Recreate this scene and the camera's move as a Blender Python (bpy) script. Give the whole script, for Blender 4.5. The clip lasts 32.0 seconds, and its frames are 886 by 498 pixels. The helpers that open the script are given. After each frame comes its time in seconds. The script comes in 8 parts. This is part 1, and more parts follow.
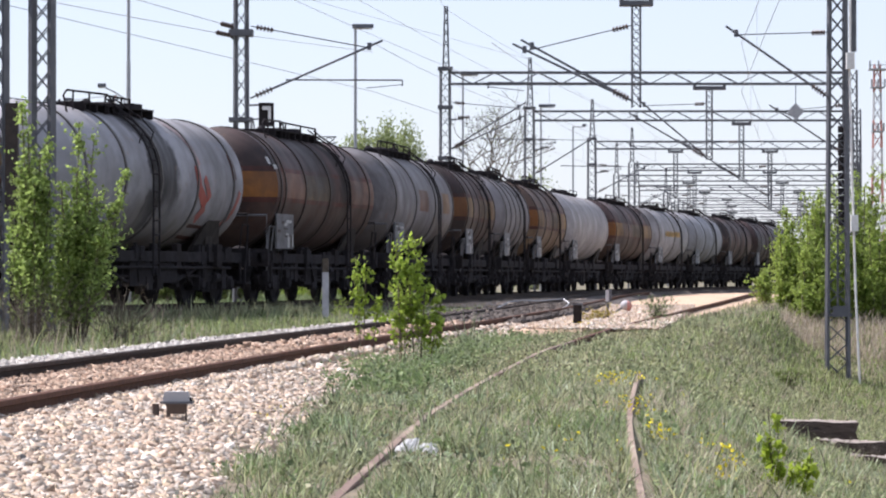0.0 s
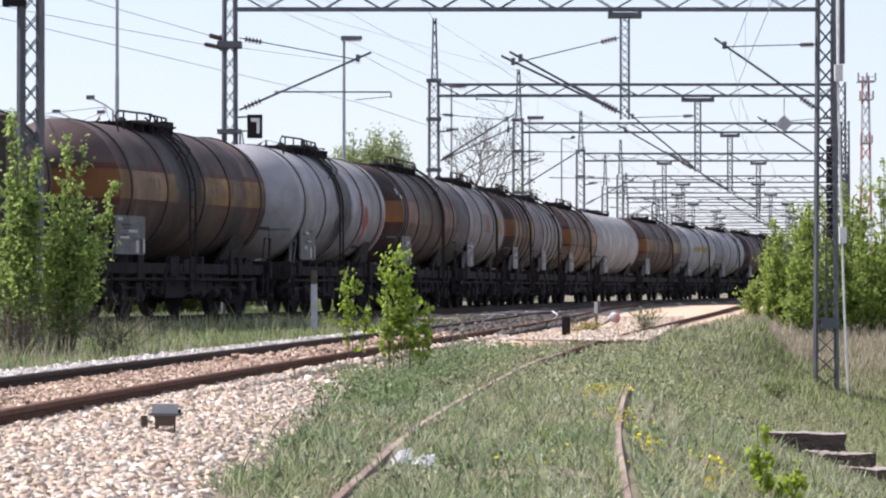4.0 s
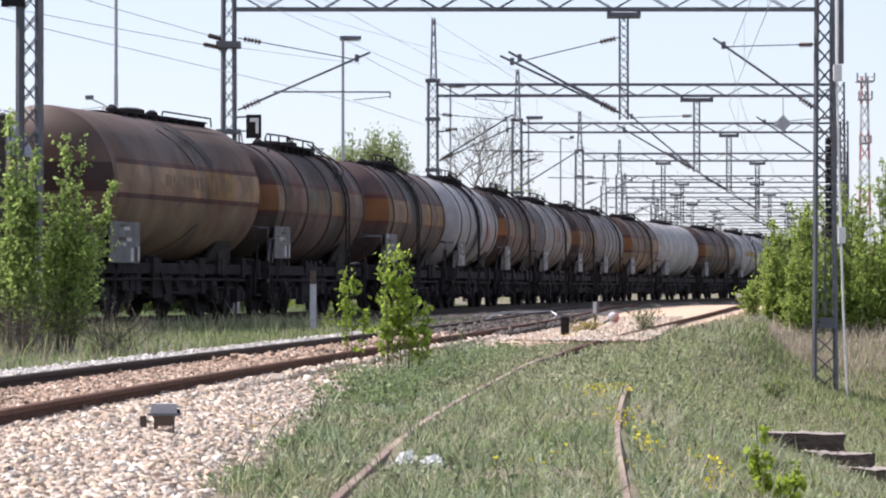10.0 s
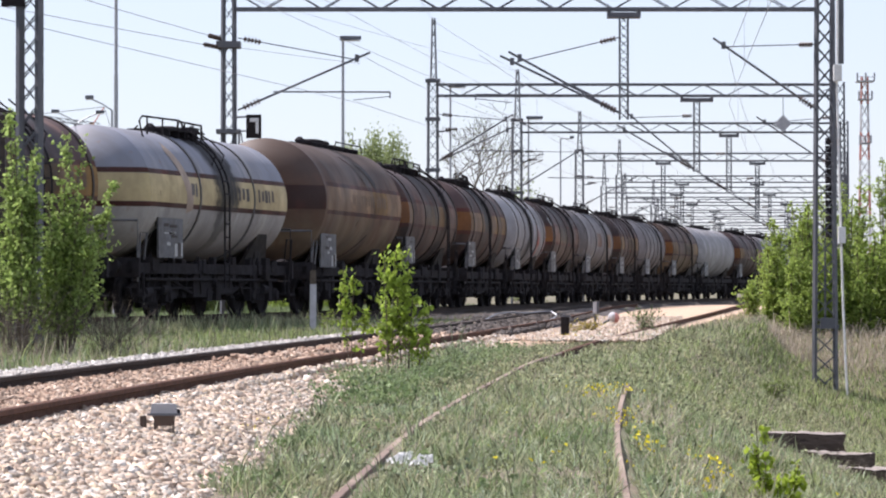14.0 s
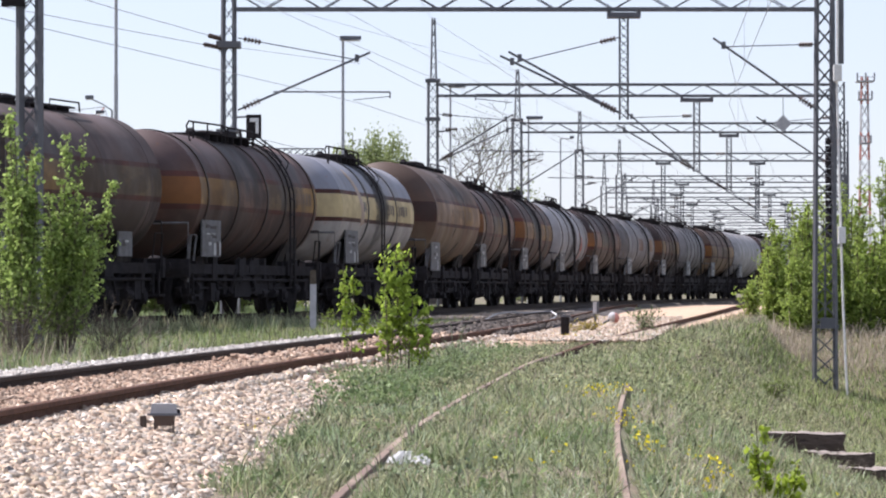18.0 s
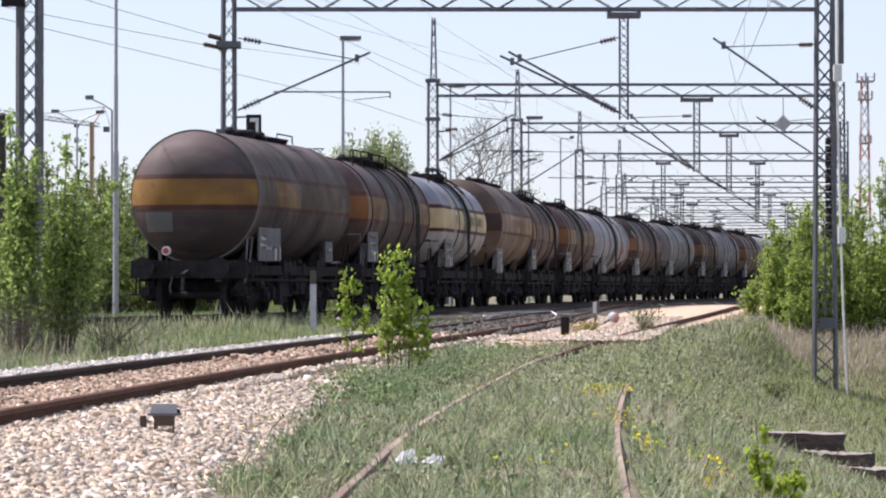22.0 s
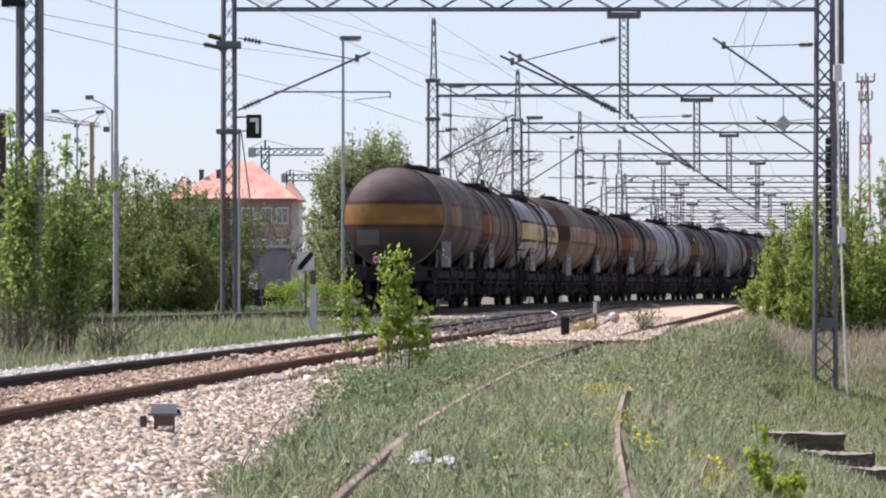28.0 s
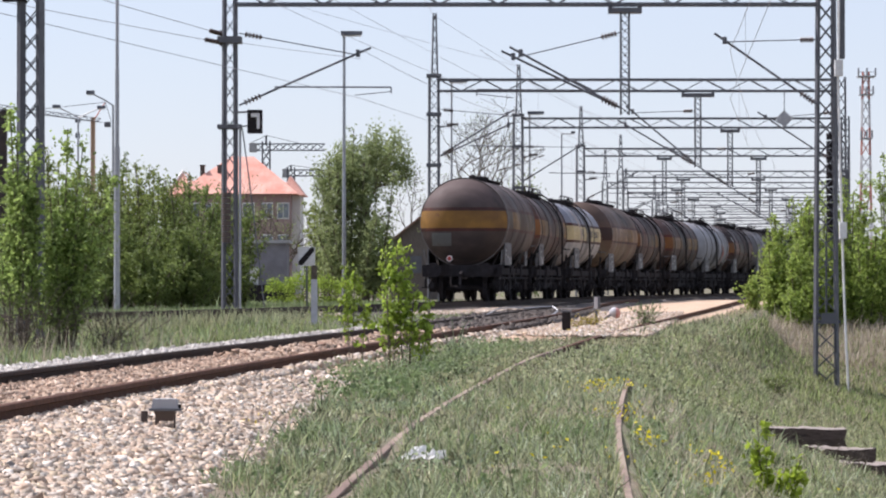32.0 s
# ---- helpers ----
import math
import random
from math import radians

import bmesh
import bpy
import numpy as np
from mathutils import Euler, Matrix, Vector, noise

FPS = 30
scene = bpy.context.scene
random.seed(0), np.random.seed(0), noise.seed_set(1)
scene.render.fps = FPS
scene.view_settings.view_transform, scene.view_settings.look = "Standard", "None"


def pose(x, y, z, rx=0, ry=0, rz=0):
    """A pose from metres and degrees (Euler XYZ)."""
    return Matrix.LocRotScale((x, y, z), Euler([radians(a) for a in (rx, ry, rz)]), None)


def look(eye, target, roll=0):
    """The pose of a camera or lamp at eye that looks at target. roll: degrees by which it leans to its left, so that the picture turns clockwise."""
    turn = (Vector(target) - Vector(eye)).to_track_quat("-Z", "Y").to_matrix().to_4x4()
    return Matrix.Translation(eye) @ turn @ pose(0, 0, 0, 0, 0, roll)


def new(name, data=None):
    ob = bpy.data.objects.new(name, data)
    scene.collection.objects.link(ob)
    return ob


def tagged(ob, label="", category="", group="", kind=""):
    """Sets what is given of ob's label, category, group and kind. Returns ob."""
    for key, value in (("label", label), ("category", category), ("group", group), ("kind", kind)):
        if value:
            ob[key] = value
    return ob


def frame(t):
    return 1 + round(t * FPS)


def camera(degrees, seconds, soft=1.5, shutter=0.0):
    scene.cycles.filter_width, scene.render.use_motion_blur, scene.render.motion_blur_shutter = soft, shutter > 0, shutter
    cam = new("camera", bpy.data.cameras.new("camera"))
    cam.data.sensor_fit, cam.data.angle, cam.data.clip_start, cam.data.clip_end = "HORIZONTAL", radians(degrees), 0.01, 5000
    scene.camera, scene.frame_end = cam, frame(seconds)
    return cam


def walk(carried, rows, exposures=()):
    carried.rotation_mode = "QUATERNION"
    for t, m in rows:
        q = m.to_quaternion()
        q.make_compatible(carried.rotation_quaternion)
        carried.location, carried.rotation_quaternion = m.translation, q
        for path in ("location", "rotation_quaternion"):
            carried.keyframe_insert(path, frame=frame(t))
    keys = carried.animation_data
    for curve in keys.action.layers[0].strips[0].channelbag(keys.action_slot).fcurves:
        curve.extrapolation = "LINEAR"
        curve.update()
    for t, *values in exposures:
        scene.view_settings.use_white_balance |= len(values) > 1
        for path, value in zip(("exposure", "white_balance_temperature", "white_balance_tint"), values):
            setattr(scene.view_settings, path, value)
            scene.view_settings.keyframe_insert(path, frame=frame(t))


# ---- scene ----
# the camera: low on the verge beside the yard throat, a long lens, almost still
cam = camera(15.39, 32.0, soft=2.1)
EYE = (0.0, 0.0, 0.62)
TILT = 0.682
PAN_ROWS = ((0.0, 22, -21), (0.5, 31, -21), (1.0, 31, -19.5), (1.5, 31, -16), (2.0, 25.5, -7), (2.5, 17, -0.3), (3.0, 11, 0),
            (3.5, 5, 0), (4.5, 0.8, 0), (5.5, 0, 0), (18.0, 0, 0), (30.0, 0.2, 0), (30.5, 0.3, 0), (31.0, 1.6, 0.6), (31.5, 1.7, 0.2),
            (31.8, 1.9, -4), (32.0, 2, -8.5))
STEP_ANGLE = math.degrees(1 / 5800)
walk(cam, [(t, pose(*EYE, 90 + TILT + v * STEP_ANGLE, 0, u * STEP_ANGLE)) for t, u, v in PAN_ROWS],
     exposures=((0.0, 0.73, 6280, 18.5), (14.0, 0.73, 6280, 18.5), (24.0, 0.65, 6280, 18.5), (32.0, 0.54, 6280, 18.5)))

# ---- light ----
SUN_FROM = Vector((-0.58, 0.24, 0.79)).normalized()
world = bpy.data.worlds.new("sky")
scene.world = world
world.use_nodes = True
sky = world.node_tree.nodes.new("ShaderNodeTexSky")
sky.sky_type = "NISHITA"
sky.sun_disc = False
sky.sun_elevation = math.asin(SUN_FROM.z)
sky.sun_rotation = math.atan2(SUN_FROM.x, SUN_FROM.y)
sky.air_density, sky.dust_density, sky.ozone_density = 1.0, 0.35, 2.5
haze = world.node_tree.nodes.new("ShaderNodeMix")
haze.data_type = "RGBA"
haze.inputs["Factor"].default_value = 0.62
haze.inputs["B"].default_value = (5.35, 5.85, 6.55, 1)
world.node_tree.links.new(sky.outputs[0], haze.inputs["A"])
world.node_tree.links.new(haze.outputs["Result"], world.node_tree.nodes["Background"].inputs[0])
world.node_tree.nodes["Background"].inputs[1].default_value = 0.095
sun = new("sun", bpy.data.lights.new("sun", "SUN"))
sun.data.energy, sun.data.angle, sun.data.color = 4.65, radians(0.53), (1.0, 0.95, 0.88)
sun.matrix_world = look((0, 0, 60), Vector((0, 0, 60)) - SUN_FROM)

rng = np.random.default_rng(7)


# ---- materials ----
def surface(name, c1, c2, scale=3.0, rough=0.7, metal=0.0, bump=0.2, c3=None, scale3=0.6, amount3=0.5, stretch=(1, 1, 1), vary=0.0,
            coords="Object", spec=0.5, island=False):
    m = bpy.data.materials.new(name)
    m.use_nodes = True
    nt = m.node_tree
    N, link = nt.nodes.new, nt.links.new
    bsdf = nt.nodes["Principled BSDF"]
    tc = N("ShaderNodeTexCoord")
    mp = N("ShaderNodeMapping")
    mp.inputs["Scale"].default_value = stretch
    link(tc.outputs[coords], mp.inputs[0])
    n1 = N("ShaderNodeTexNoise")
    n1.inputs["Scale"].default_value, n1.inputs["Detail"].default_value, n1.inputs["Roughness"].default_value = scale, 6, 0.65
    link(mp.outputs[0], n1.inputs[0])
    r1 = N("ShaderNodeValToRGB")
    r1.color_ramp.elements[0].position, r1.color_ramp.elements[1].position = 0.3, 0.7
    r1.color_ramp.elements[0].color, r1.color_ramp.elements[1].color = (*c1, 1), (*c2, 1)
    link(n1.outputs[0], r1.inputs[0])
    col = r1.outputs[0]
    if c3:
        n3 = N("ShaderNodeTexNoise")
        n3.inputs["Scale"].default_value, n3.inputs["Detail"].default_value = scale3, 5
        link(mp.outputs[0], n3.inputs[0])
        r3 = N("ShaderNodeValToRGB")
        r3.color_ramp.elements[0].position, r3.color_ramp.elements[1].position = 0.42, 0.66
        r3.color_ramp.elements[0].color, r3.color_ramp.elements[1].color = (0, 0, 0, 1), (amount3,) * 3 + (1,)
        link(n3.outputs[0], r3.inputs[0])
        mx = N("ShaderNodeMix")
        mx.data_type = "RGBA"
        link(r3.outputs[0], mx.inputs["Factor"])
        link(col, mx.inputs["A"])
        mx.inputs["B"].default_value = (*c3, 1)
        col = mx.outputs["Result"]
    if vary:
        hs = N("ShaderNodeHueSaturation")
        mr = N("ShaderNodeMapRange")
        mr.inputs["To Min"].default_value, mr.inputs["To Max"].default_value = 1 - vary, 1 + vary
        if island:
            src = N("ShaderNodeNewGeometry").outputs["Random Per Island"]
        else:
            src = N("ShaderNodeObjectInfo").outputs["Random"]
        link(src, mr.inputs["Value"])
        link(mr.outputs[0], hs.inputs["Value"])
        link(col, hs.inputs["Color"])
        col = hs.outputs[0]
    link(col, bsdf.inputs["Base Color"])
    bsdf.inputs["Roughness"].default_value = rough
    bsdf.inputs["Metallic"].default_value = metal
    bsdf.inputs["Specular IOR Level"].default_value = spec
    if bump:
        b = N("ShaderNodeBump")
        b.inputs["Strength"].default_value, b.inputs["Distance"].default_value = bump, 0.02
        link(n1.outputs[0], b.inputs["Height"])
        link(b.outputs[0], bsdf.inputs["Normal"])
    return m


SPILLS = {}


def tank_paint(name, base, grime, streak, rust=(0.10, 0.045, 0.025), rough=0.68, streaks=0.6, patches=0.5, under=None, lost=0.6, pale=0.25, belly_tone=None, upper=None, sharp=False, plates=0.18, seed=0):
    """Weathered tank paint: plates of differing tone, sky sheen painted in above, dusty bounce and shade below, grime,
    broken runs, spills by the hatch and rust specks.
    """
    m = bpy.data.materials.new(name)
    m.use_nodes = True
    nt = m.node_tree
    N, link = nt.nodes.new, nt.links.new
    bsdf = nt.nodes["Principled BSDF"]
    tc = N("ShaderNodeTexCoord")
    axes = N("ShaderNodeSeparateXYZ")
    link(tc.outputs["Object"], axes.inputs[0])

    def noise(stretch, lo, hi, amount, detail=6, shift=0.0):
        mp = N("ShaderNodeMapping")
        mp.inputs["Scale"].default_value = stretch
        mp.inputs["Location"].default_value = (seed * 7.31 + shift, seed * 3.7 + shift, shift)
        link(tc.outputs["Object"], mp.inputs[0])
        n = N("ShaderNodeTexNoise")
        n.inputs["Scale"].default_value, n.inputs["Detail"].default_value, n.inputs["Roughness"].default_value = 1.0, detail, 0.6
        link(mp.outputs[0], n.inputs[0])
        r = N("ShaderNodeMapRange")
        r.interpolation_type = "SMOOTHSTEP"
        r.inputs["From Min"].default_value, r.inputs["From Max"].default_value, r.inputs["To Max"].default_value = lo, hi, amount
        link(n.outputs[0], r.inputs["Value"])
        return r.outputs[0]

    def over(col, factor, colour, blend="MIX"):
        mx = N("ShaderNodeMix")
        mx.data_type, mx.blend_type = "RGBA", blend
        link(factor, mx.inputs["Factor"])
        if isinstance(col, tuple):
            mx.inputs["A"].default_value = (*col, 1)
        else:
            link(col, mx.inputs["A"])
        if isinstance(colour, tuple):
            mx.inputs["B"].default_value = (*colour, 1)
        else:
            link(colour, mx.inputs["B"])
        return mx.outputs["Result"]

    def sums(op, a, b):
        q = N("ShaderNodeMath")
        q.operation = op
        for k, v in enumerate((a, b)):
            if isinstance(v, (int, float)):
                q.inputs[k].default_value = v
            else:
                link(v, q.inputs[k])
        return q.outputs[0]

    def ranged(v, a, b):
        r = N("ShaderNodeMapRange")
        r.interpolation_type = "SMOOTHSTEP"
        r.inputs["From Min"].default_value, r.inputs["From Max"].default_value = a, b
        link(v, r.inputs["Value"])
        return r.outputs[0]

    col = over(tuple(v * 0.8 for v in base), noise((1.7, 1.7, 1.7), 0.3, 0.7, 1.0, 8), tuple(min(1, v * 1.2) for v in base))
    # each rolled plate has its own tone
    wn = N("ShaderNodeTexWhiteNoise")
    wn.noise_dimensions = "1D"
    link(sums("ADD", sums("FLOOR", sums("DIVIDE", sums("ADD", axes.outputs["X"], 30.6), 1.45), 0.0), seed * 3.3), wn.inputs["W"])
    tone = sums("ADD", sums("MULTIPLY", wn.outputs["Value"], 2 * plates), 1 - plates)
    grey = N("ShaderNodeCombineColor")
    for k in range(3):
        link(tone, grey.inputs[k])
    one = N("ShaderNodeValue")
    one.outputs[0].default_value = 1.0
    col = over(col, one.outputs[0], grey.outputs[0], "MULTIPLY")
    if under:
        col = over(col, noise((0.75, 0.5, 1.3), 0.44, 0.56, lost, 7, 5.0), under)
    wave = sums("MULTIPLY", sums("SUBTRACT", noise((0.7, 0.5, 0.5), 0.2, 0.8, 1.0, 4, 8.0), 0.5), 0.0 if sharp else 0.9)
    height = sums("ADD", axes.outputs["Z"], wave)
    # lighter tops paint in the sky's sheen; sharp ones are two-tone paint
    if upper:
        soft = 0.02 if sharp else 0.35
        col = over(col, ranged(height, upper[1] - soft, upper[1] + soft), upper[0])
    # lower half tone: dirt together with painted ground bounce and belly shade
    if belly_tone:
        low = ranged(height, belly_tone[1] + 0.35, belly_tone[1] - 0.5)
        col = over(col, sums("MULTIPLY", low, noise((0.9, 0.6, 0.9), 0.25, 0.6, 0.9, 6, 9.0)), belly_tone[0])
    col = over(col, noise((0.55, 0.4, 0.7), 0.42, 0.66, patches, 7, 1.0), grime)
    worn = noise((0.4, 0.2, 0.5), 0.36, 0.56, 1.0, 3, 12.0)
    col = over(col, sums("MULTIPLY", worn, noise((0.9, 0.12, 0.3), 0.46, 0.62, streaks, 5, 2.0)), streak)
    col = over(col, sums("MULTIPLY", worn, noise((1.5, 0.2, 0.45), 0.54, 0.70, pale, 7, 3.0)), tuple(min(0.8, v * 1.7 + g) for v, g in zip(base, (0.05, 0.045, 0.042))))
    col = over(col, noise((2.6, 0.5, 0.6), 0.57, 0.68, streaks * 0.45, 6, 4.0), streak)
    for x0, wide, amount, bottom in SPILLS.get(seed, ()):
        off = sums("ABSOLUTE", sums("ADD", sums("SUBTRACT", axes.outputs["X"], x0), sums("MULTIPLY", sums("SUBTRACT", noise((1.1, 0.6, 1.4), 0.2, 0.8, 1.0, 5, 14.0), 0.5), 0.7)), 0.0)
        side = ranged(off, wide * 1.3, wide * 0.75)
        run = sums("MULTIPLY", side, sums("ADD", noise((3.0, 0.3, 0.5), 0.32, 0.55, 0.3, 5, 15.0), 0.75))
        col = over(col, sums("MULTIPLY", sums("MULTIPLY", run, ranged(height, bottom - 0.35, bottom + 0.4)), amount), (0.012, 0.0105, 0.0105))
    col = over(col, noise((5.0, 4.0, 4.0), 0.6, 0.74, 0.5, 8, 6.0), rust)
    link(col, bsdf.inputs["Base Color"])
    gloss = N("ShaderNodeMapRange")
    gloss.inputs["To Min"].default_value, gloss.inputs["To Max"].default_value = rough + 0.14, rough - 0.1
    link(noise((0.9, 0.3, 0.6), 0.35, 0.65, 1.0, 6, 11.0), gloss.inputs["Value"])
    link(gloss.outputs[0], bsdf.inputs["Roughness"])
    bsdf.inputs["Specular IOR Level"].default_value = 0.36
    bp = N("ShaderNodeBump")
    bp.inputs["Strength"].default_value, bp.inputs["Distance"].default_value = 0.12, 0.02
    link(noise((1.3, 1.3, 1.3), 0.0, 1.0, 1.0, 6, 7.0), bp.inputs["Height"])
    link(bp.outputs[0], bsdf.inputs["Normal"])
    return m


def leaf_material(name, c1, c2, through_light=0.5, c3=None, scale3=0.6, vary=0.3):
    m = surface(name, c1, c2, 9.0, 0.55, bump=0, vary=vary, c3=c3, scale3=scale3, amount3=0.75, island=True, spec=0.3)
    nt = m.node_tree
    bsdf = nt.nodes["Principled BSDF"]
    tr = nt.nodes.new("ShaderNodeBsdfTranslucent")
    mix = nt.nodes.new("ShaderNodeMixShader")
    mix.inputs[0].default_value = through_light
    nt.links.new(bsdf.inputs["Base Color"].links[0].from_socket, tr.inputs[0])
    nt.links.new(bsdf.outputs[0], mix.inputs[1])
    nt.links.new(tr.outputs[0], mix.inputs[2])
    nt.links.new(mix.outputs[0], nt.nodes["Material Output"].inputs[0])
    return m


# soil colour kept dark to hold the shade between grass blades
M_SOIL = surface("grassy soil", (0.10, 0.084, 0.052), (0.21, 0.17, 0.115), 3.5, 0.95, bump=0.5, c3=(0.08, 0.10, 0.04), scale3=0.7, amount3=0.8)
# bed darker than its stones: the crevices' shade is in this colour
M_BALLAST = surface("limestone ballast", (0.23, 0.175, 0.14), (0.43, 0.35, 0.29), 26.0, 0.9, bump=0.9, c3=(0.49, 0.36, 0.28), scale3=1.3, amount3=0.6)
M_SANDY = surface("sandy pink ballast fines", (0.40, 0.28, 0.19), (0.62, 0.47, 0.345), 20.0, 0.9, bump=0.9, c3=(0.45, 0.30, 0.19), scale3=0.6, amount3=0.6)
M_OILED = surface("oily ballast", (0.035, 0.03, 0.028), (0.10, 0.085, 0.078), 18.0, 0.9, bump=0.8, c3=(0.17, 0.135, 0.11), scale3=0.9, amount3=0.45)
M_STONE = surface("ballast stones", (0.39, 0.35, 0.30), (0.64, 0.59, 0.52), 30.0, 0.9, bump=0.25, c3=(0.47, 0.37, 0.285), scale3=1.1, amount3=0.35,
                  vary=0.3, island=True)
M_STONE_RUST = surface("rust-tinted ballast stones", (0.25, 0.185, 0.14), (0.44, 0.355, 0.285), 30.0, 0.9, bump=0.25, c3=(0.27, 0.185, 0.135), scale3=1.1, amount3=0.6,
                       vary=0.3, island=True)


M_STONE_OILY = surface("oil-blackened ballast stones", (0.04, 0.035, 0.032), (0.085, 0.07, 0.063), 30.0, 0.85, bump=0.25, c3=(0.13, 0.10, 0.08), scale3=0.8, amount3=0.5, vary=0.4, island=True)
M_STONE_GREY = surface("grey-white edge stones", (0.27, 0.255, 0.24), (0.47, 0.45, 0.42), 30.0, 0.9, bump=0.25, c3=(0.34, 0.295, 0.255), scale3=1.1, amount3=0.4, vary=0.5, island=True)


def stone_tints(m, tints):
    """Each stone takes one of a few tints."""
    nt = m.node_tree
    ramp = nt.nodes.new("ShaderNodeValToRGB")
    ramp.color_ramp.interpolation = "CONSTANT"
    for k, c in enumerate(tints):
        e = ramp.color_ramp.elements[k] if k < 2 else ramp.color_ramp.elements.new(0.5)
        e.position, e.color = k / len(tints), (*c, 1)
    geo = nt.nodes.new("ShaderNodeNewGeometry")
    wn = nt.nodes.new("ShaderNodeTexWhiteNoise")
    wn.noise_dimensions = "1D"
    nt.links.new(geo.outputs["Random Per Island"], wn.inputs["W"])
    nt.links.new(wn.outputs["Value"], ramp.inputs[0])
    mx = nt.nodes.new("ShaderNodeMix")
    mx.data_type, mx.blend_type = "RGBA", "MULTIPLY"
    mx.inputs["Factor"].default_value = 1.0
    bsdf = nt.nodes["Principled BSDF"]
    nt.links.new(bsdf.inputs["Base Color"].links[0].from_socket, mx.inputs["A"])
    nt.links.new(ramp.outputs[0], mx.inputs["B"])
    nt.links.new(mx.outputs["Result"], bsdf.inputs["Base Color"])


stone_tints(M_STONE, ((1.12, 1.12, 1.14), (1.0, 0.96, 0.93), (0.62, 0.58, 0.55), (1.05, 0.99, 0.95), (0.9, 0.76, 0.67), (1.14, 1.14, 1.14), (0.7, 0.69, 0.69), (1.05, 0.93, 0.77), (1.0, 1.0, 1.0)))
stone_tints(M_STONE_RUST, ((1.35, 1.35, 1.35), (1.0, 0.94, 0.88), (0.5, 0.47, 0.45), (1.15, 1.07, 1.0), (0.75, 0.62, 0.55), (0.9, 0.9, 0.9)))
M_RAIL = surface("rusty rail steel", (0.055, 0.026, 0.017), (0.125, 0.06, 0.038), 14.0, 0.85, 0.0, 0.3, spec=0.2)
M_RAIL_OILY = surface("oily dark rail steel", (0.022, 0.016, 0.014), (0.06, 0.04, 0.032), 14.0, 0.8, 0.0, 0.3, spec=0.2)
M_RAIL_OLD = surface("disused rail rust", (0.125, 0.082, 0.067), (0.23, 0.157, 0.125), 14.0, 0.9, 0.0, 0.4, c3=(0.38, 0.31, 0.235), scale3=0.7, amount3=0.75)
M_STEEL = surface("grey painted steel", (0.085, 0.09, 0.105), (0.14, 0.145, 0.16), 6.0, 0.6, 0.1, 0.1, c3=(0.06, 0.062, 0.075), scale3=3, amount3=0.5)
M_GALV = surface("galvanised steel", (0.30, 0.31, 0.33), (0.40, 0.41, 0.43), 5.0, 0.5, 0.4, 0.05)
M_BLACK = surface("sooty black steel", (0.02, 0.019, 0.021), (0.04, 0.036, 0.039), 7.0, 0.9, 0.0, 0.2, c3=(0.02, 0.015, 0.013), scale3=2, amount3=0.5, spec=0.08)
M_HOOP = surface("dark hoop iron", (0.02, 0.015, 0.014), (0.055, 0.038, 0.032), 9.0, 0.7, 0.1, 0.1)
M_HOOP_GREY = surface("grime-dark grey hoop", (0.05, 0.045, 0.043), (0.13, 0.12, 0.115), 5.0, 0.75, 0.0, 0.1)
M_PANEL = surface("grey inscription board", (0.075, 0.075, 0.08), (0.165, 0.165, 0.175), 7.0, 0.7, 0.0, 0.05, c3=(0.085, 0.078, 0.072), scale3=3.4, amount3=0.7)
M_DUSTY = surface("dusty dark steel", (0.018, 0.0155, 0.014), (0.05, 0.042, 0.036), 4.0, 0.9, 0.0, 0.2, c3=(0.02, 0.017, 0.016), scale3=1.5, amount3=0.6, spec=0.2)
M_WHITE = surface("chalky white paint", (0.62, 0.62, 0.62), (0.78, 0.78, 0.77), 7.0, 0.6, 0.0, 0.05, c3=(0.45, 0.42, 0.38), scale3=4, amount3=0.3)
M_FILM = leaf_material("thin white plastic film", (0.66, 0.67, 0.67), (0.82, 0.82, 0.82), 0.5, vary=0.0)
M_RED = surface("faded red paint", (0.30, 0.045, 0.04), (0.42, 0.08, 0.07), 6.0, 0.6, 0.0, 0.05)
# tile colour paled with the distance haze over the house
M_TILE = surface("orange clay roof tiles", (0.62, 0.32, 0.25), (0.72, 0.41, 0.33), 3.0, 0.8, 0.0, 0.3, c3=(0.48, 0.13, 0.08), scale3=0.5, amount3=0.5)
M_INSUL = surface("brown glazed insulator", (0.05, 0.035, 0.03), (0.09, 0.06, 0.05), 9.0, 0.3, 0.0, 0.0)
M_WIRE = surface("weathered wire", (0.26, 0.26, 0.28), (0.34, 0.34, 0.36), 9.0, 0.6, 0.3, 0.0)
# sleeper wood split by light: shade in the side colour, sun in the top
M_SLEEPER = surface("grey weathered sleeper wood", (0.018, 0.012, 0.01), (0.17, 0.125, 0.10), 5.0, 0.9, 0.0, 0.9, stretch=(1, 3, 4), c3=(0.022, 0.015, 0.012), scale3=5)
M_SLEEPER_TOP = surface("sunlit sleeper wood", (0.15, 0.125, 0.11), (0.46, 0.40, 0.355), 4.0, 0.9, 0.0, 0.6, stretch=(1, 9, 9), c3=(0.09, 0.07, 0.06), scale3=4)
M_SLEEPER_END = surface("dark sleeper end grain", (0.035, 0.026, 0.02), (0.08, 0.06, 0.045), 8.0, 0.95, 0.0, 0.6)
M_BARK = surface("grey brown bark", (0.07, 0.055, 0.04), (0.13, 0.105, 0.08), 9.0, 0.9, 0.0, 0.4)
M_LEAF = leaf_material("spring leaves", (0.19, 0.28, 0.036), (0.34, 0.44, 0.08), 0.58, vary=0.45)
M_LEAF_BANK = leaf_material("bank bush leaves", (0.20, 0.285, 0.055), (0.37, 0.46, 0.125), 0.6, vary=0.45)
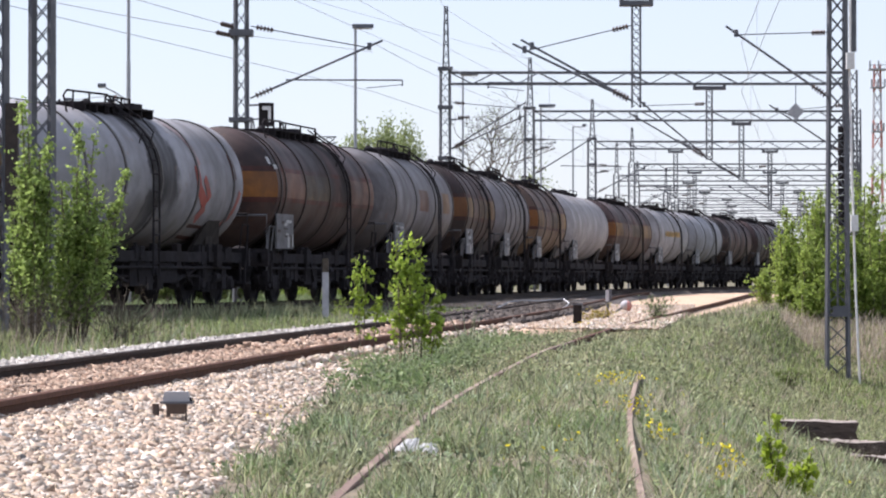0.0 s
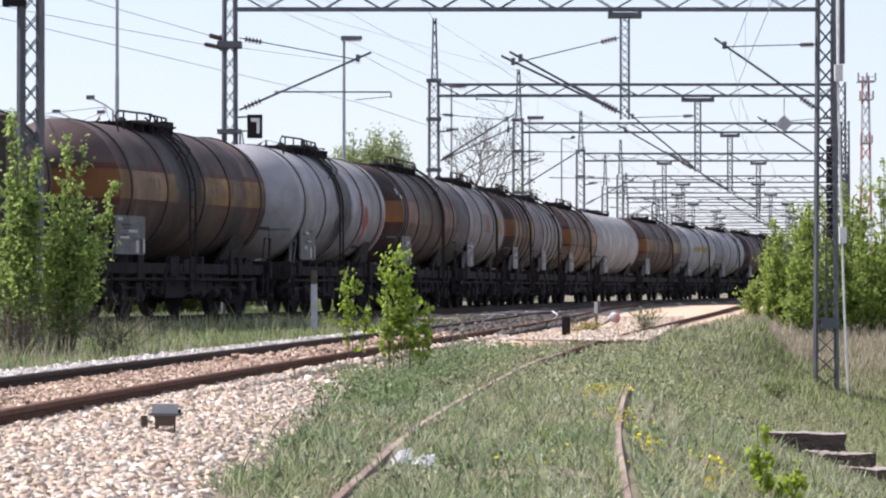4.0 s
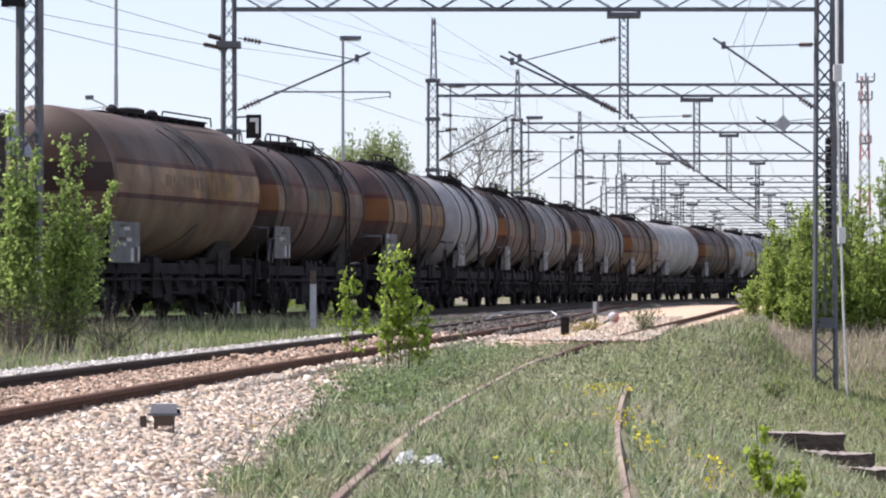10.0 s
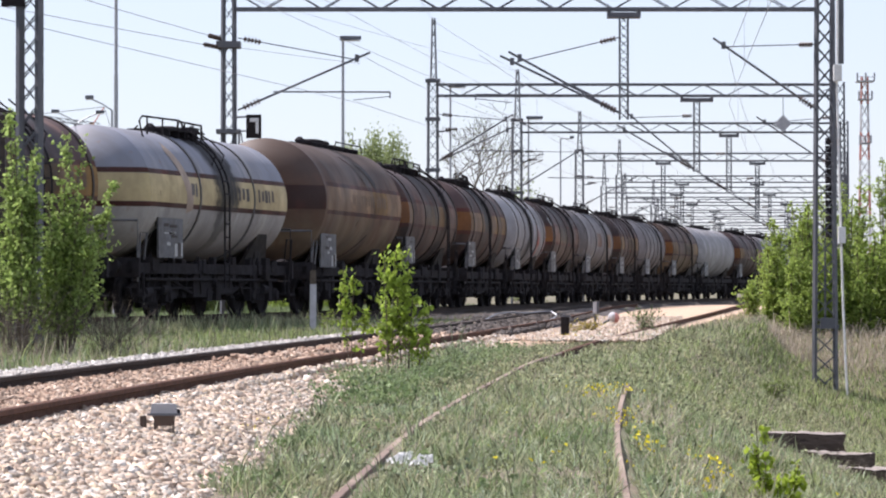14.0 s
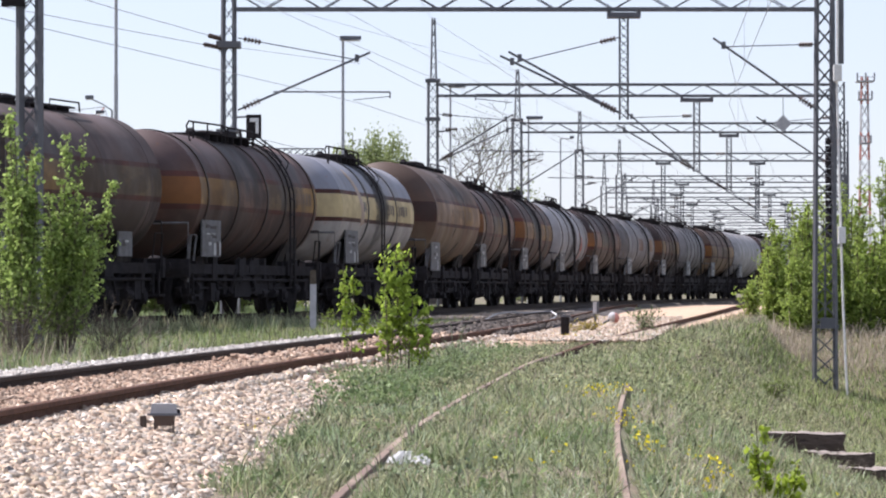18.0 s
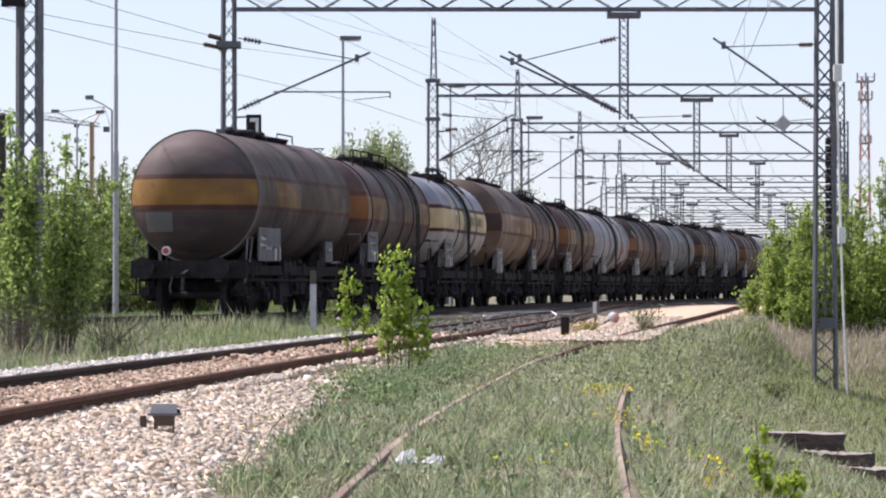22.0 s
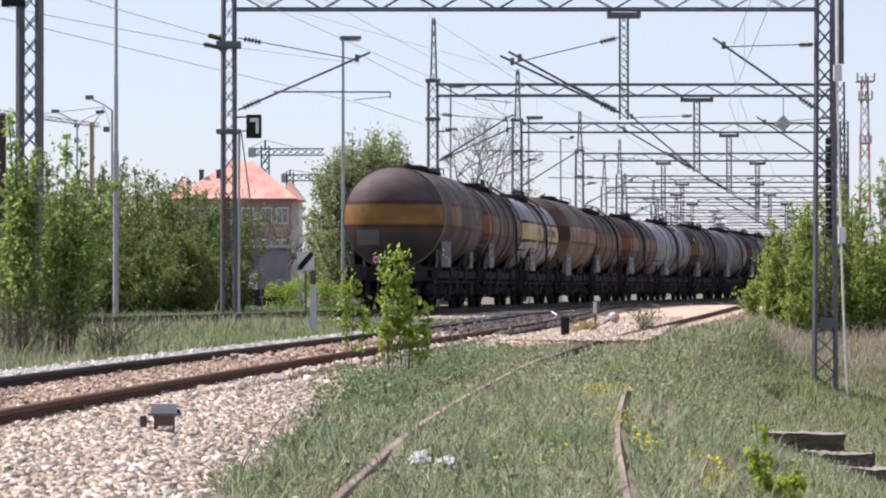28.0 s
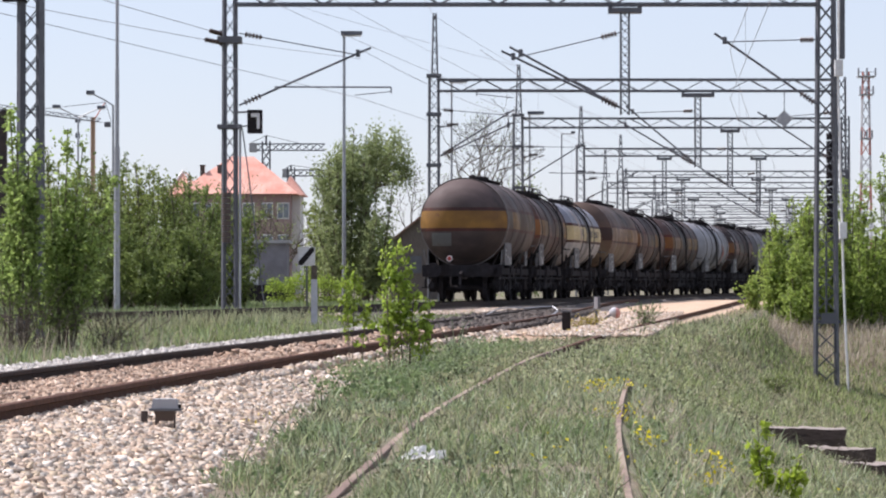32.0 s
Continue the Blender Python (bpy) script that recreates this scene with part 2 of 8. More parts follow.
M_LEAF_SAPLING = leaf_material("young sapling leaves", (0.22, 0.31, 0.03), (0.36, 0.46, 0.06), 0.6, vary=0.35)
M_LEAF_VERGE = leaf_material("verge bush leaves", (0.17, 0.25, 0.06), (0.36, 0.46, 0.15), 0.58, vary=0.5)
# M_LEAF_DARK and M_LEAF_MID: hedge greens coloured for shade and for sun
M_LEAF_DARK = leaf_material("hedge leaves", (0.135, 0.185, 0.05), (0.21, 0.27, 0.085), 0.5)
# poplar green lightened to carry distance haze
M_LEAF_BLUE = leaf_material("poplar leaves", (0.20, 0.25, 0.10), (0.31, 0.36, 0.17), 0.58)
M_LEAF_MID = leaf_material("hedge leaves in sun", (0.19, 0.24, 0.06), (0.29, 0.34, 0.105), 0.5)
M_WEED = leaf_material("weed leaves", (0.115, 0.175, 0.07), (0.22, 0.29, 0.13), 0.42, c3=(0.28, 0.32, 0.17), scale3=0.5, vary=0.45)
M_GRASS = leaf_material("grass blades", (0.195, 0.23, 0.115), (0.335, 0.375, 0.215), 0.4, c3=(0.35, 0.325, 0.20), scale3=0.55, vary=0.75)
M_FRESH = leaf_material("fresh grass blades", (0.13, 0.195, 0.065), (0.30, 0.37, 0.15), 0.45, c3=(0.33, 0.33, 0.16), scale3=0.8, vary=0.75)
M_COARSE = leaf_material("coarse grass blades", (0.13, 0.185, 0.10), (0.31, 0.37, 0.225), 0.4, c3=(0.30, 0.27, 0.16), scale3=0.9, vary=0.75)
M_PALE = leaf_material("silvery seeding grass", (0.36, 0.42, 0.28), (0.50, 0.55, 0.40), 0.35, vary=0.4)
M_POST = surface("greyish whitewash", (0.40, 0.40, 0.42), (0.55, 0.55, 0.57), 9.0, 0.8, 0.0, 0.1, c3=(0.3, 0.29, 0.29), scale3=4, amount3=0.5)
M_FADED = surface("faded pink-red paint", (0.36, 0.13, 0.11), (0.5, 0.26, 0.22), 9.0, 0.7, 0.0, 0.1)
M_STRAW = leaf_material("dry grass stalks", (0.36, 0.30, 0.225), (0.52, 0.45, 0.36), 0.3)
M_DRY_WEED = leaf_material("yellowing weed leaves", (0.30, 0.25, 0.05), (0.44, 0.37, 0.09), 0.3)
M_FLOWER = leaf_material("yellow flowers", (0.62, 0.52, 0.02), (0.75, 0.65, 0.03), 0.3)
M_POLE = surface("sun-bleached orange paint", (0.42, 0.27, 0.18), (0.56, 0.38, 0.27), 4.0, 0.9, 0.0, 0.3, stretch=(6, 6, 1))
M_CONCRETE = surface("grey concrete", (0.30, 0.30, 0.31), (0.42, 0.42, 0.43), 3.0, 0.85, 0.0, 0.2, c3=(0.22, 0.21, 0.2), scale3=0.6, amount3=0.5)


# ---- mesh tools ----
class Geo:
    """Gathers vertices and faces for one mesh."""

    def __init__(self):
        self.v, self.f = [], []

    def add(self, verts, faces):
        k = len(self.v)
        self.v += [tuple(p) for p in verts]
        self.f += [tuple(i + k for i in q) for q in faces]
        return self

    def box(self, x0, x1, y0, y1, z0, z1):
        c = [(x, y, z) for z in (z0, z1) for y in (y0, y1) for x in (x0, x1)]
        return self.add(c, [(0, 2, 3, 1), (4, 5, 7, 6), (0, 1, 5, 4), (2, 6, 7, 3), (0, 4, 6, 2), (1, 3, 7, 5)])

    def bar(self, p, q, w, h=None):
        """A square-edged bar from p to q."""
        p, q = Vector(p), Vector(q)
        h = w if h is None else h
        d = (q - p).normalized()
        a = d.cross(Vector((0, 0, 1)))
        a = a.normalized() if a.length > 1e-4 else Vector((1, 0, 0))
        b = a.cross(d).normalized()
        c = [e + a * (w / 2 * sa) + b * (h / 2 * sb) for e in (p, q) for sb in (-1, 1) for sa in (-1, 1)]
        return self.add(c, [(0, 2, 3, 1), (4, 5, 7, 6), (0, 1, 5, 4), (2, 6, 7, 3), (0, 4, 6, 2), (1, 3, 7, 5)])

    def tube(self, p, q, r0, r1=None, n=8):
        p, q = Vector(p), Vector(q)
        r1 = r0 if r1 is None else r1
        d = (q - p).normalized()
        a = d.cross(Vector((0, 0, 1)))
        a = a.normalized() if a.length > 1e-4 else Vector((1, 0, 0))
        b = a.cross(d)
        ring = [a * math.cos(2 * math.pi * i / n) + b * math.sin(2 * math.pi * i / n) for i in range(n)]
        c = [p + u * r0 for u in ring] + [q + u * r1 for u in ring]
        f = [(i, (i + 1) % n, n + (i + 1) % n, n + i) for i in range(n)]
        return self.add(c, f + [tuple(range(n))[::-1], tuple(range(n, 2 * n))])

    def path(self, pts, r, n=6):
        """A connected tube along the points."""
        pts = [Vector(p) for p in pts]
        verts, faces = [], []
        for i, p in enumerate(pts):
            d = (pts[min(i + 1, len(pts) - 1)] - pts[max(i - 1, 0)]).normalized()
            a = d.cross(Vector((0.31, 0.17, 0.93)))
            a = a.normalized()
            b = a.cross(d)
            verts += [p + (a * math.cos(2 * math.pi * k / n) + b * math.sin(2 * math.pi * k / n)) * r for k in range(n)]
        for i in range(len(pts) - 1):
            faces += [(i * n + k, i * n + (k + 1) % n, (i + 1) * n + (k + 1) % n, (i + 1) * n + k) for k in range(n)]
        return self.add(verts, faces + [tuple(range(n))[::-1], tuple(range((len(pts) - 1) * n, len(pts) * n))])

    def lathe(self, profile, n, axis="x", centre=(0, 0, 0)):
        """profile: (along, radius) pairs turned round an axis through centre."""
        verts, faces = [], []
        for s, r in profile:
            for i in range(n):
                a = 2 * math.pi * i / n
                u, w = r * math.cos(a), r * math.sin(a)
                p = {"x": (s, u, w), "y": (w, s, u), "z": (u, w, s)}[axis]
                verts.append((p[0] + centre[0], p[1] + centre[1], p[2] + centre[2]))
        for k in range(len(profile) - 1):
            for i in range(n):
                j = (i + 1) % n
                faces.append((k * n + i, (k + 1) * n + i, (k + 1) * n + j, k * n + j))
        faces.append(tuple(range(n)))
        faces.append(tuple(range((len(profile) - 1) * n, len(profile) * n))[::-1])
        return self.add(verts, faces)


def mesh_of(name, geo, material, smooth=False):
    me = bpy.data.meshes.new(name)
    me.from_pydata(geo.v, [], geo.f)
    if smooth:
        me.polygons.foreach_set("use_smooth", [True] * len(me.polygons))
    me.materials.append(material)
    bm = bmesh.new()
    bm.from_mesh(me)
    bmesh.ops.recalc_face_normals(bm, faces=bm.faces)
    if smooth:
        for e in bm.edges:
            e.smooth = len(e.link_faces) < 2 or e.calc_face_angle(0) < 0.45
    bm.to_mesh(me)
    bm.free()
    return me


def part(name, geo, material, parent=None, label="", smooth=False, at=None):
    """One mesh object, under a thing or a part."""
    me = geo if isinstance(geo, bpy.types.Mesh) else mesh_of(name, geo, material, smooth)
    ob = new(name, me)
    if parent is not None:
        ob.parent = parent
    if at is not None:
        ob.matrix_basis = at
    if label:
        ob["label"] = label
    return ob


def big_mesh(name, verts, faces, material, smooth=False):
    """A mesh out of arrays, for stuff of many small pieces."""
    me = bpy.data.meshes.new(name)
    verts, faces = np.asarray(verts, float), np.asarray(faces, int)
    k = faces.shape[1]
    me.vertices.add(len(verts))
    me.vertices.foreach_set("co", verts.ravel())
    me.loops.add(faces.size)
    me.loops.foreach_set("vertex_index", faces.ravel())
    me.polygons.add(len(faces))
    me.polygons.foreach_set("loop_start", np.arange(0, faces.size, k))
    me.polygons.foreach_set("loop_total", np.full(len(faces), k))
    if smooth:
        me.polygons.foreach_set("use_smooth", np.ones(len(faces), bool))
    me.update(calc_edges=True)
    me.materials.append(material)
    return new(name, me)


# ---- the plan: three tracks, all running away to the right ----
def bend(coeffs, about, low, high):
    """A track's centre line: x as a function of the distance y, straight beyond its ends."""
    slope = np.polyder(coeffs)

    def x_of(y):
        c = np.clip(y, low, high)
        return np.polyval(coeffs, c - about) + np.polyval(slope, c - about) * (y - c)
    return x_of


def eased(points, reach=9.0):
    """A centre line through a few points, eased at each of them."""
    ys = np.arange(-20, 420, 0.25)
    py, px = np.array(points).T
    xs = np.interp(ys, py, px)
    xs = np.where(ys < py[0], px[0] + (ys - py[0]) * (px[1] - px[0]) / (py[1] - py[0]), xs)
    xs = np.where(ys > py[-1], px[-1] + (ys - py[-1]) * (px[-1] - px[-2]) / (py[-1] - py[-2]), xs)
    m = int(reach / 0.25)
    w = np.hanning(m + 2)[1:-1]
    pad = np.concatenate([xs[0] - (xs[1] - xs[0]) * np.arange(m, 0, -1), xs, xs[-1] + (xs[-1] - xs[-2]) * np.arange(1, m + 1)])
    xs = np.convolve(pad, w / w.sum(), "same")[m:-m]
    return lambda y: np.interp(y, ys, xs)


main_x = bend([-1.145e-07, 1.512e-05, 0.0001465, 0.1367, 1.318], 116, 58, 209)
near_x = bend([6.391e-08, -1.636e-06, -0.0002966, 0.08926, 1.266], 70, 14, 142)
old_x = eased(((8, -0.12), (14, 0.12), (16.2, 0.2), (19, 0.33), (22.6, 0.48), (27, 0.75), (32, 1.08), (41, 1.8), (53.6, 3.3), (67, 5.0), (102, 9.2), (150, 14.6), (200, 20.2)))
MAIN_Z, NEAR_Z = 0.0, -0.10


def old_z(y):
    return np.interp(y, [14, 25, 34, 45, 54, 67, 102, 150], [-0.445, -0.385, -0.37, -0.30, -0.23, -0.18, -0.12, -0.08])


def ground_z(x, y):
    """The lie of the land: level by the tracks, a bank falling away beyond the disused one."""
    x, y = np.asarray(x, float), np.asarray(y, float)
    z = -0.41 + 0.07 * np.clip((y - 30) / 40, 0, 1) - 0.06 * np.clip((25 - y) / 11, 0, 1)
    d = np.clip(x - old_x(np.minimum(y, 160)) - 0.85, 0, None)
    k = np.clip(0.46 + (y - 33) * 0.025, 0.36, 1.7)
    cap = 2.4 - 1.95 * np.clip((y - 90) / 12, 0, 1)
    drop = cap * (1 - np.exp(-k * d / cap * 1.15))
    return z - drop * np.clip((y + 5) / 15, 0, 1)


def frame_of(x_of, y):
    """Unit vectors along and across (to the right of) a track."""
    dx = (x_of(y + 0.05) - x_of(y - 0.05)) / 0.1
    n = np.hypot(dx, 1)
    return (dx / n, 1 / n), (1 / n, -dx / n)


# ground
gx = np.unique(np.round(np.concatenate([-np.geomspace(26, 2500, 24), np.arange(-25, 30, 0.4), np.geomspace(30, 2500, 24)]), 3))
gy = np.unique(np.round(np.concatenate([-np.geomspace(8, 2500, 14), np.arange(-7, 60, 0.4), np.arange(60, 180, 1.0), np.geomspace(181, 3800, 40)]), 3))
GX, GY = np.meshgrid(gx, gy)
near_part = (np.abs(GX) < 40) & (GY < 180)
bumps = np.where(near_part, 0.028 * np.sin(GX * 1.9 + 1.3 * np.sin(GY * 0.8)) * np.sin(GY * 1.1 + GX * 0.6), 0)
GZ = ground_z(GX, GY) + bumps
nxg = len(gx)
idx = np.arange(GX.size).reshape(GX.shape)
quads = np.stack([idx[:-1, :-1], idx[:-1, 1:], idx[1:, 1:], idx[1:, :-1]], -1).reshape(-1, 4)
ground = big_mesh("ground", np.stack([GX, GY, GZ], -1).reshape(-1, 3), quads, M_SOIL, True)
tagged(ground, "level verge of thin grass over stony soil", "ground", kind="structure")


def verge_offset(y):
    """How far the near track's ballast reaches to the right of its centre."""
    return np.interp(y, [14, 22, 33, 47, 57, 66], [2.5, 2.1, 1.6, 1.4, 1.9, 2.4])


def strip(name, x_of, ys, section, material, label, reach=None):
    """A bed along a track; section: (offset to the right, height) pairs."""
    verts, faces = [], []
    m = len(section)
    for y in ys:
        _, (rx, ry) = frame_of(x_of, y)
        for off, z in section:
            if reach and off > 1.0:
                off = off / 2.4 * float(reach(y))
            px, py = x_of(y) + off * rx, y + off * ry
            h = z if z is not None else float(ground_z(px, py)) - 0.08
            verts.append((px, py, h + (0.012 * math.sin(py * 7.1 + off * 5) if z is not None else 0)))
    for i in range(len(ys) - 1):
        for j in range(m - 1):
            faces.append((i * m + j, i * m + j + 1, (i + 1) * m + j + 1, (i + 1) * m + j))
    ob = big_mesh(name, verts, faces, material, True)
    return tagged(ob, label, "ballast", kind="structure")


strip("ballast_near", near_x, np.arange(8, 57.2, 0.6), [(-2.3, None), (-1.75, -0.2), (-1.05, -0.175), (-0.75, -0.215), (0, -0.215), (0.75, -0.215), (1.3, -0.25), (2.1, -0.37), (2.4, None)],
      M_BALLAST, "bed of pale pinkish limestone ballast under the near track", verge_offset)
strip("ballast_points", near_x, np.arange(57, 142, 0.8), [(-2.0, None), (-1.5, -0.2), (0, -0.21), (1.0, -0.215), (1.25, -0.27), (1.4, None)],
      M_OILED, "oil-blackened ballast under the points")
strip("ballast_main", main_x, np.arange(30, 260, 1.0), [(-2.4, None), (-1.7, -0.2), (0, -0.17), (1.1, -0.2), (1.6, None)],
      M_OILED, "oil-darkened ballast bed under the train's track")


def between_bed():
    verts, faces = [], []
    ys = np.arange(52, 170, 1.0)
    for y in ys:
        a, b = near_x(y) + 1.2, max(near_x(y) + 1.25, old_x(y) - 0.35 + 0.9 * min(1, max(0, (y - 75) / 20)))
        if y < 62:
            b = a + (b - a) * (y - 50) / 12
        for u in np.linspace(0, 1, 5):
            x = a + (b - a) * u
            verts.append((x, y, (-0.25 if 0 < u < 1 else -0.33) + 0.02 * math.sin(y * 3 + u * 9)))
    for i in range(len(ys) - 1):
        for j in range(4):
            faces.append((i * 5 + j, i * 5 + j + 1, i * 5 + j + 6, i * 5 + j + 5))
    ob = big_mesh("ballast_between", verts, faces, M_SANDY, True)
    tagged(ob, "broad pale pink ballast between the converging tracks", "ballast", kind="structure")


between_bed()


def throat_bed():
    """Pale ballast where the near track closes on the train's track."""
    verts, faces = [], []
    ys = np.arange(64, 120, 1.0)
    for y in ys:
        a, b = main_x(y) + 1.2, near_x(y) - 1.4
        b = max(b, a + 0.05)
        if y < 74:
            a = b - (b - a) * (y - 62) / 12
        for u in np.linspace(0, 1, 4):
            verts.append((a + (b - a) * u, y, (-0.22 if 0 < u < 1 else -0.3) + 0.02 * math.sin(y * 2.7 + u * 8)))
    for i in range(len(ys) - 1):
        for j in range(3):
            faces.append((i * 4 + j, i * 4 + j + 1, i * 4 + j + 5, i * 4 + j + 4))
    ob = big_mesh("ballast_throat", verts, faces, M_OILED, True)
    tagged(ob, "oil-darkened ballast where two tracks close up", "ballast", kind="structure")


throat_bed()

RAIL_SECTION = [(-0.065, -0.16), (0.065, -0.16), (0.062, -0.145), (0.012, -0.12), (0.012, -0.045), (0.036, -0.036), (0.036, -0.005), (0.03, 0.0),
                (-0.03, 0.0), (-0.036, -0.005), (-0.036, -0.036), (-0.012, -0.045), (-0.012, -0.12), (-0.062, -0.145)]


def rail(parent, x_of, ys, offset, z_of, material, label="", slim=1.0):
    g = Geo()
    m = len(RAIL_SECTION)
    rows = []
    for y in ys:
        _, (rx, ry) = frame_of(x_of, y)
        z = z_of(y)
        rows.append([(x_of(y) + (offset + u * slim) * rx, y + (offset + u * slim) * ry, z + w) for u, w in RAIL_SECTION])
    g.add([p for r in rows for p in r], [(i * m + j, i * m + (j + 1) % m, (i + 1) * m + (j + 1) % m, (i + 1) * m + j)
                                        for i in range(len(ys) - 1) for j in range(m)] + [tuple(range(m)), tuple(range((len(ys) - 1) * m, len(ys) * m))])
    return part("rail", g, material, parent, label)


def track(name, x_of, spans, z_of, material, label, slim=1.0):
    tr = tagged(new(name), label, "railway track", kind="structure")
    for ys, side in spans:
        rail(tr, x_of, ys, side * 0.7535, z_of, material, "", slim)
    return tr


near_track = track("track_near", near_x, [(np.arange(9, 150, 1.0), 1)], lambda y: NEAR_Z, M_RAIL,
                   "rusty running rails bedded in pale ballast")
rail(near_track, near_x, np.arange(9, 150, 1.0), -0.7535, lambda y: NEAR_Z, M_RAIL_OILY, "darker oily rail")
main_track = track("track_main", main_x, [(np.arange(30, 290, 1.5), -1), (np.arange(30, 290, 1.5), 1)], lambda y: MAIN_Z, M_RAIL_OILY,
                   "dark curving rails under the tank train")
old_track = track("track_disused", old_x, [(np.arange(11, 46.3, 0.8), -1)], lambda y: float(old_z(y)), M_RAIL_OLD,
                  "disused rust-pink rails sunk in the grass", 0.72)
rail(old_track, old_x, np.arange(11, 32.6, 0.6), 0.715, lambda y: float(old_z(y)) + 0.055 * min(1, max(0, (y - 22) / 6)) - 0.015, M_RAIL_OLD, "bent end of a rust-pink rail", 0.55)
rail(old_track, old_x, np.arange(46.2, 160, 0.8), -0.7535, lambda y: float(old_z(y)), M_RAIL, "dark rusty rail on bare ballast")


# ---- catenary gantries, masts and lamps ----
def lattice(g_brace, corners0, corners1, bays, w, faces_on=((0, 1), (1, 2), (2, 3), (3, 0)), zig=False):
    """Crossed bars between neighbouring legs of a lattice from corners0 to corners1."""
    for a, b in faces_on:
        for k in range(bays):
            t0, t1 = k / bays, (k + 1) / bays
            pa0, pa1 = corners0[a].lerp(corners1[a], t0), corners0[a].lerp(corners1[a], t1)
            pb0, pb1 = corners0[b].lerp(corners1[b], t0), corners0[b].lerp(corners1[b], t1)
            if zig:
                g_brace.bar(*((pa0, pb1) if k % 2 else (pb0, pa1)), w)
            else:
                g_brace.bar(pa0, pb1, w)
                g_brace.bar(pb0, pa1, w)


def square(cx, cy, z, half, turn=0.0, half_y=None):
    hy = half if half_y is None else half_y
    out = []
    for sx, sy in ((-1, -1), (1, -1), (1, 1), (-1, 1)):
        a, b = sx * half, sy * hy
        out.append(Vector((cx + a * math.cos(turn) - b * math.sin(turn), cy + a * math.sin(turn) + b * math.cos(turn), z)))
    return out


def leg(parent, cx, cy, z0, z1, half0, half1, post, bays, turn=0.0, name="mast_leg", brace=0.028):
    g = Geo()
    lo, hi = square(cx, cy, z0, half0, turn), square(cx, cy, z1, half1, turn)
    if cy < 100:
        body = new(name)
        body.parent = parent
        for a, b in ((0, 1), (1, 2), (2, 3), (3, 0)):
            for k in range(bays):
                t0, t1 = k / bays, (k + 1) / bays
                part("brace", Geo().bar(lo[a].lerp(hi[a], t0), lo[b].lerp(hi[b], t1), brace), M_STEEL, body)
                part("brace", Geo().bar(lo[b].lerp(hi[b], t0), lo[a].lerp(hi[a], t1), brace), M_STEEL, body)
    else:
        lattice(g, lo, hi, bays, brace)
        body = tagged(part(name, g, M_STEEL, parent), kind="stuff")
    for a, b in zip(lo, hi):
        part("post", Geo().bar(a, b, post), M_STEEL, body)
    return body


def insulator(parent, p, q, discs=6, r=0.095):
    p, q = Vector(p), Vector(q)
    g = Geo().tube(p, q, 0.028, n=6)
    for k in range(discs):
        c = p.lerp(q, (k + 0.5) / discs)
        d = (q - p).normalized() * 0.022
        g.tube(c - d * 1.4, c + d, r, r * 0.6, 10)
    return part("insulator", g, M_INSUL, parent, "ribbed brown insulator")


def arm(parent, root, tip, stay_root, level, tip2=None, r=0.032):
    """A cantilever: a sloping tube on an insulator, a stay to the mast and a level registration tube."""
    root, tip = Vector(root), Vector(tip)
    body = part("cantilever_arm", Geo().tube(root.lerp(tip, 0.17), tip, r, n=8), M_STEEL, parent)
    insulator(body, root.lerp(tip, 0.04), root.lerp(tip, 0.17), 5)
    part("arm_clamp", Geo().tube(root.lerp(tip, 0.9) - Vector((0, 0, 0.1)), root.lerp(tip, 0.9) + Vector((0, 0, 0.1)), 0.06, n=6).tube(root, root.lerp(tip, 0.05), 0.03, n=6), M_STEEL, body)
    if stay_root:
        s = Vector(stay_root)
        e = root.lerp(tip, 0.88)
        part("stay_rod", Geo().tube(s, e, 0.017, n=6), M_STEEL, body)
        insulator(body, s.lerp(e, 0.05), s.lerp(e, 0.2), 5, 0.09)
    if level:
        a, b = Vector(level[0]), Vector(level[1])
        g = Geo().tube(a, b, 0.024, n=6)
        d = (a - b).normalized()
        g.tube(b, b + Vector((0, 0, -0.17)), 0.02, n=5)
        g.tube(b + Vector((0, 0, -0.12)) , b + d * 1.0 + Vector((0, 0, -0.22)), 0.012, n=5)
        part("registration_tube", g, M_STEEL, body)
    return body


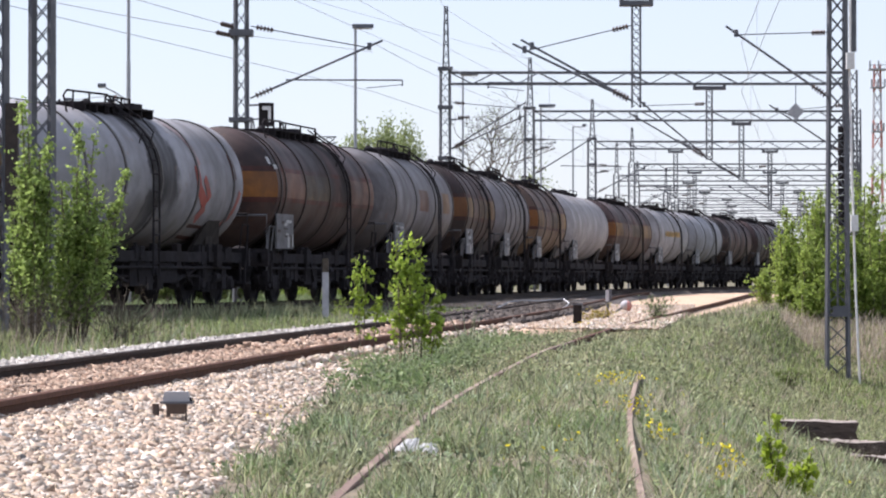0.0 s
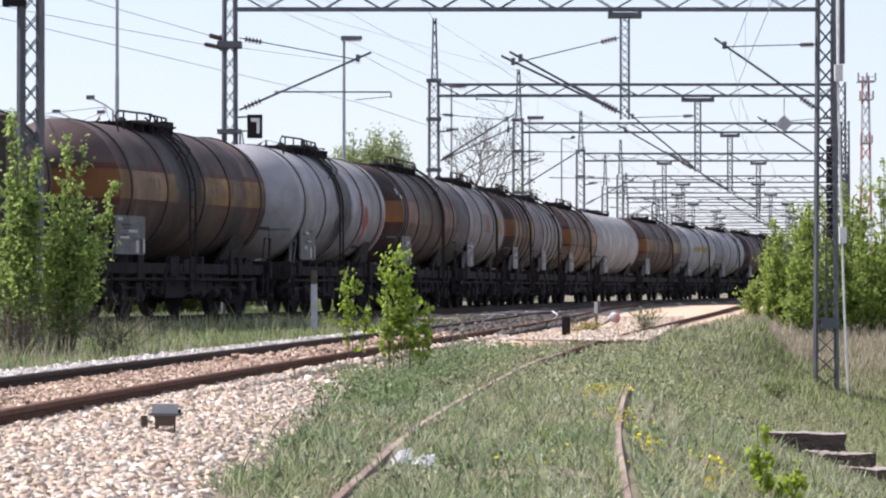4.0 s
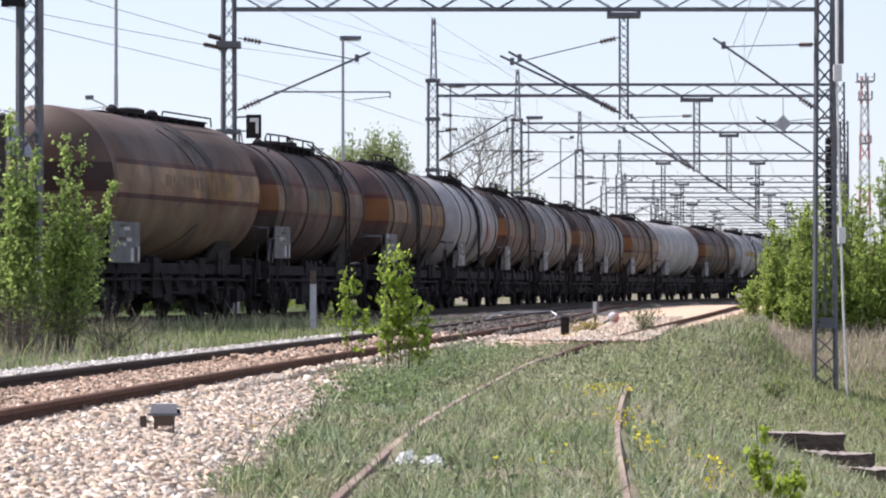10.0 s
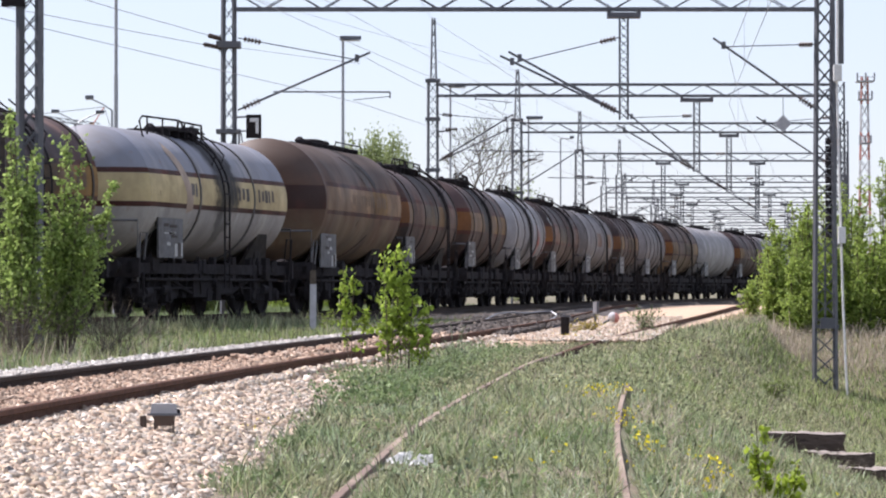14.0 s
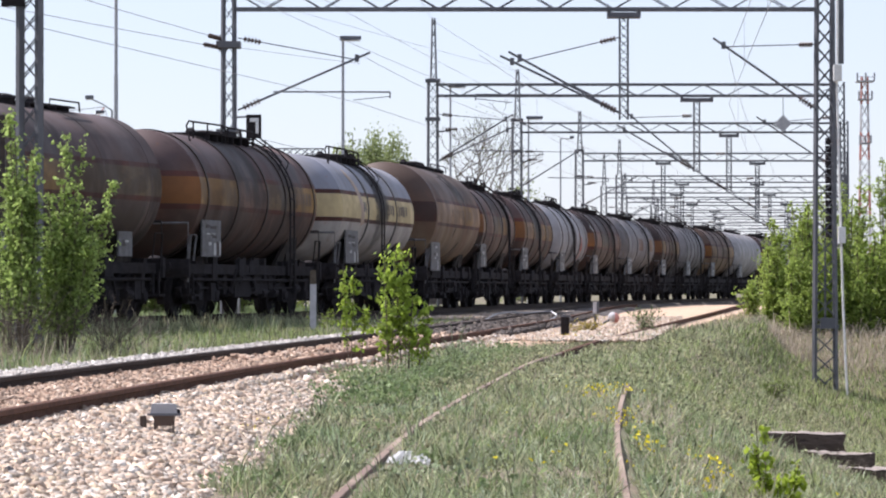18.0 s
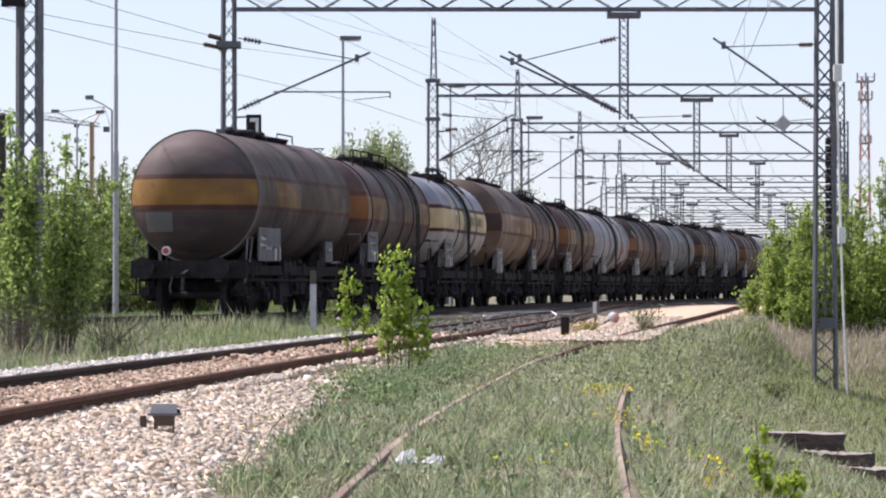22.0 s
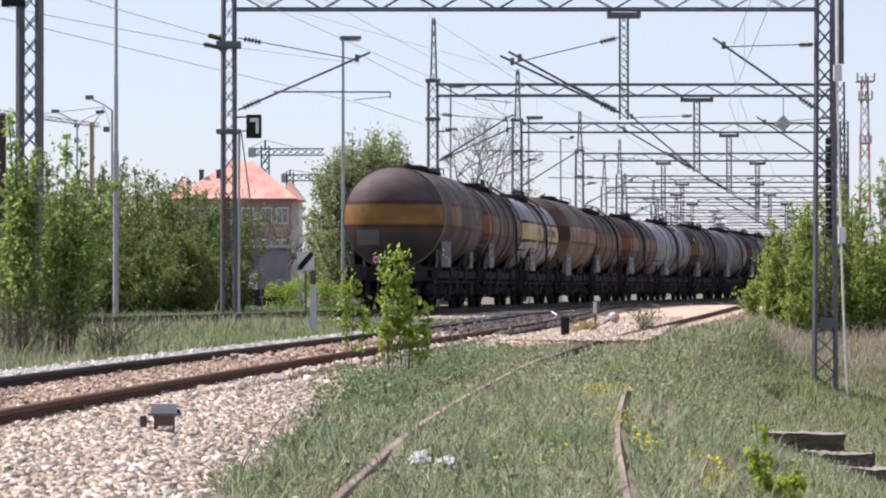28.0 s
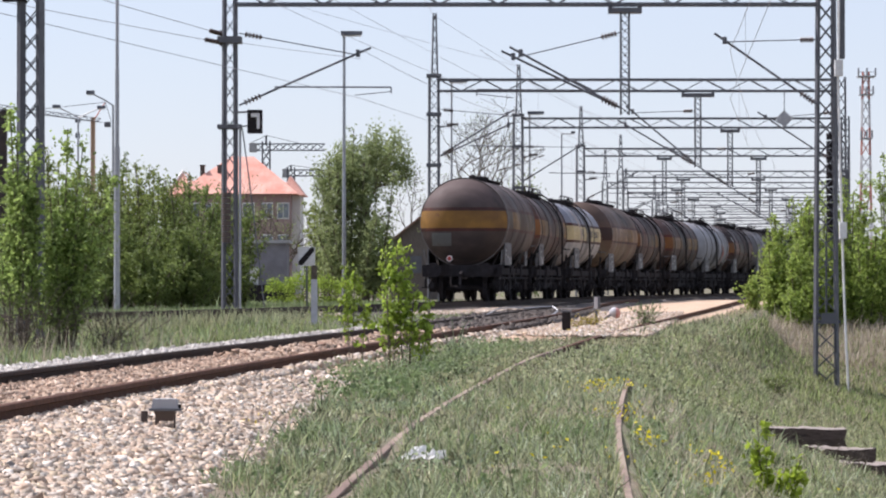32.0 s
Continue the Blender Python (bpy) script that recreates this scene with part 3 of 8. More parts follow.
def gantry(y, x0, x1, base0, base1, chord, depth, mast_top, drops, bays, leg_half=0.22, right_half=None, y1=None, spread=0.2, label=""):
    y1 = y if y1 is None else y1
    gt = tagged(new("catenary_gantry"), label or "grey steel lattice gantry spanning the tracks", "gantry", "catenary gantries")
    h = chord - base0
    leg(gt, x0, y, base0, chord + depth + 0.1, leg_half, leg_half * 0.85, 0.08, max(4, int(h / 0.42)), brace=0.017)
    rh = right_half or leg_half
    leg(gt, x1, y1, base1, chord + depth + 0.1, rh, rh * 0.72, 0.10 if y < 100 else 0.06, max(4, int((chord - base1) / 0.5)), turn=-math.atan2(x1, y1), brace=0.03)
    if mast_top > chord + depth + 0.3:
        leg(gt, x0 + 0.03, y, chord + depth + 0.1, mast_top, leg_half * 0.55, 0.05, 0.05, 6, name="mast_extension", brace=0.02)
    g = Geo()
    a, b = Vector((x0 + leg_half, y, chord)), Vector((x1 - rh * 0.7, y1, chord))
    lo = [a + Vector((0, -spread, 0)), a + Vector((0, -spread, depth)), a + Vector((0, spread, depth)), a + Vector((0, spread, 0))]
    hi = [v + (b - a) for v in lo]
    if y < 140:
        beam = new("gantry_beam")
        beam.parent = gt
        for p0, p1 in ((0, 1), (3, 2)):
            for k in range(bays):
                u0, u1 = (p0, p1) if k % 2 else (p1, p0)
                part("diagonal", Geo().bar(lo[u0].lerp(hi[u0], k / bays), lo[u1].lerp(hi[u1], (k + 1) / bays), 0.028), M_STEEL, beam)
    else:
        lattice(g, lo, hi, bays, 0.028, faces_on=((0, 1), (3, 2)), zig=True)
        beam = tagged(part("gantry_beam", g, M_STEEL, gt), kind="stuff")
    for p, q in zip(lo, hi):
        part("chord", Geo().bar(p, q, 0.085), M_STEEL, beam)
    for dx, zlow, width in drops:
        t = (dx - a.x) / (b.x - a.x)
        c = a.lerp(b, t)
        dg = Geo()
        top = square(dx, c.y, chord - 0.18, 0.115)
        low = square(dx, c.y, zlow, 0.115)
        lattice(dg, low, top, max(6, int((chord - zlow) / 0.22)), 0.014)
        dp = tagged(part("drop_post", dg, M_STEEL, gt), kind="stuff")
        for p, q in zip(low, top):
            part("post", Geo().bar(p, q, 0.042), M_STEEL, dp)
        part("bracket", Geo().box(dx - width / 2, dx + width / 2, c.y - 0.25, c.y + 0.25, chord - 0.24, chord - 0.1)
             .box(dx - width / 2, dx - width / 2 + 0.1, c.y - 0.2, c.y + 0.2, chord - 0.1, chord + 0.04)
             .box(dx + width / 2 - 0.1, dx + width / 2, c.y - 0.2, c.y + 0.2, chord - 0.1, chord + 0.04), M_STEEL, gt)
    return gt


CHORD = 8.36
G1 = gantry(91, -5.95, 10.60, -0.30, -2.3, CHORD, 0.47, 0, [(5.02, 5.30, 0.92)], 20, 0.175, 0.295,
            label="grey lattice gantry with insulated cantilever arms")
arm(G1, (-5.68, 90.8, 5.55), (-2.02, 90.8, 7.15), (-5.68, 90.8, 7.55), ((-4.70, 90.8, 6.06), (-1.47, 90.8, 6.05)))
arm(G1, (10.35, 90.7, 5.55), (7.48, 90.7, 7.54), (10.35, 90.7, 7.37), None)
arm(G1, (4.92, 90.7, 5.45), (1.58, 90.7, 7.05), (4.92, 90.7, 7.57), ((5.0, 90.7, 5.95), (0.9, 90.7, 5.98)))
arm(G1, (4.92, 91.2, 5.5), (1.82, 91.2, 7.2), None, None)
part("pole_collar", Geo().box(-6.28, -5.62, 90.68, 91.32, 4.9, 5.02), M_STEEL, G1)
part("pole_collar", Geo().box(-6.28, -5.62, 90.68, 91.32, 7.28, 7.46), M_STEEL, G1)

part("gusset_plate", Geo().box(10.42, 10.84, 90.5, 90.53, -0.5, -0.2), M_STEEL, G1)
part("pole_collar", Geo().box(10.28, 10.96, 90.66, 91.34, -0.5, -0.4), M_STEEL, G1)
part("conduit", Geo().tube((-5.64, 90.6, -0.4), (-5.64, 90.6, 4.9), 0.035, n=8), M_GALV, G1)
part("guy_wire", Geo().path([(-5.58, 90.6, 4.9), (-5.35, 90.6, 3.2), (-4.93, 90.6, -0.35)], 0.018, 6), M_STEEL, G1)
G2 = gantry(132, -0.41, 16.0, -0.35, -0.6, CHORD, 0.455, 11.5, [(10.22, 5.3, 1.3)], 18, 0.21)
arm(G2, (-0.15, 131.7, 5.75), (2.82, 131.7, 7.6), (-0.15, 131.7, 7.6), ((1.0, 131.7, 6.15), (4.0, 131.7, 6.1)))
arm(G2, (-0.15, 132.3, 5.75), (2.9, 132.3, 7.15), None, None)
arm(G2, (10.1, 131.7, 5.4), (7.3, 131.7, 7.75), (10.1, 131.7, 7.55), ((10, 131.7, 6.0), (7.0, 131.7, 6.0)))
arm(G2, (10.1, 132.2, 5.4), (7.0, 132.2, 7.2), None, None)
arm(G2, (15.8, 131.7, 5.4), (12.6, 131.7, 7.5), (15.8, 131.7, 7.5), None)
G3 = gantry(163, 3.68, 19.95, -0.35, -0.6, CHORD, 0.455, 11.5, [(14.22, 5.4, 0.95)], 18, 0.25)
arm(G3, (3.95, 162.7, 5.7), (7.0, 162.7, 7.6), (3.95, 162.7, 7.4), ((5.2, 162.7, 6.1), (8.2, 162.7, 6.05)))
arm(G3, (14.1, 162.7, 5.5), (11.0, 162.7, 7.4), (14.1, 162.7, 7.3), ((14, 162.7, 6.0), (10.5, 162.7, 6.0)))
G4 = gantry(199.5, 8.3, 24.4, -0.35, -0.6, CHORD, 0.455, 11.4, [(19.13, 5.4, 0.95), (13.4, 5.4, 0.9)], 18, 0.26)
arm(G4, (8.6, 199.2, 5.7), (11.8, 199.2, 7.4), (8.6, 199.2, 7.4), ((9.8, 199.2, 6.1), (13.0, 199.2, 6.05)))
arm(G4, (19.0, 199.2, 5.5), (15.8, 199.2, 7.4), (19.0, 199.2, 7.3), ((19, 199.2, 6.0), (15.5, 199.2, 6.0)))
for gob, gx0, gyy in ((G2, -0.41, 132), (G3, 3.68, 163), (G4, 8.3, 199.5)):
    for z in (5.3, 7.35, 8.9):
        part("pole_collar", Geo().box(gx0 - 0.3, gx0 + 0.3, gyy - 0.3, gyy + 0.3, z, z + 0.14), M_STEEL, gob)
    part("anchor_fork", Geo().bar((gx0 + 0.2, gyy - 0.2, 6.9), (gx0 + 0.75, gyy - 0.2, 6.95), 0.06), M_STEEL, gob)
    insulator(gob, (gx0 + 0.5, gyy - 0.3, 7.0), (gx0 + 1.0, gyy - 0.3, 7.0), 5, 0.1)
FAR_GANTRIES = ((240, 12.9, 30, 11.5, (23.0, 17.5)), (267, 13.1, 33, 11.5, (26.6, 19.0)), (296, 16.4, 37, 11.0, (31.0, 22.5)), (326, 20.9, 41, 11.4, (34.5, 27.0)),
                (356, 24.0, 45, 9.0, (38.0, 30.0)), (390, 25.5, 49, 11.4, (43.0, 33.0)), (430, 29.0, 54, 9.0, (47.0, 38.0)), (475, 33.0, 60, 11.4, (52.0, 42.0)),
                (530, 37.0, 67, 9.0, (58.0, 47.0)))
for gyy, ga, gb, gtop, gdrops in FAR_GANTRIES:
    gg = gantry(gyy, ga, 0.1225 * gyy, -0.4, -0.6, CHORD, 0.46, gtop, [(d, 5.4, 1.0) for d in gdrops], 20, 0.24, 0.18)
    for gd in (ga + 0.3, gdrops[1]):
        way = 1 if gd < ga + 1 else -1
        arm(gg, (gd, gyy - 0.3, 5.6), (gd + 3.1 * way, gyy - 0.3, 7.3), (gd, gyy - 0.3, 7.2), ((gd, gyy - 0.3, 6.0), (gd + 3.5 * way, gyy - 0.3, 6.0)))
    arm(gg, (gdrops[0] - 0.1, gyy - 0.3, 5.6), (gdrops[0] - 3.2, gyy - 0.3, 7.3), (gdrops[0] - 0.1, gyy - 0.3, 7.2), ((gdrops[0], gyy - 0.3, 6.0), (gdrops[0] - 3.4, gyy - 0.3, 6.0)))


def free_mast(x, y, z0, z1, half, post, turn, label):
    mt = tagged(new("catenary_mast"), label, "mast", "catenary masts")
    leg(mt, x, y, z0, z1, half, half * 0.92, post, int((z1 - z0) / 0.36), turn, brace=0.02)
    return mt


M1 = free_mast(-6.56, 52, -0.5, 10.5, 0.155, 0.085, 0.05, "slender grey lattice mast standing in the verge bush")
M2 = free_mast(-7.1, 51, -0.5, 10.5, 0.10, 0.07, 0.0, "dark narrow lattice mast beside the verge")
part("top_bracket", Geo().box(-6.98, -6.62, 51.75, 51.95, 5.08, 5.6), M_BLACK, M1, "dark box bracket on the mast")
part("cable_box", Geo().box(-6.97, -6.775, 50.7, 50.85, 1.62, 3.3), M_HOOP, M2, "dark cable trough plate")


def round_pole(name, x, y, z0, pieces, material, label, category):
    """A stepped round pole; pieces: (height, radius) upward."""
    pl = tagged(new(name), label, category)
    z = z0
    for top, r in pieces:
        part("pole", Geo().tube((x, y, z), (x, y, top), r, r * 0.93, 12), material, pl, smooth=False)
        z = top
    return pl


round_pole("tall_pole", -10.28, 103, -0.5, [(4.9, 0.098), (7.35, 0.07), (11.5, 0.055)], M_GALV, "tall stepped galvanised light pole by the hedge", "pole")


def lamp_post(x, y, top, heads, r=0.055, lab="thin grey yard lamp post with a flat lamp head"):
    lp = tagged(new("yard_lamp"), lab, "lamp", "yard lamps")
    part("pole", Geo().tube((x, y, -0.5), (x, y, top), r * 1.4, r, 8), M_GALV, lp)
    for dx, rise in heads:
        s = 1 if dx > 0 else -1
        g = Geo()
        if abs(dx) > 0.8:
            pts = [(x, y, top), (x + dx * 0.4, y, top + rise * 0.6), (x + dx * 0.75, y, top + rise)]
            g.path(pts, 0.035, 6)
            part("bracket", g, M_GALV, lp)
        x0, x1 = sorted((x + dx * 0.7 if abs(dx) > 0.8 else x - 0.12 * s, x + dx))
        zt = top + rise
        head = Geo().add([(x0, y - 0.16, zt), (x1, y - 0.14, zt + 0.03), (x1, y + 0.14, zt + 0.03), (x0, y + 0.16, zt),
                          (x0, y - 0.13, zt + 0.17), (x1, y - 0.10, zt + 0.17), (x1, y + 0.10, zt + 0.17), (x0, y + 0.13, zt + 0.17)],
                         [(0, 1, 2, 3), (7, 6, 5, 4), (0, 4, 5, 1), (1, 5, 6, 2), (2, 6, 7, 3), (3, 7, 4, 0)])
        hd = part("lamp_head", head, M_STEEL, lp)
        part("lamp_glass", Geo().box(x0 + 0.04, x1 - 0.04, y - 0.1, y + 0.1, zt - 0.035, zt + 0.0), M_WHITE, hd)
    return lp


lamp_post(-3.97, 130, 10.45, [(0.72, 0.0)])
lamp_post(0.35, 154, 10.05, [(0.75, 0.0)], 0.045)
lamp_post(4.8, 184, 10.1, [(0.8, 0.0)], 0.05)
lamp_post(7.46, 208, 10.1, [(0.85, 0.0)], 0.05)
lamp_post(-20.1, 180, 9.7, [(-1.4, 0.55), (1.5, 0.5)], 0.05, "twin-armed street lamp beyond the hedge")
lamp_post(-14.95, 148, 8.65, [(-1.2, 0.5)], 0.05, "street lamp with one curved arm")
# signal repeater box hung from the gantry leg
sig = tagged(new("signal_box"), "black boxed light signal with a white-edged face", "railway signal")
part("housing", Geo().box(-5.40, -5.0, 89.9, 90.25, 4.74, 5.38), M_BLACK, sig)
part("face_panel", Geo().box(-5.30, -5.06, 89.86, 89.9, 5.18, 5.28).box(-5.14, -5.06, 89.86, 89.9, 4.86, 5.18), M_WHITE, sig, "white edged panel")
part("bracket", Geo().bar((-5.72, 90.6, 5.34), (-5.3, 90.2, 5.34), 0.05).bar((-5.72, 90.6, 4.95), (-5.3, 90.2, 4.95), 0.04), M_STEEL, sig)

# diamond sign hung on wires under the second gantry
dia = Geo()
dc, dr = Vector((13.65, 131.5, 7.22)), 0.35
dia.add([dc + Vector((dr, 0, 0)), dc + Vector((0, 0, dr)), dc + Vector((-dr, 0, 0)), dc + Vector((0, 0, -dr)),
         dc + Vector((dr, 0.03, 0)), dc + Vector((0, 0.03, dr)), dc + Vector((-dr, 0.03, 0)), dc + Vector((0, 0.03, -dr))],
        [(0, 1, 2, 3), (7, 6, 5, 4), (0, 4, 5, 1), (1, 5, 6, 2), (2, 6, 7, 3), (3, 7, 4, 0)])
sign = tagged(new("diamond_sign"), "plain grey diamond board hung from the gantry arm", "sign")
part("board", dia, M_GALV, sign)
part("hanger", Geo().bar(dc + Vector((0, 0.02, dr)), dc + Vector((0, 0.02, 1.15)), 0.03), M_STEEL, sign)

# tension weights hanging inside the gantry's far leg
tw = tagged(new("tension_weights"), "stack of dark iron tension weights hanging in the leg", "weights")
for k in range(13):
    part("weight", Geo().tube((10.74, 90.9, 2.02 + 0.215 * k), (10.74, 90.9, 2.20 + 0.215 * k), 0.14, 0.14, 16), M_BLACK, tw)
part("hanger_rod", Geo().tube((10.74, 90.9, 2.0), (10.74, 90.9, 8.2), 0.02, n=6), M_STEEL, tw)
part("guide_rod", Geo().bar((10.6, 90.95, -0.2), (10.6, 90.95, 2.0), 0.05), M_STEEL, tw)
part("side_channel", Geo().box(10.93, 11.12, 90.9, 91.1, 6.85, 8.8), M_STEEL, tw)

tv = tagged(new("tension_weights"), "dark brown tension weights hanging by the gantry leg", "weights")
for k in range(9):
    part("weight", Geo().tube((-6.02, 90.62, 1.75 + 0.155 * k), (-6.02, 90.62, 1.885 + 0.155 * k), 0.125, 0.125, 14), M_INSUL, tv)
part("hanger_rod", Geo().tube((-6.02, 90.62, 1.7), (-6.02, 90.62, 7.3), 0.018, n=6), M_STEEL, tv)
part("guide_bracket", Geo().bar((-6.02, 90.62, 1.72), (-6.02, 90.85, 1.72), 0.05), M_STEEL, tv)

# white cable pipe with a junction box beside the gantry's far leg
pipe = tagged(new("cable_pipe"), "white plastic cable pipe with a junction box", "pipe")
part("pipe", Geo().path([(10.84, 90.0, 8.9), (10.84, 90.0, 7.6), (10.82, 90.0, 6.2), (10.88, 90.0, 3.6), (10.98, 90.0, 0.2), (11.1, 90.0, -2.6)], 0.033, 8), M_WHITE, pipe)
part("junction_box", Geo().box(10.84, 11.04, 89.85, 90.02, 1.85, 2.3), M_WHITE, pipe, "white junction box")
part("upper_box", Geo().box(10.72, 10.94, 89.85, 90.02, 6.3, 6.75), M_WHITE, pipe)


def wires(name, spans, label, r=0.012, sag=0.015):
    for p, q in spans:
        ob = Geo()
        p, q = Vector(p), Vector(q)
        L = (q - p).length
        n = max(4, int(L / 8))
        pts = [p.lerp(q, k / n) - Vector((0, 0, sag * L * 4 * (k / n) * (1 - k / n))) for k in range(n + 1)]
        ob.path(pts, r, 5)
        tagged(new(name, mesh_of(name, ob, M_WIRE)), label, "overhead wire", "overhead wires")


# contact and messenger wires, gantry to gantry
MAIN_NODES = ((45, -12.1), (91, -2.3), (132, 3.6), (163, 7.9), (199.5, 12.6), (240, 17.4), (267, 20.5), (326, 27.5))
OLD_NODES = ((45, 5.0), (91, 7.94), (132, 12.4), (163, 16.2), (199.5, 20.5), (240, 25.0), (267, 28.5), (326, 35.5))
NEAR_NODES = ((91, 1.0), (132, 7.0), (163, 11.0), (199.5, 15.6), (240, 19.8), (267, 23.0), (326, 30.0))
for nodes in (MAIN_NODES, OLD_NODES, NEAR_NODES):
    wires("contact_wire", [((a, y0, 5.75), (b, y1, 5.75)) for (y0, a), (y1, b) in zip(nodes, nodes[1:])], "thin contact wire over the track", 0.007, 0.0)
    carried = nodes[1:] if nodes is MAIN_NODES else nodes
    wires("messenger_wire", [((a, y0, 7.1), (b, y1, 7.1)) for (y0, a), (y1, b) in zip(carried, carried[1:])], "sagging messenger wire over the track", 0.0075, 0.006)
    dr = Geo()
    for (y0, a), (y1, b) in zip(carried, carried[1:]):
        n = int((y1 - y0) / 12)
        for k in range(1, n):
            u = k / n
            L = math.hypot(y1 - y0, b - a)
            dr.tube((a + (b - a) * u, y0 + (y1 - y0) * u, 5.75), (a + (b - a) * u, y0 + (y1 - y0) * u, 7.1 - 0.006 * L * 4 * u * (1 - u)), 0.004, n=4)
    tagged(new("dropper_wires", mesh_of("dropper_wires", dr, M_WIRE)), "short dropper wires", "overhead wire", kind="stuff")
insulator(G1, (-6.2, 91, 7.55), (-6.42, 89.75, 7.54), 5, 0.07)
insulator(G1, (-6.2, 91, 7.3), (-6.56, 89.75, 7.3), 5, 0.07)
part("anchor_fork", Geo().bar((-6.2, 91, 7.2), (-6.2, 91, 7.65), 0.05).bar((-6.2, 91, 7.4), (-5.95, 91, 7.4), 0.06), M_STEEL, G1)
wires("feeder_wire", [((-6.2, 91, 7.55), (-14.3, 45, 7.55)), ((-6.2, 91, 7.3), (-19.6, 45, 7.3))], "feeder wire dead-ended at the gantry leg", 0.009, 0.002)
wires("return_wire", [((-0.41, 132, 11.4), (-3.4, 60, 11.4)), ((-0.4, 132, 11.4), (3.7, 163, 11.4)), ((3.7, 163, 11.4), (8.3, 199.5, 11.3)), ((8.3, 199.5, 11.3), (12.9, 240, 11.4)),
                      ((1.27, 132, 8.4), (-8.7, 60, 8.4)), ((4.1, 163, 9.7), (-8.75, 60, 9.7)), ((-5.7, 91, 7.3), (-2.3, 91, 6.85)), ((3.7, 163, 11.4), (-16.9, 80, 11.4))], "long thin return wire from mast to mast", 0.007, 0.002)


# ---- the tank train ----
import functools

AXIS, RADIUS = 2.66, 1.41
SPEED, TAIL = 3.7733, -125.50
WHEEL_R = 0.46


def wheel_mesh():
    g = Geo()
    for s in (-1, 1):
        y0 = s * 0.7535
        g.lathe([(y0 - 0.07 * s, 0.49), (y0 - 0.04 * s, 0.49), (y0 - 0.035 * s, 0.465), (y0 + 0.07 * s, WHEEL_R), (y0 + 0.07 * s, 0.38), (y0 + 0.03 * s, 0.36),
                 (y0 + 0.02 * s, 0.14), (y0 + 0.09 * s, 0.12)], 20, "y")
    g.tube((0, -1.0, 0), (0, 1.0, 0), 0.08, n=10)
    return mesh_of("wheelset", g, M_BLACK)


def bogie_mesh():
    g = Geo()
    for s in (-1, 1):
        y = s * 1.0
        g.add([(-1.25, y, 0.62), (-1.1, y, 0.42), (-0.7, y, 0.42), (-0.45, y, 0.28), (0.45, y, 0.28), (0.7, y, 0.42), (1.1, y, 0.42), (1.25, y, 0.62), (0.6, y, 0.78), (-0.6, y, 0.78)]
              + [(-1.25, y - 0.12 * s, 0.62), (-1.1, y - 0.12 * s, 0.42), (-0.7, y - 0.12 * s, 0.42), (-0.45, y - 0.12 * s, 0.28), (0.45, y - 0.12 * s, 0.28), (0.7, y - 0.12 * s, 0.42),
                 (1.1, y - 0.12 * s, 0.42), (1.25, y - 0.12 * s, 0.62), (0.6, y - 0.12 * s, 0.78), (-0.6, y - 0.12 * s, 0.78)],
              [tuple(range(10)), tuple(range(10, 20))[::-1]] + [(i, (i + 1) % 10, 10 + (i + 1) % 10, 10 + i) for i in range(10)])
        for x in (-0.9, 0.9):
            g.box(x - 0.16, x + 0.16, min(y, y + 0.14 * s), max(y, y + 0.14 * s), 0.32, 0.62)
            g.tube((x, y + 0.14 * s, 0.46), (x, y + 0.2 * s, 0.46), 0.13, 0.11, 12)
        for x in (-0.22, 0, 0.22):
            g.tube((x, y, 0.34), (x, y, 0.6), 0.085, n=8)
    g.box(-0.3, 0.3, -1.0, 1.0, 0.5, 0.78)
    return mesh_of("bogie", g, M_BLACK)


def dished(q, bulge):
    """Depth of a dished tank end at a share q of its radius."""
    return bulge * (1 - q ** 3.2)


def dome_profile(half, r, bulge, steps=9):
    """Barrel and dished ends: (along, radius) pairs."""
    pts = []
    for k in range(steps + 1):
        q = math.sin(math.pi / 2 * k / steps)
        pts.append((-half - dished(q, bulge), max(0.02, r * q)))
    return pts + [(-half + 0.02, r), (half - 0.02, r)] + [(-s, q) for s, q in pts[::-1]]


def arc_panel(x0, x1, z0, z1, side, r, lift=0.006, n=6):
    """A piece of painted plate that follows the barrel between two heights."""
    g = Geo()
    rr = r + lift
    a0, a1 = math.asin(max(-1, min(1, (z0 - AXIS) / r))), math.asin(max(-1, min(1, (z1 - AXIS) / r)))
    vs = []
    for k in range(n + 1):
        a = a0 + (a1 - a0) * k / n
        vs += [(x0, side * rr * math.cos(a), AXIS + rr * math.sin(a)), (x1, side * rr * math.cos(a), AXIS + rr * math.sin(a))]
    g.add(vs, [(2 * k, 2 * k + 1, 2 * k + 3, 2 * k + 2) for k in range(n)])
    return g


def dome_band(half, bulge, r, z0, z1, end, lift=0.006, n=24, m=4):
    """A painted band across a dished end."""
    g, vs = Geo(), []
    for j in range(m + 1):
        z = z0 + (z1 - z0) * j / m - AXIS
        for i in range(n + 1):
            y = (-1 + 2 * i / n) * math.sqrt(max(0, r * r - z * z))
            q = min(1, math.hypot(y, z) / r)
            vs.append((end * (half + dished(q, bulge) + lift), y * (1 + lift / r), AXIS + z))
    g.add(vs, [(j * (n + 1) + i, j * (n + 1) + i + 1, (j + 1) * (n + 1) + i + 1, (j + 1) * (n + 1) + i) for j in range(m) for i in range(n)])
    return g


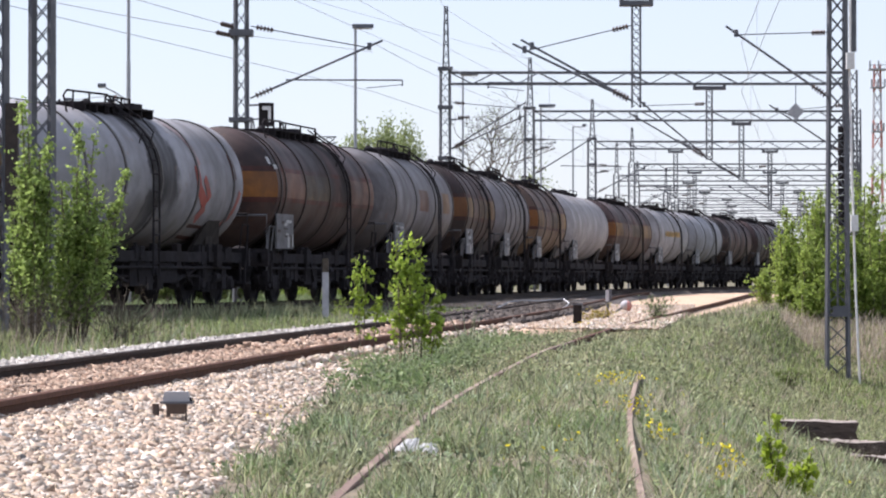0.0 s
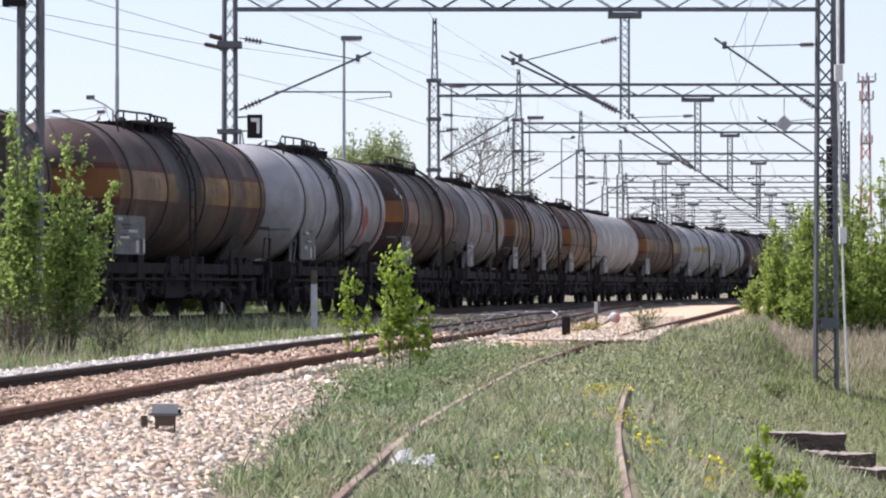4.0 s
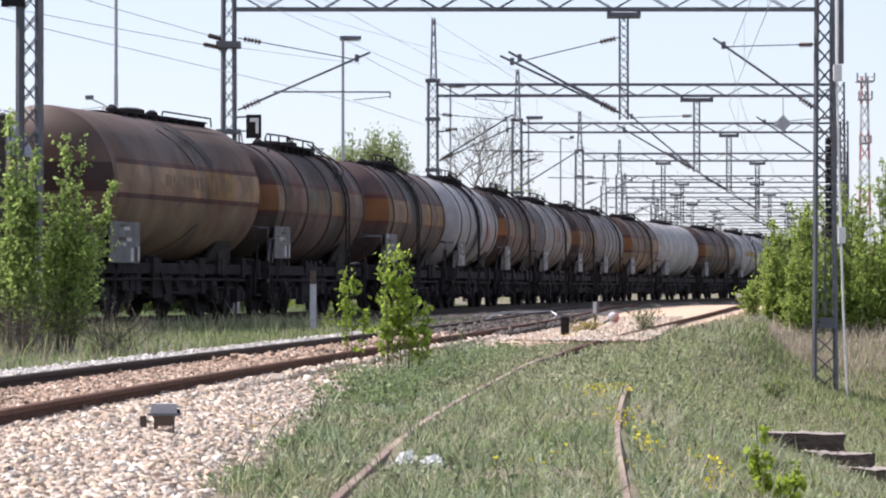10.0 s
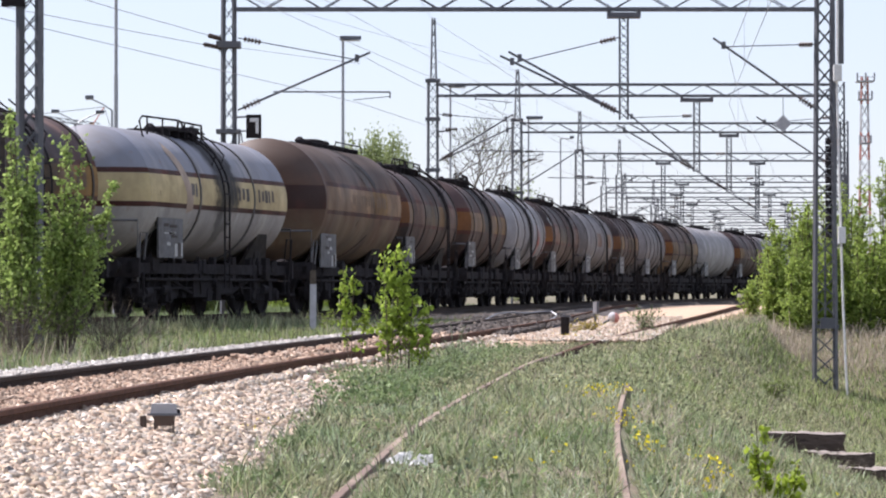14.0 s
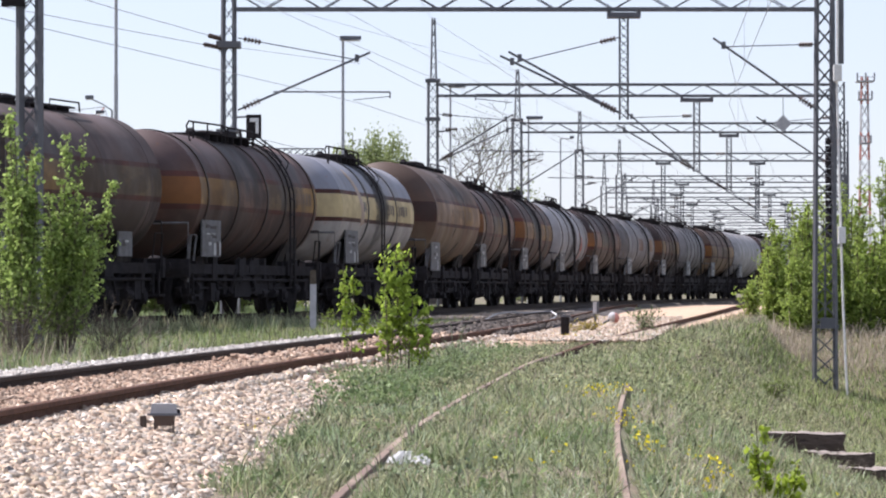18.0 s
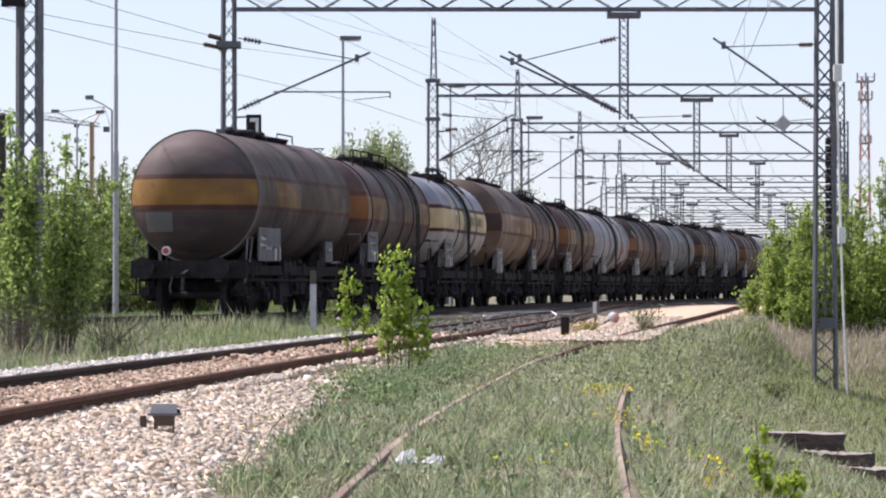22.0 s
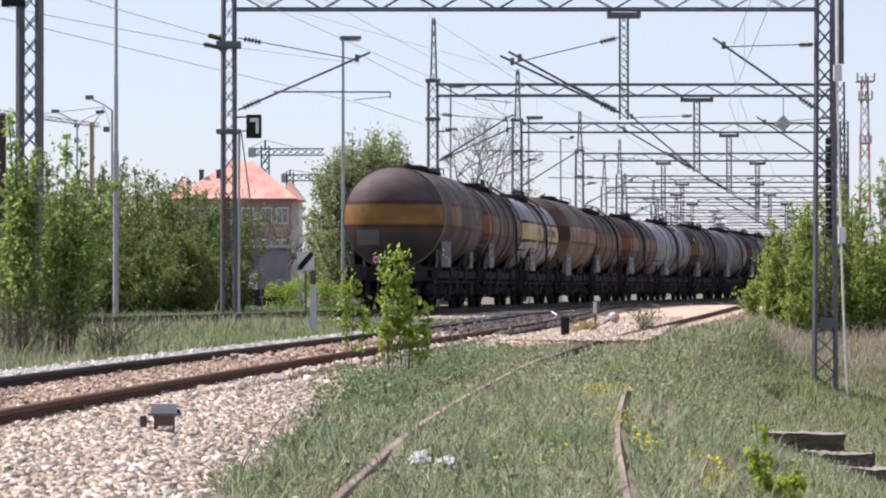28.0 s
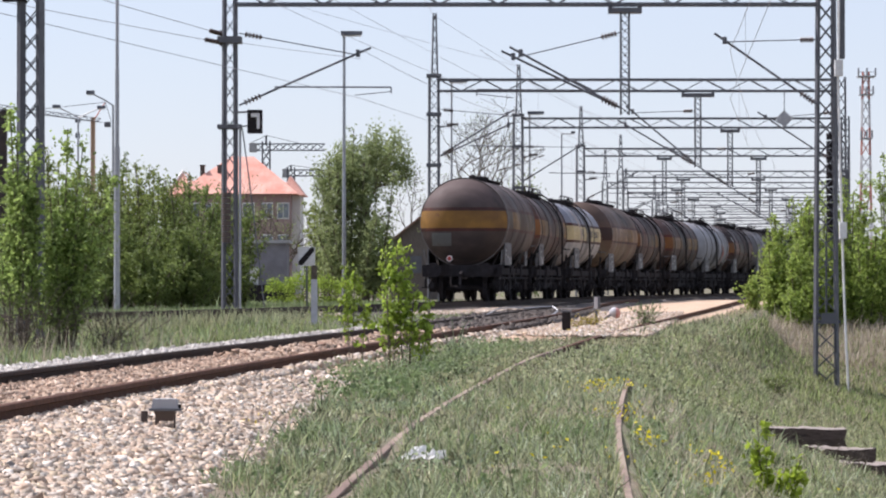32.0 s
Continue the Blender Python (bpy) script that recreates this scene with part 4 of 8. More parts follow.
def stroke(pts, w, side, r, lift=0.011):
    """A brushed line on the barrel through (x, z) points."""
    g = Geo()
    for (x0, z0), (x1, z1) in zip(pts, pts[1:]):
        n = 5
        L = math.hypot(x1 - x0, z1 - z0)
        nx, nz = -(z1 - z0) / L * w / 2, (x1 - x0) / L * w / 2
        vs = []
        for k in range(n + 1):
            u = k / n
            for s in (-1, 1):
                x, z = x0 + (x1 - x0) * u + s * nx, z0 + (z1 - z0) * u + s * nz - AXIS
                vs.append((x, side * math.sqrt(max(0, (r + lift) ** 2 - z * z)), AXIS + z))
        g.add(vs, [(2 * k, 2 * k + 1, 2 * k + 3, 2 * k + 2) for k in range(n)])
    return g


def clutter_mesh(seed):
    """Brake rods, cylinders, valves and pipes that hang under the frame."""
    r = np.random.default_rng(seed)
    g = Geo()
    for s in (-1, 1):
        for x in np.sort(r.uniform(-4.6, 4.6, 16)):
            w, h, y = r.uniform(0.06, 0.22), r.uniform(0.08, 0.3), s * r.uniform(1.02, 1.22)
            g.box(x - w, x + w, y - 0.06, y + 0.06, 1.1 - h, 1.16 + h * 0.5)
            if r.uniform() < 0.5:
                g.bar((x, y, 1.3), (x + r.normal() * 0.3, y, 0.5), 0.05)
        for x in np.arange(-4.6, 4.7, 0.27):
            y = s * r.uniform(0.75, 1.15)
            z = r.uniform(0.42, 0.75)
            w, h = r.uniform(0.08, 0.2), r.uniform(0.1, 0.26)
            if r.uniform() < 0.55:
                g.box(x - w, x + w, y - 0.08, y + 0.08, z - h, z + h)
            else:
                g.tube((x - w, y, z), (x + w, y, z), 0.11, 0.11, 10)
            g.tube((x, y, z), (x + r.normal() * 0.1, y, 1.0), 0.03, 0.03, 5)
        g.tube((-4.6, s * 1.18, 0.8), (4.6, s * 1.18, 0.8), 0.035, 0.035, 6)
        g.tube((-4.2, s * 1.1, 0.62), (4.2, s * 1.1, 0.62), 0.03, 0.03, 6)
    return mesh_of("brake_gear", g, M_BLACK)


def handrail(pts, r=0.022):
    return Geo().path(pts, r, 6)


def tank_wagon(spec):
    """A bogie tank wagon; x runs forward, the rail head is z = 0."""
    cyl = spec["cyl"]
    half, r, bulge = cyl / 2, spec.get("r", RADIUS), spec.get("bulge", 0.42)
    over = spec["over"] / 2
    wg = tagged(new("tank_wagon"), spec["label"], "tank wagon", "wagons of the tank train")
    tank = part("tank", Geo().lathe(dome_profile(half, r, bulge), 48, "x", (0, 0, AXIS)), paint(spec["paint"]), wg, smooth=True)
    lift = spec.get("lift", -0.04)
    tank.location.z = lift
    mark = spec.get("band")
    # painted bands, both sides
    for x0, x1, z0, z1, mat, lab in spec.get("plates", ()):
        for s in (-1, 1):
            part("painted_band", arc_panel(x0, x1, z0, z1, s, r), paint(mat), tank, lab, True)
    if mark:
        for z0, z1, mat in mark:
            for e in (-1, 1):
                part("end_band", dome_band(half, bulge, r, z0, z1, e), paint(mat), tank, "", True)
    for x, w in spec.get("hoops", ()):
        part("hoop", Geo().lathe([(x - w / 2, r - 0.02), (x - w / 2, r + 0.03), (x + w / 2, r + 0.03), (x + w / 2, r - 0.02)], 48, "x", (0, 0, AXIS)), M_HOOP if spec.get("dark_hoops", True) else M_HOOP_GREY, tank, smooth=False)
    for x0, x1, z0, z1 in spec.get("bars", ()):
        for s in (-1, 1):
            part("inscription", arc_panel(x0, x1, z0, z1, s, r, 0.012, 3), paint(spec.get("ink", "ink")), tank)
    for shape in spec.get("daubs", ()):
        x0, x1, z0, z1, mat = shape
        part("paint_daub", arc_panel(x0, x1, z0, z1, -1, r, 0.010, 5), paint(mat), tank)
    for pts, w, mat in spec.get("strokes", ()):
        part("brushed_mark", stroke(pts, w, -1, r), paint(mat), tank)
    top = AXIS + r
    over_top = top + lift
    # manhole, catwalk and rails on top; places are counted back from the far rim
    p0, p1 = half - spec["plat"][0], half - spec["plat"][1]
    cx = half - spec.get("hatch", cyl / 2 - 0.1)
    part("manhole", Geo().lathe([(top - 0.12, 0.3), (top + 0.08, 0.3), (top + 0.09, 0.36), (top + 0.15, 0.35), (top + 0.19, 0.2)], 20, "z", (cx, 0, 0)), M_BLACK, tank)
    for k, x in enumerate((cx + 0.75, cx + 1.15, cx - 0.65)):
        part("valve", Geo().lathe([(top - 0.08, 0.09), (top + 0.1, 0.09), (top + 0.1, 0.13), (top + 0.15, 0.13), (top + 0.17 + 0.03 * k, 0.05)], 12, "z", (x, 0.12 * (-1) ** k, 0)), M_BLACK, tank)
    walkway = new("catwalk")
    walkway.parent = wg
    flat = spec.get("rails", 1) != 1
    for y in (-0.66, -0.34, -0.02) if not flat else (-0.4, 0.1):
        part("plank", Geo().box(p0, p1, y, y + 0.3, over_top + 0.03, over_top + 0.07), M_BLACK, walkway)
    for x in np.arange(p0 + 0.1, p1, 0.62):
        part("bearer", Geo().box(x - 0.025, x + 0.025, -0.66 if not flat else -0.5, 0.3 if not flat else 0.45, over_top - (0.13 if not flat else 0.06), over_top + 0.03), M_BLACK, walkway)
    if flat:
        for s in (-1, 1):
            part("handrail", handrail([(p0 + (p1 - p0) * 0.4, s * 0.5, over_top - 0.02), (p0 + (p1 - p0) * 0.42, s * 0.5, over_top + 0.15), (p1 - 0.05, s * 0.5, over_top + 0.15), (p1, s * 0.5, over_top - 0.04)], 0.018), M_BLACK, walkway)
    else:
        q0, q1 = half - spec["loop"][0], half - spec["loop"][1]
        lx = half - spec["ladder"]
        y = -0.6
        part("handrail", handrail([(q0 - 0.12, y * 1.2, over_top - 0.2), (q0, y, over_top + 0.14), (q0 + 0.18, y, over_top + 0.25), (q1 - 0.2, y, over_top + 0.27), (q1, y, over_top + 0.2), (q1 + 0.1, y, over_top + 0.02)]), M_BLACK, walkway)
        for x in np.linspace(q0 + 0.5, q1 - 0.3, 3):
            part("stanchion", Geo().tube((x, y, over_top - 0.12), (x, y, over_top + 0.26), 0.02, n=6), M_BLACK, walkway)
        e1 = min(max(p1, q1 + 0.7), lx + 0.7)
        part("handrail", handrail([(q1 - 0.5, y * 1.1, over_top + 0.02), (q1 - 0.4, y * 1.1, over_top + 0.24), (e1 - 0.1, y * 1.1, over_top + 0.22), (e1, y * 1.1, over_top - 0.1)]), M_BLACK, walkway)
        for x in np.linspace(q1, e1 - 0.12, 3):
            part("stanchion", Geo().tube((x, y * 1.1, over_top - 0.14), (x, y * 1.1, over_top + 0.22), 0.02, n=6), M_BLACK, walkway)
        part("valve_box", Geo().box(cx + 0.7, cx + 1.25, y * 0.4 - 0.14, y * 0.4 + 0.14, top, over_top + 0.2), M_BLACK, walkway)
        for s in (-1, 1):
            # rails that run down beside the ladder
            for dx in (-0.3, 0.3):
                pts = [(lx + dx, s * 0.5, over_top + 0.2)] + [(lx + dx, s * (r + 0.2) * math.cos(math.radians(a)), AXIS + lift + (r + 0.2) * math.sin(math.radians(a))) for a in (64, 50, 36)] + [(lx + dx, s * r * math.cos(math.radians(30)), AXIS + lift + r * math.sin(math.radians(30)))]
                part("handrail", handrail(pts, 0.018), M_BLACK, walkway)
    # side ladders that hug the barrel
    for s in (() if flat else (-1, 1)):
        ladder = new("ladder")
        ladder.parent = wg
        for dx in (-0.17, 0.17):
            pts = []
            for k in range(9):
                a = math.radians(84 - 10.5 * k)
                pts.append((lx + dx, s * (r + 0.07) * math.cos(a), AXIS + lift + (r + 0.07) * math.sin(a)))
            pts.append((lx + dx, s * (r + 0.07), 0.62))
            part("stile", Geo().path(pts, 0.022, 5), M_BLACK, ladder)
        for k in range(14):
            a = math.radians(max(0, 80 - 11 * k))
            p = (s * (r + 0.07) * math.cos(a), AXIS + lift + (r + 0.07) * math.sin(a) - max(0, k - 7) * 0.29)
            part("rung", Geo().tube((lx - 0.17, *p), (lx + 0.17, *p), 0.018, n=5), M_BLACK, ladder)
    # underframe
    g = Geo()
    for s in (-1, 1):
        g.box(-over + 0.62, over - 0.62, s * 1.14 - 0.06, s * 1.14 + 0.06, 0.92, 1.14)
    g.box(-over + 0.6, over - 0.6, -0.25, 0.25, 0.86, 1.16)
    frame_ob = part("underframe", g, M_BLACK, wg)
    for s in (-1, 1):
        part("truss_rod", Geo().path([(-half * 0.62, s * 1.1, 0.86), (-half * 0.3, s * 1.1, 0.52), (half * 0.3, s * 1.1, 0.52), (half * 0.62, s * 1.1, 0.86)], 0.04, 6), M_BLACK, wg)
        part("gear_box", Geo().box(-half * 0.28, -half * 0.02, s * 0.95 - 0.2, s * 0.95 + 0.2, 0.42, 0.9), M_BLACK, wg)
        part("gear_box", Geo().box(half * 0.08, half * 0.3, s * 0.95 - 0.18, s * 0.95 + 0.18, 0.48, 0.9), M_BLACK, wg)
    for e in (-1, 1):
        hb = part("headstock", Geo().box(*sorted((e * (over - 0.62), e * (over - 0.74))), -1.35, 1.35, 0.84, 1.24), M_BLACK, wg)
        for y in (-0.875, 0.875):
            xb = e * (over - 0.62)
            bf = Geo().tube((xb, y, 1.06), (xb + e * 0.36, y, 1.06), 0.12, 0.10, 12)
            bf.lathe([(min(xb + e * 0.36, xb + e * 0.60), 0.10), (xb + e * 0.5, 0.20), (max(xb + e * 0.36, xb + e * 0.60), 0.25 if e > 0 else 0.10)] if e > 0 else
                     [(xb - 0.60, 0.25), (xb - 0.5, 0.20), (xb - 0.36, 0.10)], 16, "x", (0, y, 1.06))
            part("buffer", bf, M_BLACK, hb)
        part("coupling", Geo().bar((e * (over - 0.62), 0, 1.0), (e * (over - 0.2), 0, 0.9), 0.09).bar((e * (over - 0.25), 0, 0.9), (e * (over - 0.15), 0, 0.55), 0.07), M_BLACK, hb)
        part("brake_hose", Geo().path([(e * (over - 0.6), 0.35, 0.9), (e * (over - 0.4), 0.36, 0.62), (e * (over - 0.3), 0.3, 0.5)], 0.025, 6), M_BLACK, hb)
        # end platform rail and steps
        xe = e * (over - 0.7)
        rl = None if spec.get("last") and e < 0 else part("end_rail", Geo().path([(xe, -1.3, 1.2), (xe, -1.3, 2.0), (xe - e * 0.0, 1.3, 2.0), (xe, 1.3, 1.2)], 0.026, 6), M_PANEL if e < 0 else M_BLACK, wg)
        for y in (-1.28, 1.28):
            part("grab_iron", Geo().path([(xe - e * 0.05, y, 0.75), (xe - e * 0.05, y * 1.05, 1.75), (xe - e * 0.45, y * 1.05, 1.75), (xe - e * 0.45, y, 1.2)], 0.022, 6), M_PANEL if e < 0 else M_BLACK, wg)
            part("step", Geo().box(*sorted((xe - e * 0.08, xe - e * 0.42)), y - 0.14, y + 0.14, 0.45, 0.49).bar((xe - e * 0.1, y, 0.47), (xe - e * 0.1, y, 0.95), 0.04)
                 .bar((xe - e * 0.4, y, 0.47), (xe - e * 0.4, y, 0.95), 0.04), M_BLACK, wg)
        # saddle and gusset under the barrel end
        xs = e * (half - 1.2)
        g = Geo()
        g.box(xs - 0.22, xs + 0.22, -1.05, 1.05, 1.14, AXIS - r + 0.32)
        for s in (-1, 1):
            g.add([(xs - 0.9, s * 0.95, 1.16), (xs + 0.9, s * 0.95, 1.16), (xs + 0.25, s * 1.2, 1.95), (xs - 0.25, s * 1.2, 1.95),
                   (xs - 0.9, s * 0.88, 1.16), (xs + 0.9, s * 0.88, 1.16), (xs + 0.25, s * 1.1, 1.95), (xs - 0.25, s * 1.1, 1.95)],
                  [(0, 1, 2, 3), (7, 6, 5, 4), (0, 4, 5, 1), (1, 5, 6, 2), (2, 6, 7, 3), (3, 7, 4, 0)])
        part("saddle", g, M_DUSTY, wg)
        # grey inscription boards on the side sill
        for s in (-1, 1):
            if e > 0 and not spec["last"]:
                continue
            d0, d1, z0, z1 = spec["board"] if e < 0 else (1.85, 1.15, 1.26, 1.76)
            x0, x1 = half - d0, half - d1
            pn = part("inscription_board", Geo().box(x0, x1, s * 1.31 - 0.02, s * 1.31 + 0.02, z0, z1), M_PANEL if WAGON_SEED < 8 else M_STEEL, wg)
            face = sorted((s * 1.332, s * 1.338))
            gm, dk = Geo(), Geo()
            rb = np.random.default_rng(int(100 * (d0 + z1)) + WAGON_SEED)
            for k in range(7 if e < 0 else 3):
                u, w, v = x0 + (x1 - x0) * rb.uniform(0.04, 0.6), (x1 - x0) * rb.uniform(0.12, 0.34), z0 + (z1 - z0) * rb.uniform(0.3, 0.9)
                (gm if k % 2 else dk).box(u, u + w, *face, v, v + rb.uniform(0.03, 0.08))
            if e < 0:
                gm.box(x1 - 0.55, x1 - 0.36, *face, z0 + 0.03, z0 + 0.3).box(x1 - 0.14, x1 - 0.03, *face, z0 + 0.04, z0 + 0.33)
                dk.box(x1 - 0.36, x1 - 0.14, *face, z0 + 0.02, z0 + 0.32)
            tagged(part("board_marking", gm, paint("board_ink"), pn, "pale lettering bars"), kind="stuff")
            tagged(part("board_marking", dk, M_HOOP, pn, "dark lettering bars"), kind="stuff")
        # bogie
        xb = e * spec["pivot"] / 2
        bg = part("bogie", BOGIE, None, wg, at=pose(xb, 0, 0))
        for u in (-0.9, 0.9):
            part("wheelset", WHEELSET, None, bg, at=pose(u, 0, WHEEL_R))
    # brake gear and discharge pipes between the bogies
    tagged(part("brake_gear", CLUTTER[WAGON_SEED % 4], None, wg), kind="stuff")
    part("air_reservoir", Geo().lathe([(-1.2, 0.05), (-1.15, 0.2), (-0.2, 0.2), (-0.15, 0.05)], 14, "x", (0, -0.5, 0.68)), M_BLACK, wg)
    part("brake_cylinder", Geo().lathe([(0.3, 0.05), (0.32, 0.17), (0.95, 0.17), (1.0, 0.05)], 14, "x", (0, 0.4, 0.68)), M_BLACK, wg)
    part("discharge_pipe", Geo().tube((0, -1.25, 0.72), (0, 1.25, 0.72), 0.09, n=10).tube((0, 0, 0.72), (0, 0, 1.3), 0.12, n=10), M_BLACK, wg)
    part("brake_rods", Geo().bar((-2.4, 0.15, 0.6), (2.4, 0.15, 0.6), 0.05).bar((-1.6, -0.9, 0.55), (-1.6, 0.9, 0.55), 0.05).bar((1.6, -0.9, 0.55), (1.6, 0.9, 0.55), 0.05), M_BLACK, wg)
    return wg


DARK = (0.032, 0.02, 0.0165)
# upper tones carry sky sheen, lower ones bounce and shade over dirt
BROWN = dict(grime=(0.026, 0.0175, 0.0168), streak=(0.0125, 0.01, 0.0105), rust=(0.11, 0.045, 0.022), streaks=0.85, patches=0.6, pale=0.75, upper=((0.078, 0.049, 0.048), 3.25), belly_tone=((0.064, 0.046, 0.038), 2.3))
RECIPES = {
    "tail_brown": ("dark brown tank paint", (0.082, 0.055, 0.049), dict(grime=(0.046, 0.032, 0.03), streak=(0.022, 0.018, 0.018), rust=(0.07, 0.04, 0.03), streaks=0.7, pale=0.5, upper=((0.105, 0.074, 0.07), 3.2), belly_tone=((0.056, 0.04, 0.034), 2.3), plates=0.14)),
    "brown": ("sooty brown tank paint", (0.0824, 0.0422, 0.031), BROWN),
    "red_brown": ("red-brown tank paint", (0.1196, 0.061, 0.0366), dict(grime=(0.0512, 0.0354, 0.0305), streak=(0.039, 0.0244, 0.0195), streaks=0.3, patches=0.45, pale=0.2, upper=((0.083, 0.0525, 0.0403), 3.1), belly_tone=((0.183, 0.1366, 0.0854), 2.45), plates=0.06)),
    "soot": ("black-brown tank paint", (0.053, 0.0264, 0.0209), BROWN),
    "silver": ("dull silver-white tank paint", (0.2709, 0.2709, 0.291), dict(grime=(0.1705, 0.1605, 0.1555), streak=(0.0852, 0.0753, 0.0732), rust=(0.2206, 0.1304, 0.0903), streaks=0.45, patches=0.45, pale=0.3, upper=((0.3009, 0.3009, 0.321), 3.4), belly_tone=((0.2007, 0.1806, 0.1605), 2.0), plates=0.1)),
    "silver_two_tone": ("two-tone grey and white tank paint", (0.3592, 0.3429, 0.3212), dict(upper=((0.2177, 0.2286, 0.2722), 2.95), sharp=True, grime=(0.2177, 0.2014, 0.1905), streak=(0.1198, 0.1089, 0.1035), rust=(0.2395, 0.1415, 0.098), streaks=0.35, patches=0.4, pale=0.3, belly_tone=((0.2395, 0.2068, 0.1796), 1.9), plates=0.06)),
    "silver_dirty": ("dirty grey tank paint", (0.17, 0.163, 0.172), dict(grime=(0.10, 0.088, 0.083), streak=(0.045, 0.038, 0.036), rust=(0.18, 0.09, 0.06), streaks=0.75, pale=0.25, belly_tone=((0.085, 0.073, 0.062), 2.2))),
    "pale": ("pale off-white tank paint", (0.27, 0.262, 0.27), dict(grime=(0.2, 0.18, 0.165), streak=(0.12, 0.105, 0.1), rust=(0.28, 0.17, 0.12), streaks=0.45, patches=0.35)),
    "orange_band": ("dirty orange band paint", (0.2592, 0.1004, 0.0194), dict(grime=(0.1296, 0.0518, 0.0162), streak=(0.0324, 0.0156, 0.0103), streaks=0.5, patches=0.5, under=DARK, lost=0.35, pale=0.1)),
    "yellow_band": ("dirty yellow band paint", (0.2376, 0.1353, 0.0396), dict(grime=(0.1122, 0.0581, 0.0238), streak=(0.0264, 0.0172, 0.0125), streaks=0.6, patches=0.6, under=DARK, lost=0.45, pale=0.25)),
    "pink_band": ("sooty pinkish band paint", (0.1463, 0.0785, 0.0539), dict(grime=(0.0693, 0.0385, 0.0293), streak=(0.0308, 0.02, 0.0154), streaks=0.6, patches=0.6, under=DARK, lost=0.5, pale=0.3)),
    "tail_band": ("sooted band paint", (0.1155, 0.077, 0.0406), dict(grime=(0.0595, 0.0399, 0.0266), streak=(0.0245, 0.0175, 0.0147), streaks=0.7, patches=0.7, under=(0.0385, 0.0273, 0.0231), lost=0.6, pale=0.4)),
    "end_yellow": ("yellow end band paint", (0.25, 0.128, 0.022), dict(grime=(0.15, 0.07, 0.018), streak=(0.09, 0.045, 0.018), streaks=0.7, patches=0.65, pale=0.0, plates=0.0)),
    "end_orange": ("orange end band paint", (0.1668, 0.0638, 0.0137), dict(grime=(0.0981, 0.0368, 0.0108), streak=(0.054, 0.0221, 0.0098), streaks=0.5, patches=0.5, pale=0.0, plates=0.0)),
    "cream_band": ("cream band paint", (0.47, 0.385, 0.21), dict(grime=(0.36, 0.285, 0.165), streak=(0.25, 0.185, 0.11), streaks=0.4, patches=0.45, pale=0.0, plates=0.05)),
    "tan_band": ("tan band paint", (0.2488, 0.1587, 0.0901), dict(grime=(0.1459, 0.0901, 0.0549), streak=(0.0644, 0.0386, 0.0257), streaks=0.5, patches=0.5, under=(0.103, 0.0583, 0.0395), lost=0.5, pale=0.25, plates=0.15)),
    "rust_band": ("rust red line paint", (0.0806, 0.0223, 0.0149), dict(grime=(0.0434, 0.0149, 0.0105), streak=(0.0186, 0.0093, 0.0074), streaks=0.7, under=DARK, lost=0.5)),
    "faded_patch": ("faded pinkish touch-up paint", (0.36, 0.28, 0.22), dict(grime=(0.28, 0.21, 0.165), streak=(0.2, 0.15, 0.12), plates=0.0)),
    "ink": ("faded black lettering", (0.08, 0.07, 0.065), dict(grime=(0.14, 0.12, 0.1), streak=(0.12, 0.1, 0.08))),
    "faint_ink": ("worn dark lettering", (0.14, 0.09, 0.055), dict(grime=(0.11, 0.07, 0.045), streak=(0.06, 0.04, 0.026), under=(0.22, 0.145, 0.085), lost=0.6)),
    "ochre_ink": ("faded ochre lettering", (0.42, 0.27, 0.08), dict(grime=(0.3, 0.18, 0.07), streak=(0.2, 0.12, 0.06))),
    "scarlet": ("sprayed red paint", (0.33, 0.07, 0.05), dict(grime=(0.2, 0.06, 0.045), streak=(0.13, 0.055, 0.05), streaks=0.4, under=(0.27, 0.2, 0.19), lost=0.35)),
    "pink_spray": ("thin pink sprayed paint", (0.32, 0.19, 0.185), dict(grime=(0.28, 0.22, 0.215), streak=(0.2, 0.13, 0.12), under=(0.27, 0.265, 0.28), lost=0.8)),
    "slate": ("grey blank plate", (0.125, 0.126, 0.122), dict(grime=(0.085, 0.085, 0.08), streak=(0.08, 0.075, 0.07), plates=0.0)),
    "brown_spill": ("black run on brown paint", (0.016, 0.012, 0.011), dict(grime=(0.025, 0.019, 0.016), streak=(0.01, 0.009, 0.0085), under=(0.055, 0.033, 0.026), lost=0.35)),
    "pale_run": ("dried pale run on brown paint", (0.14, 0.115, 0.095), dict(grime=(0.08, 0.058, 0.047), streak=(0.03, 0.022, 0.019), under=(0.075, 0.048, 0.038), lost=0.8)),
    # pale weld colour stands in for the highlight along the rim
    "rim": ("highlight-pale rim weld", (0.2, 0.18, 0.17), dict(grime=(0.13, 0.11, 0.10), streak=(0.06, 0.045, 0.04), under=(0.09, 0.07, 0.06), lost=0.7))}
BOARD_INK = surface("dull board lettering", (0.3, 0.3, 0.29), (0.45, 0.45, 0.44), 8.0, 0.7)


@functools.lru_cache(maxsize=None)
def mixed(key, seed):
    """One wagon's own mix of a paint."""
    if key == "board_ink":
        return BOARD_INK
    if key == "chalk":
        return M_WHITE
    name, base, more = RECIPES[key]
    return tank_paint(name, base, seed=seed, **more)


WAGON_SEED = 0


def paint(key):
    return mixed(key, WAGON_SEED)


BOGIE, WHEELSET, CLUTTER = bogie_mesh(), wheel_mesh(), [clutter_mesh(k) for k in (3, 4, 5, 6)]


EDGE = 0.10


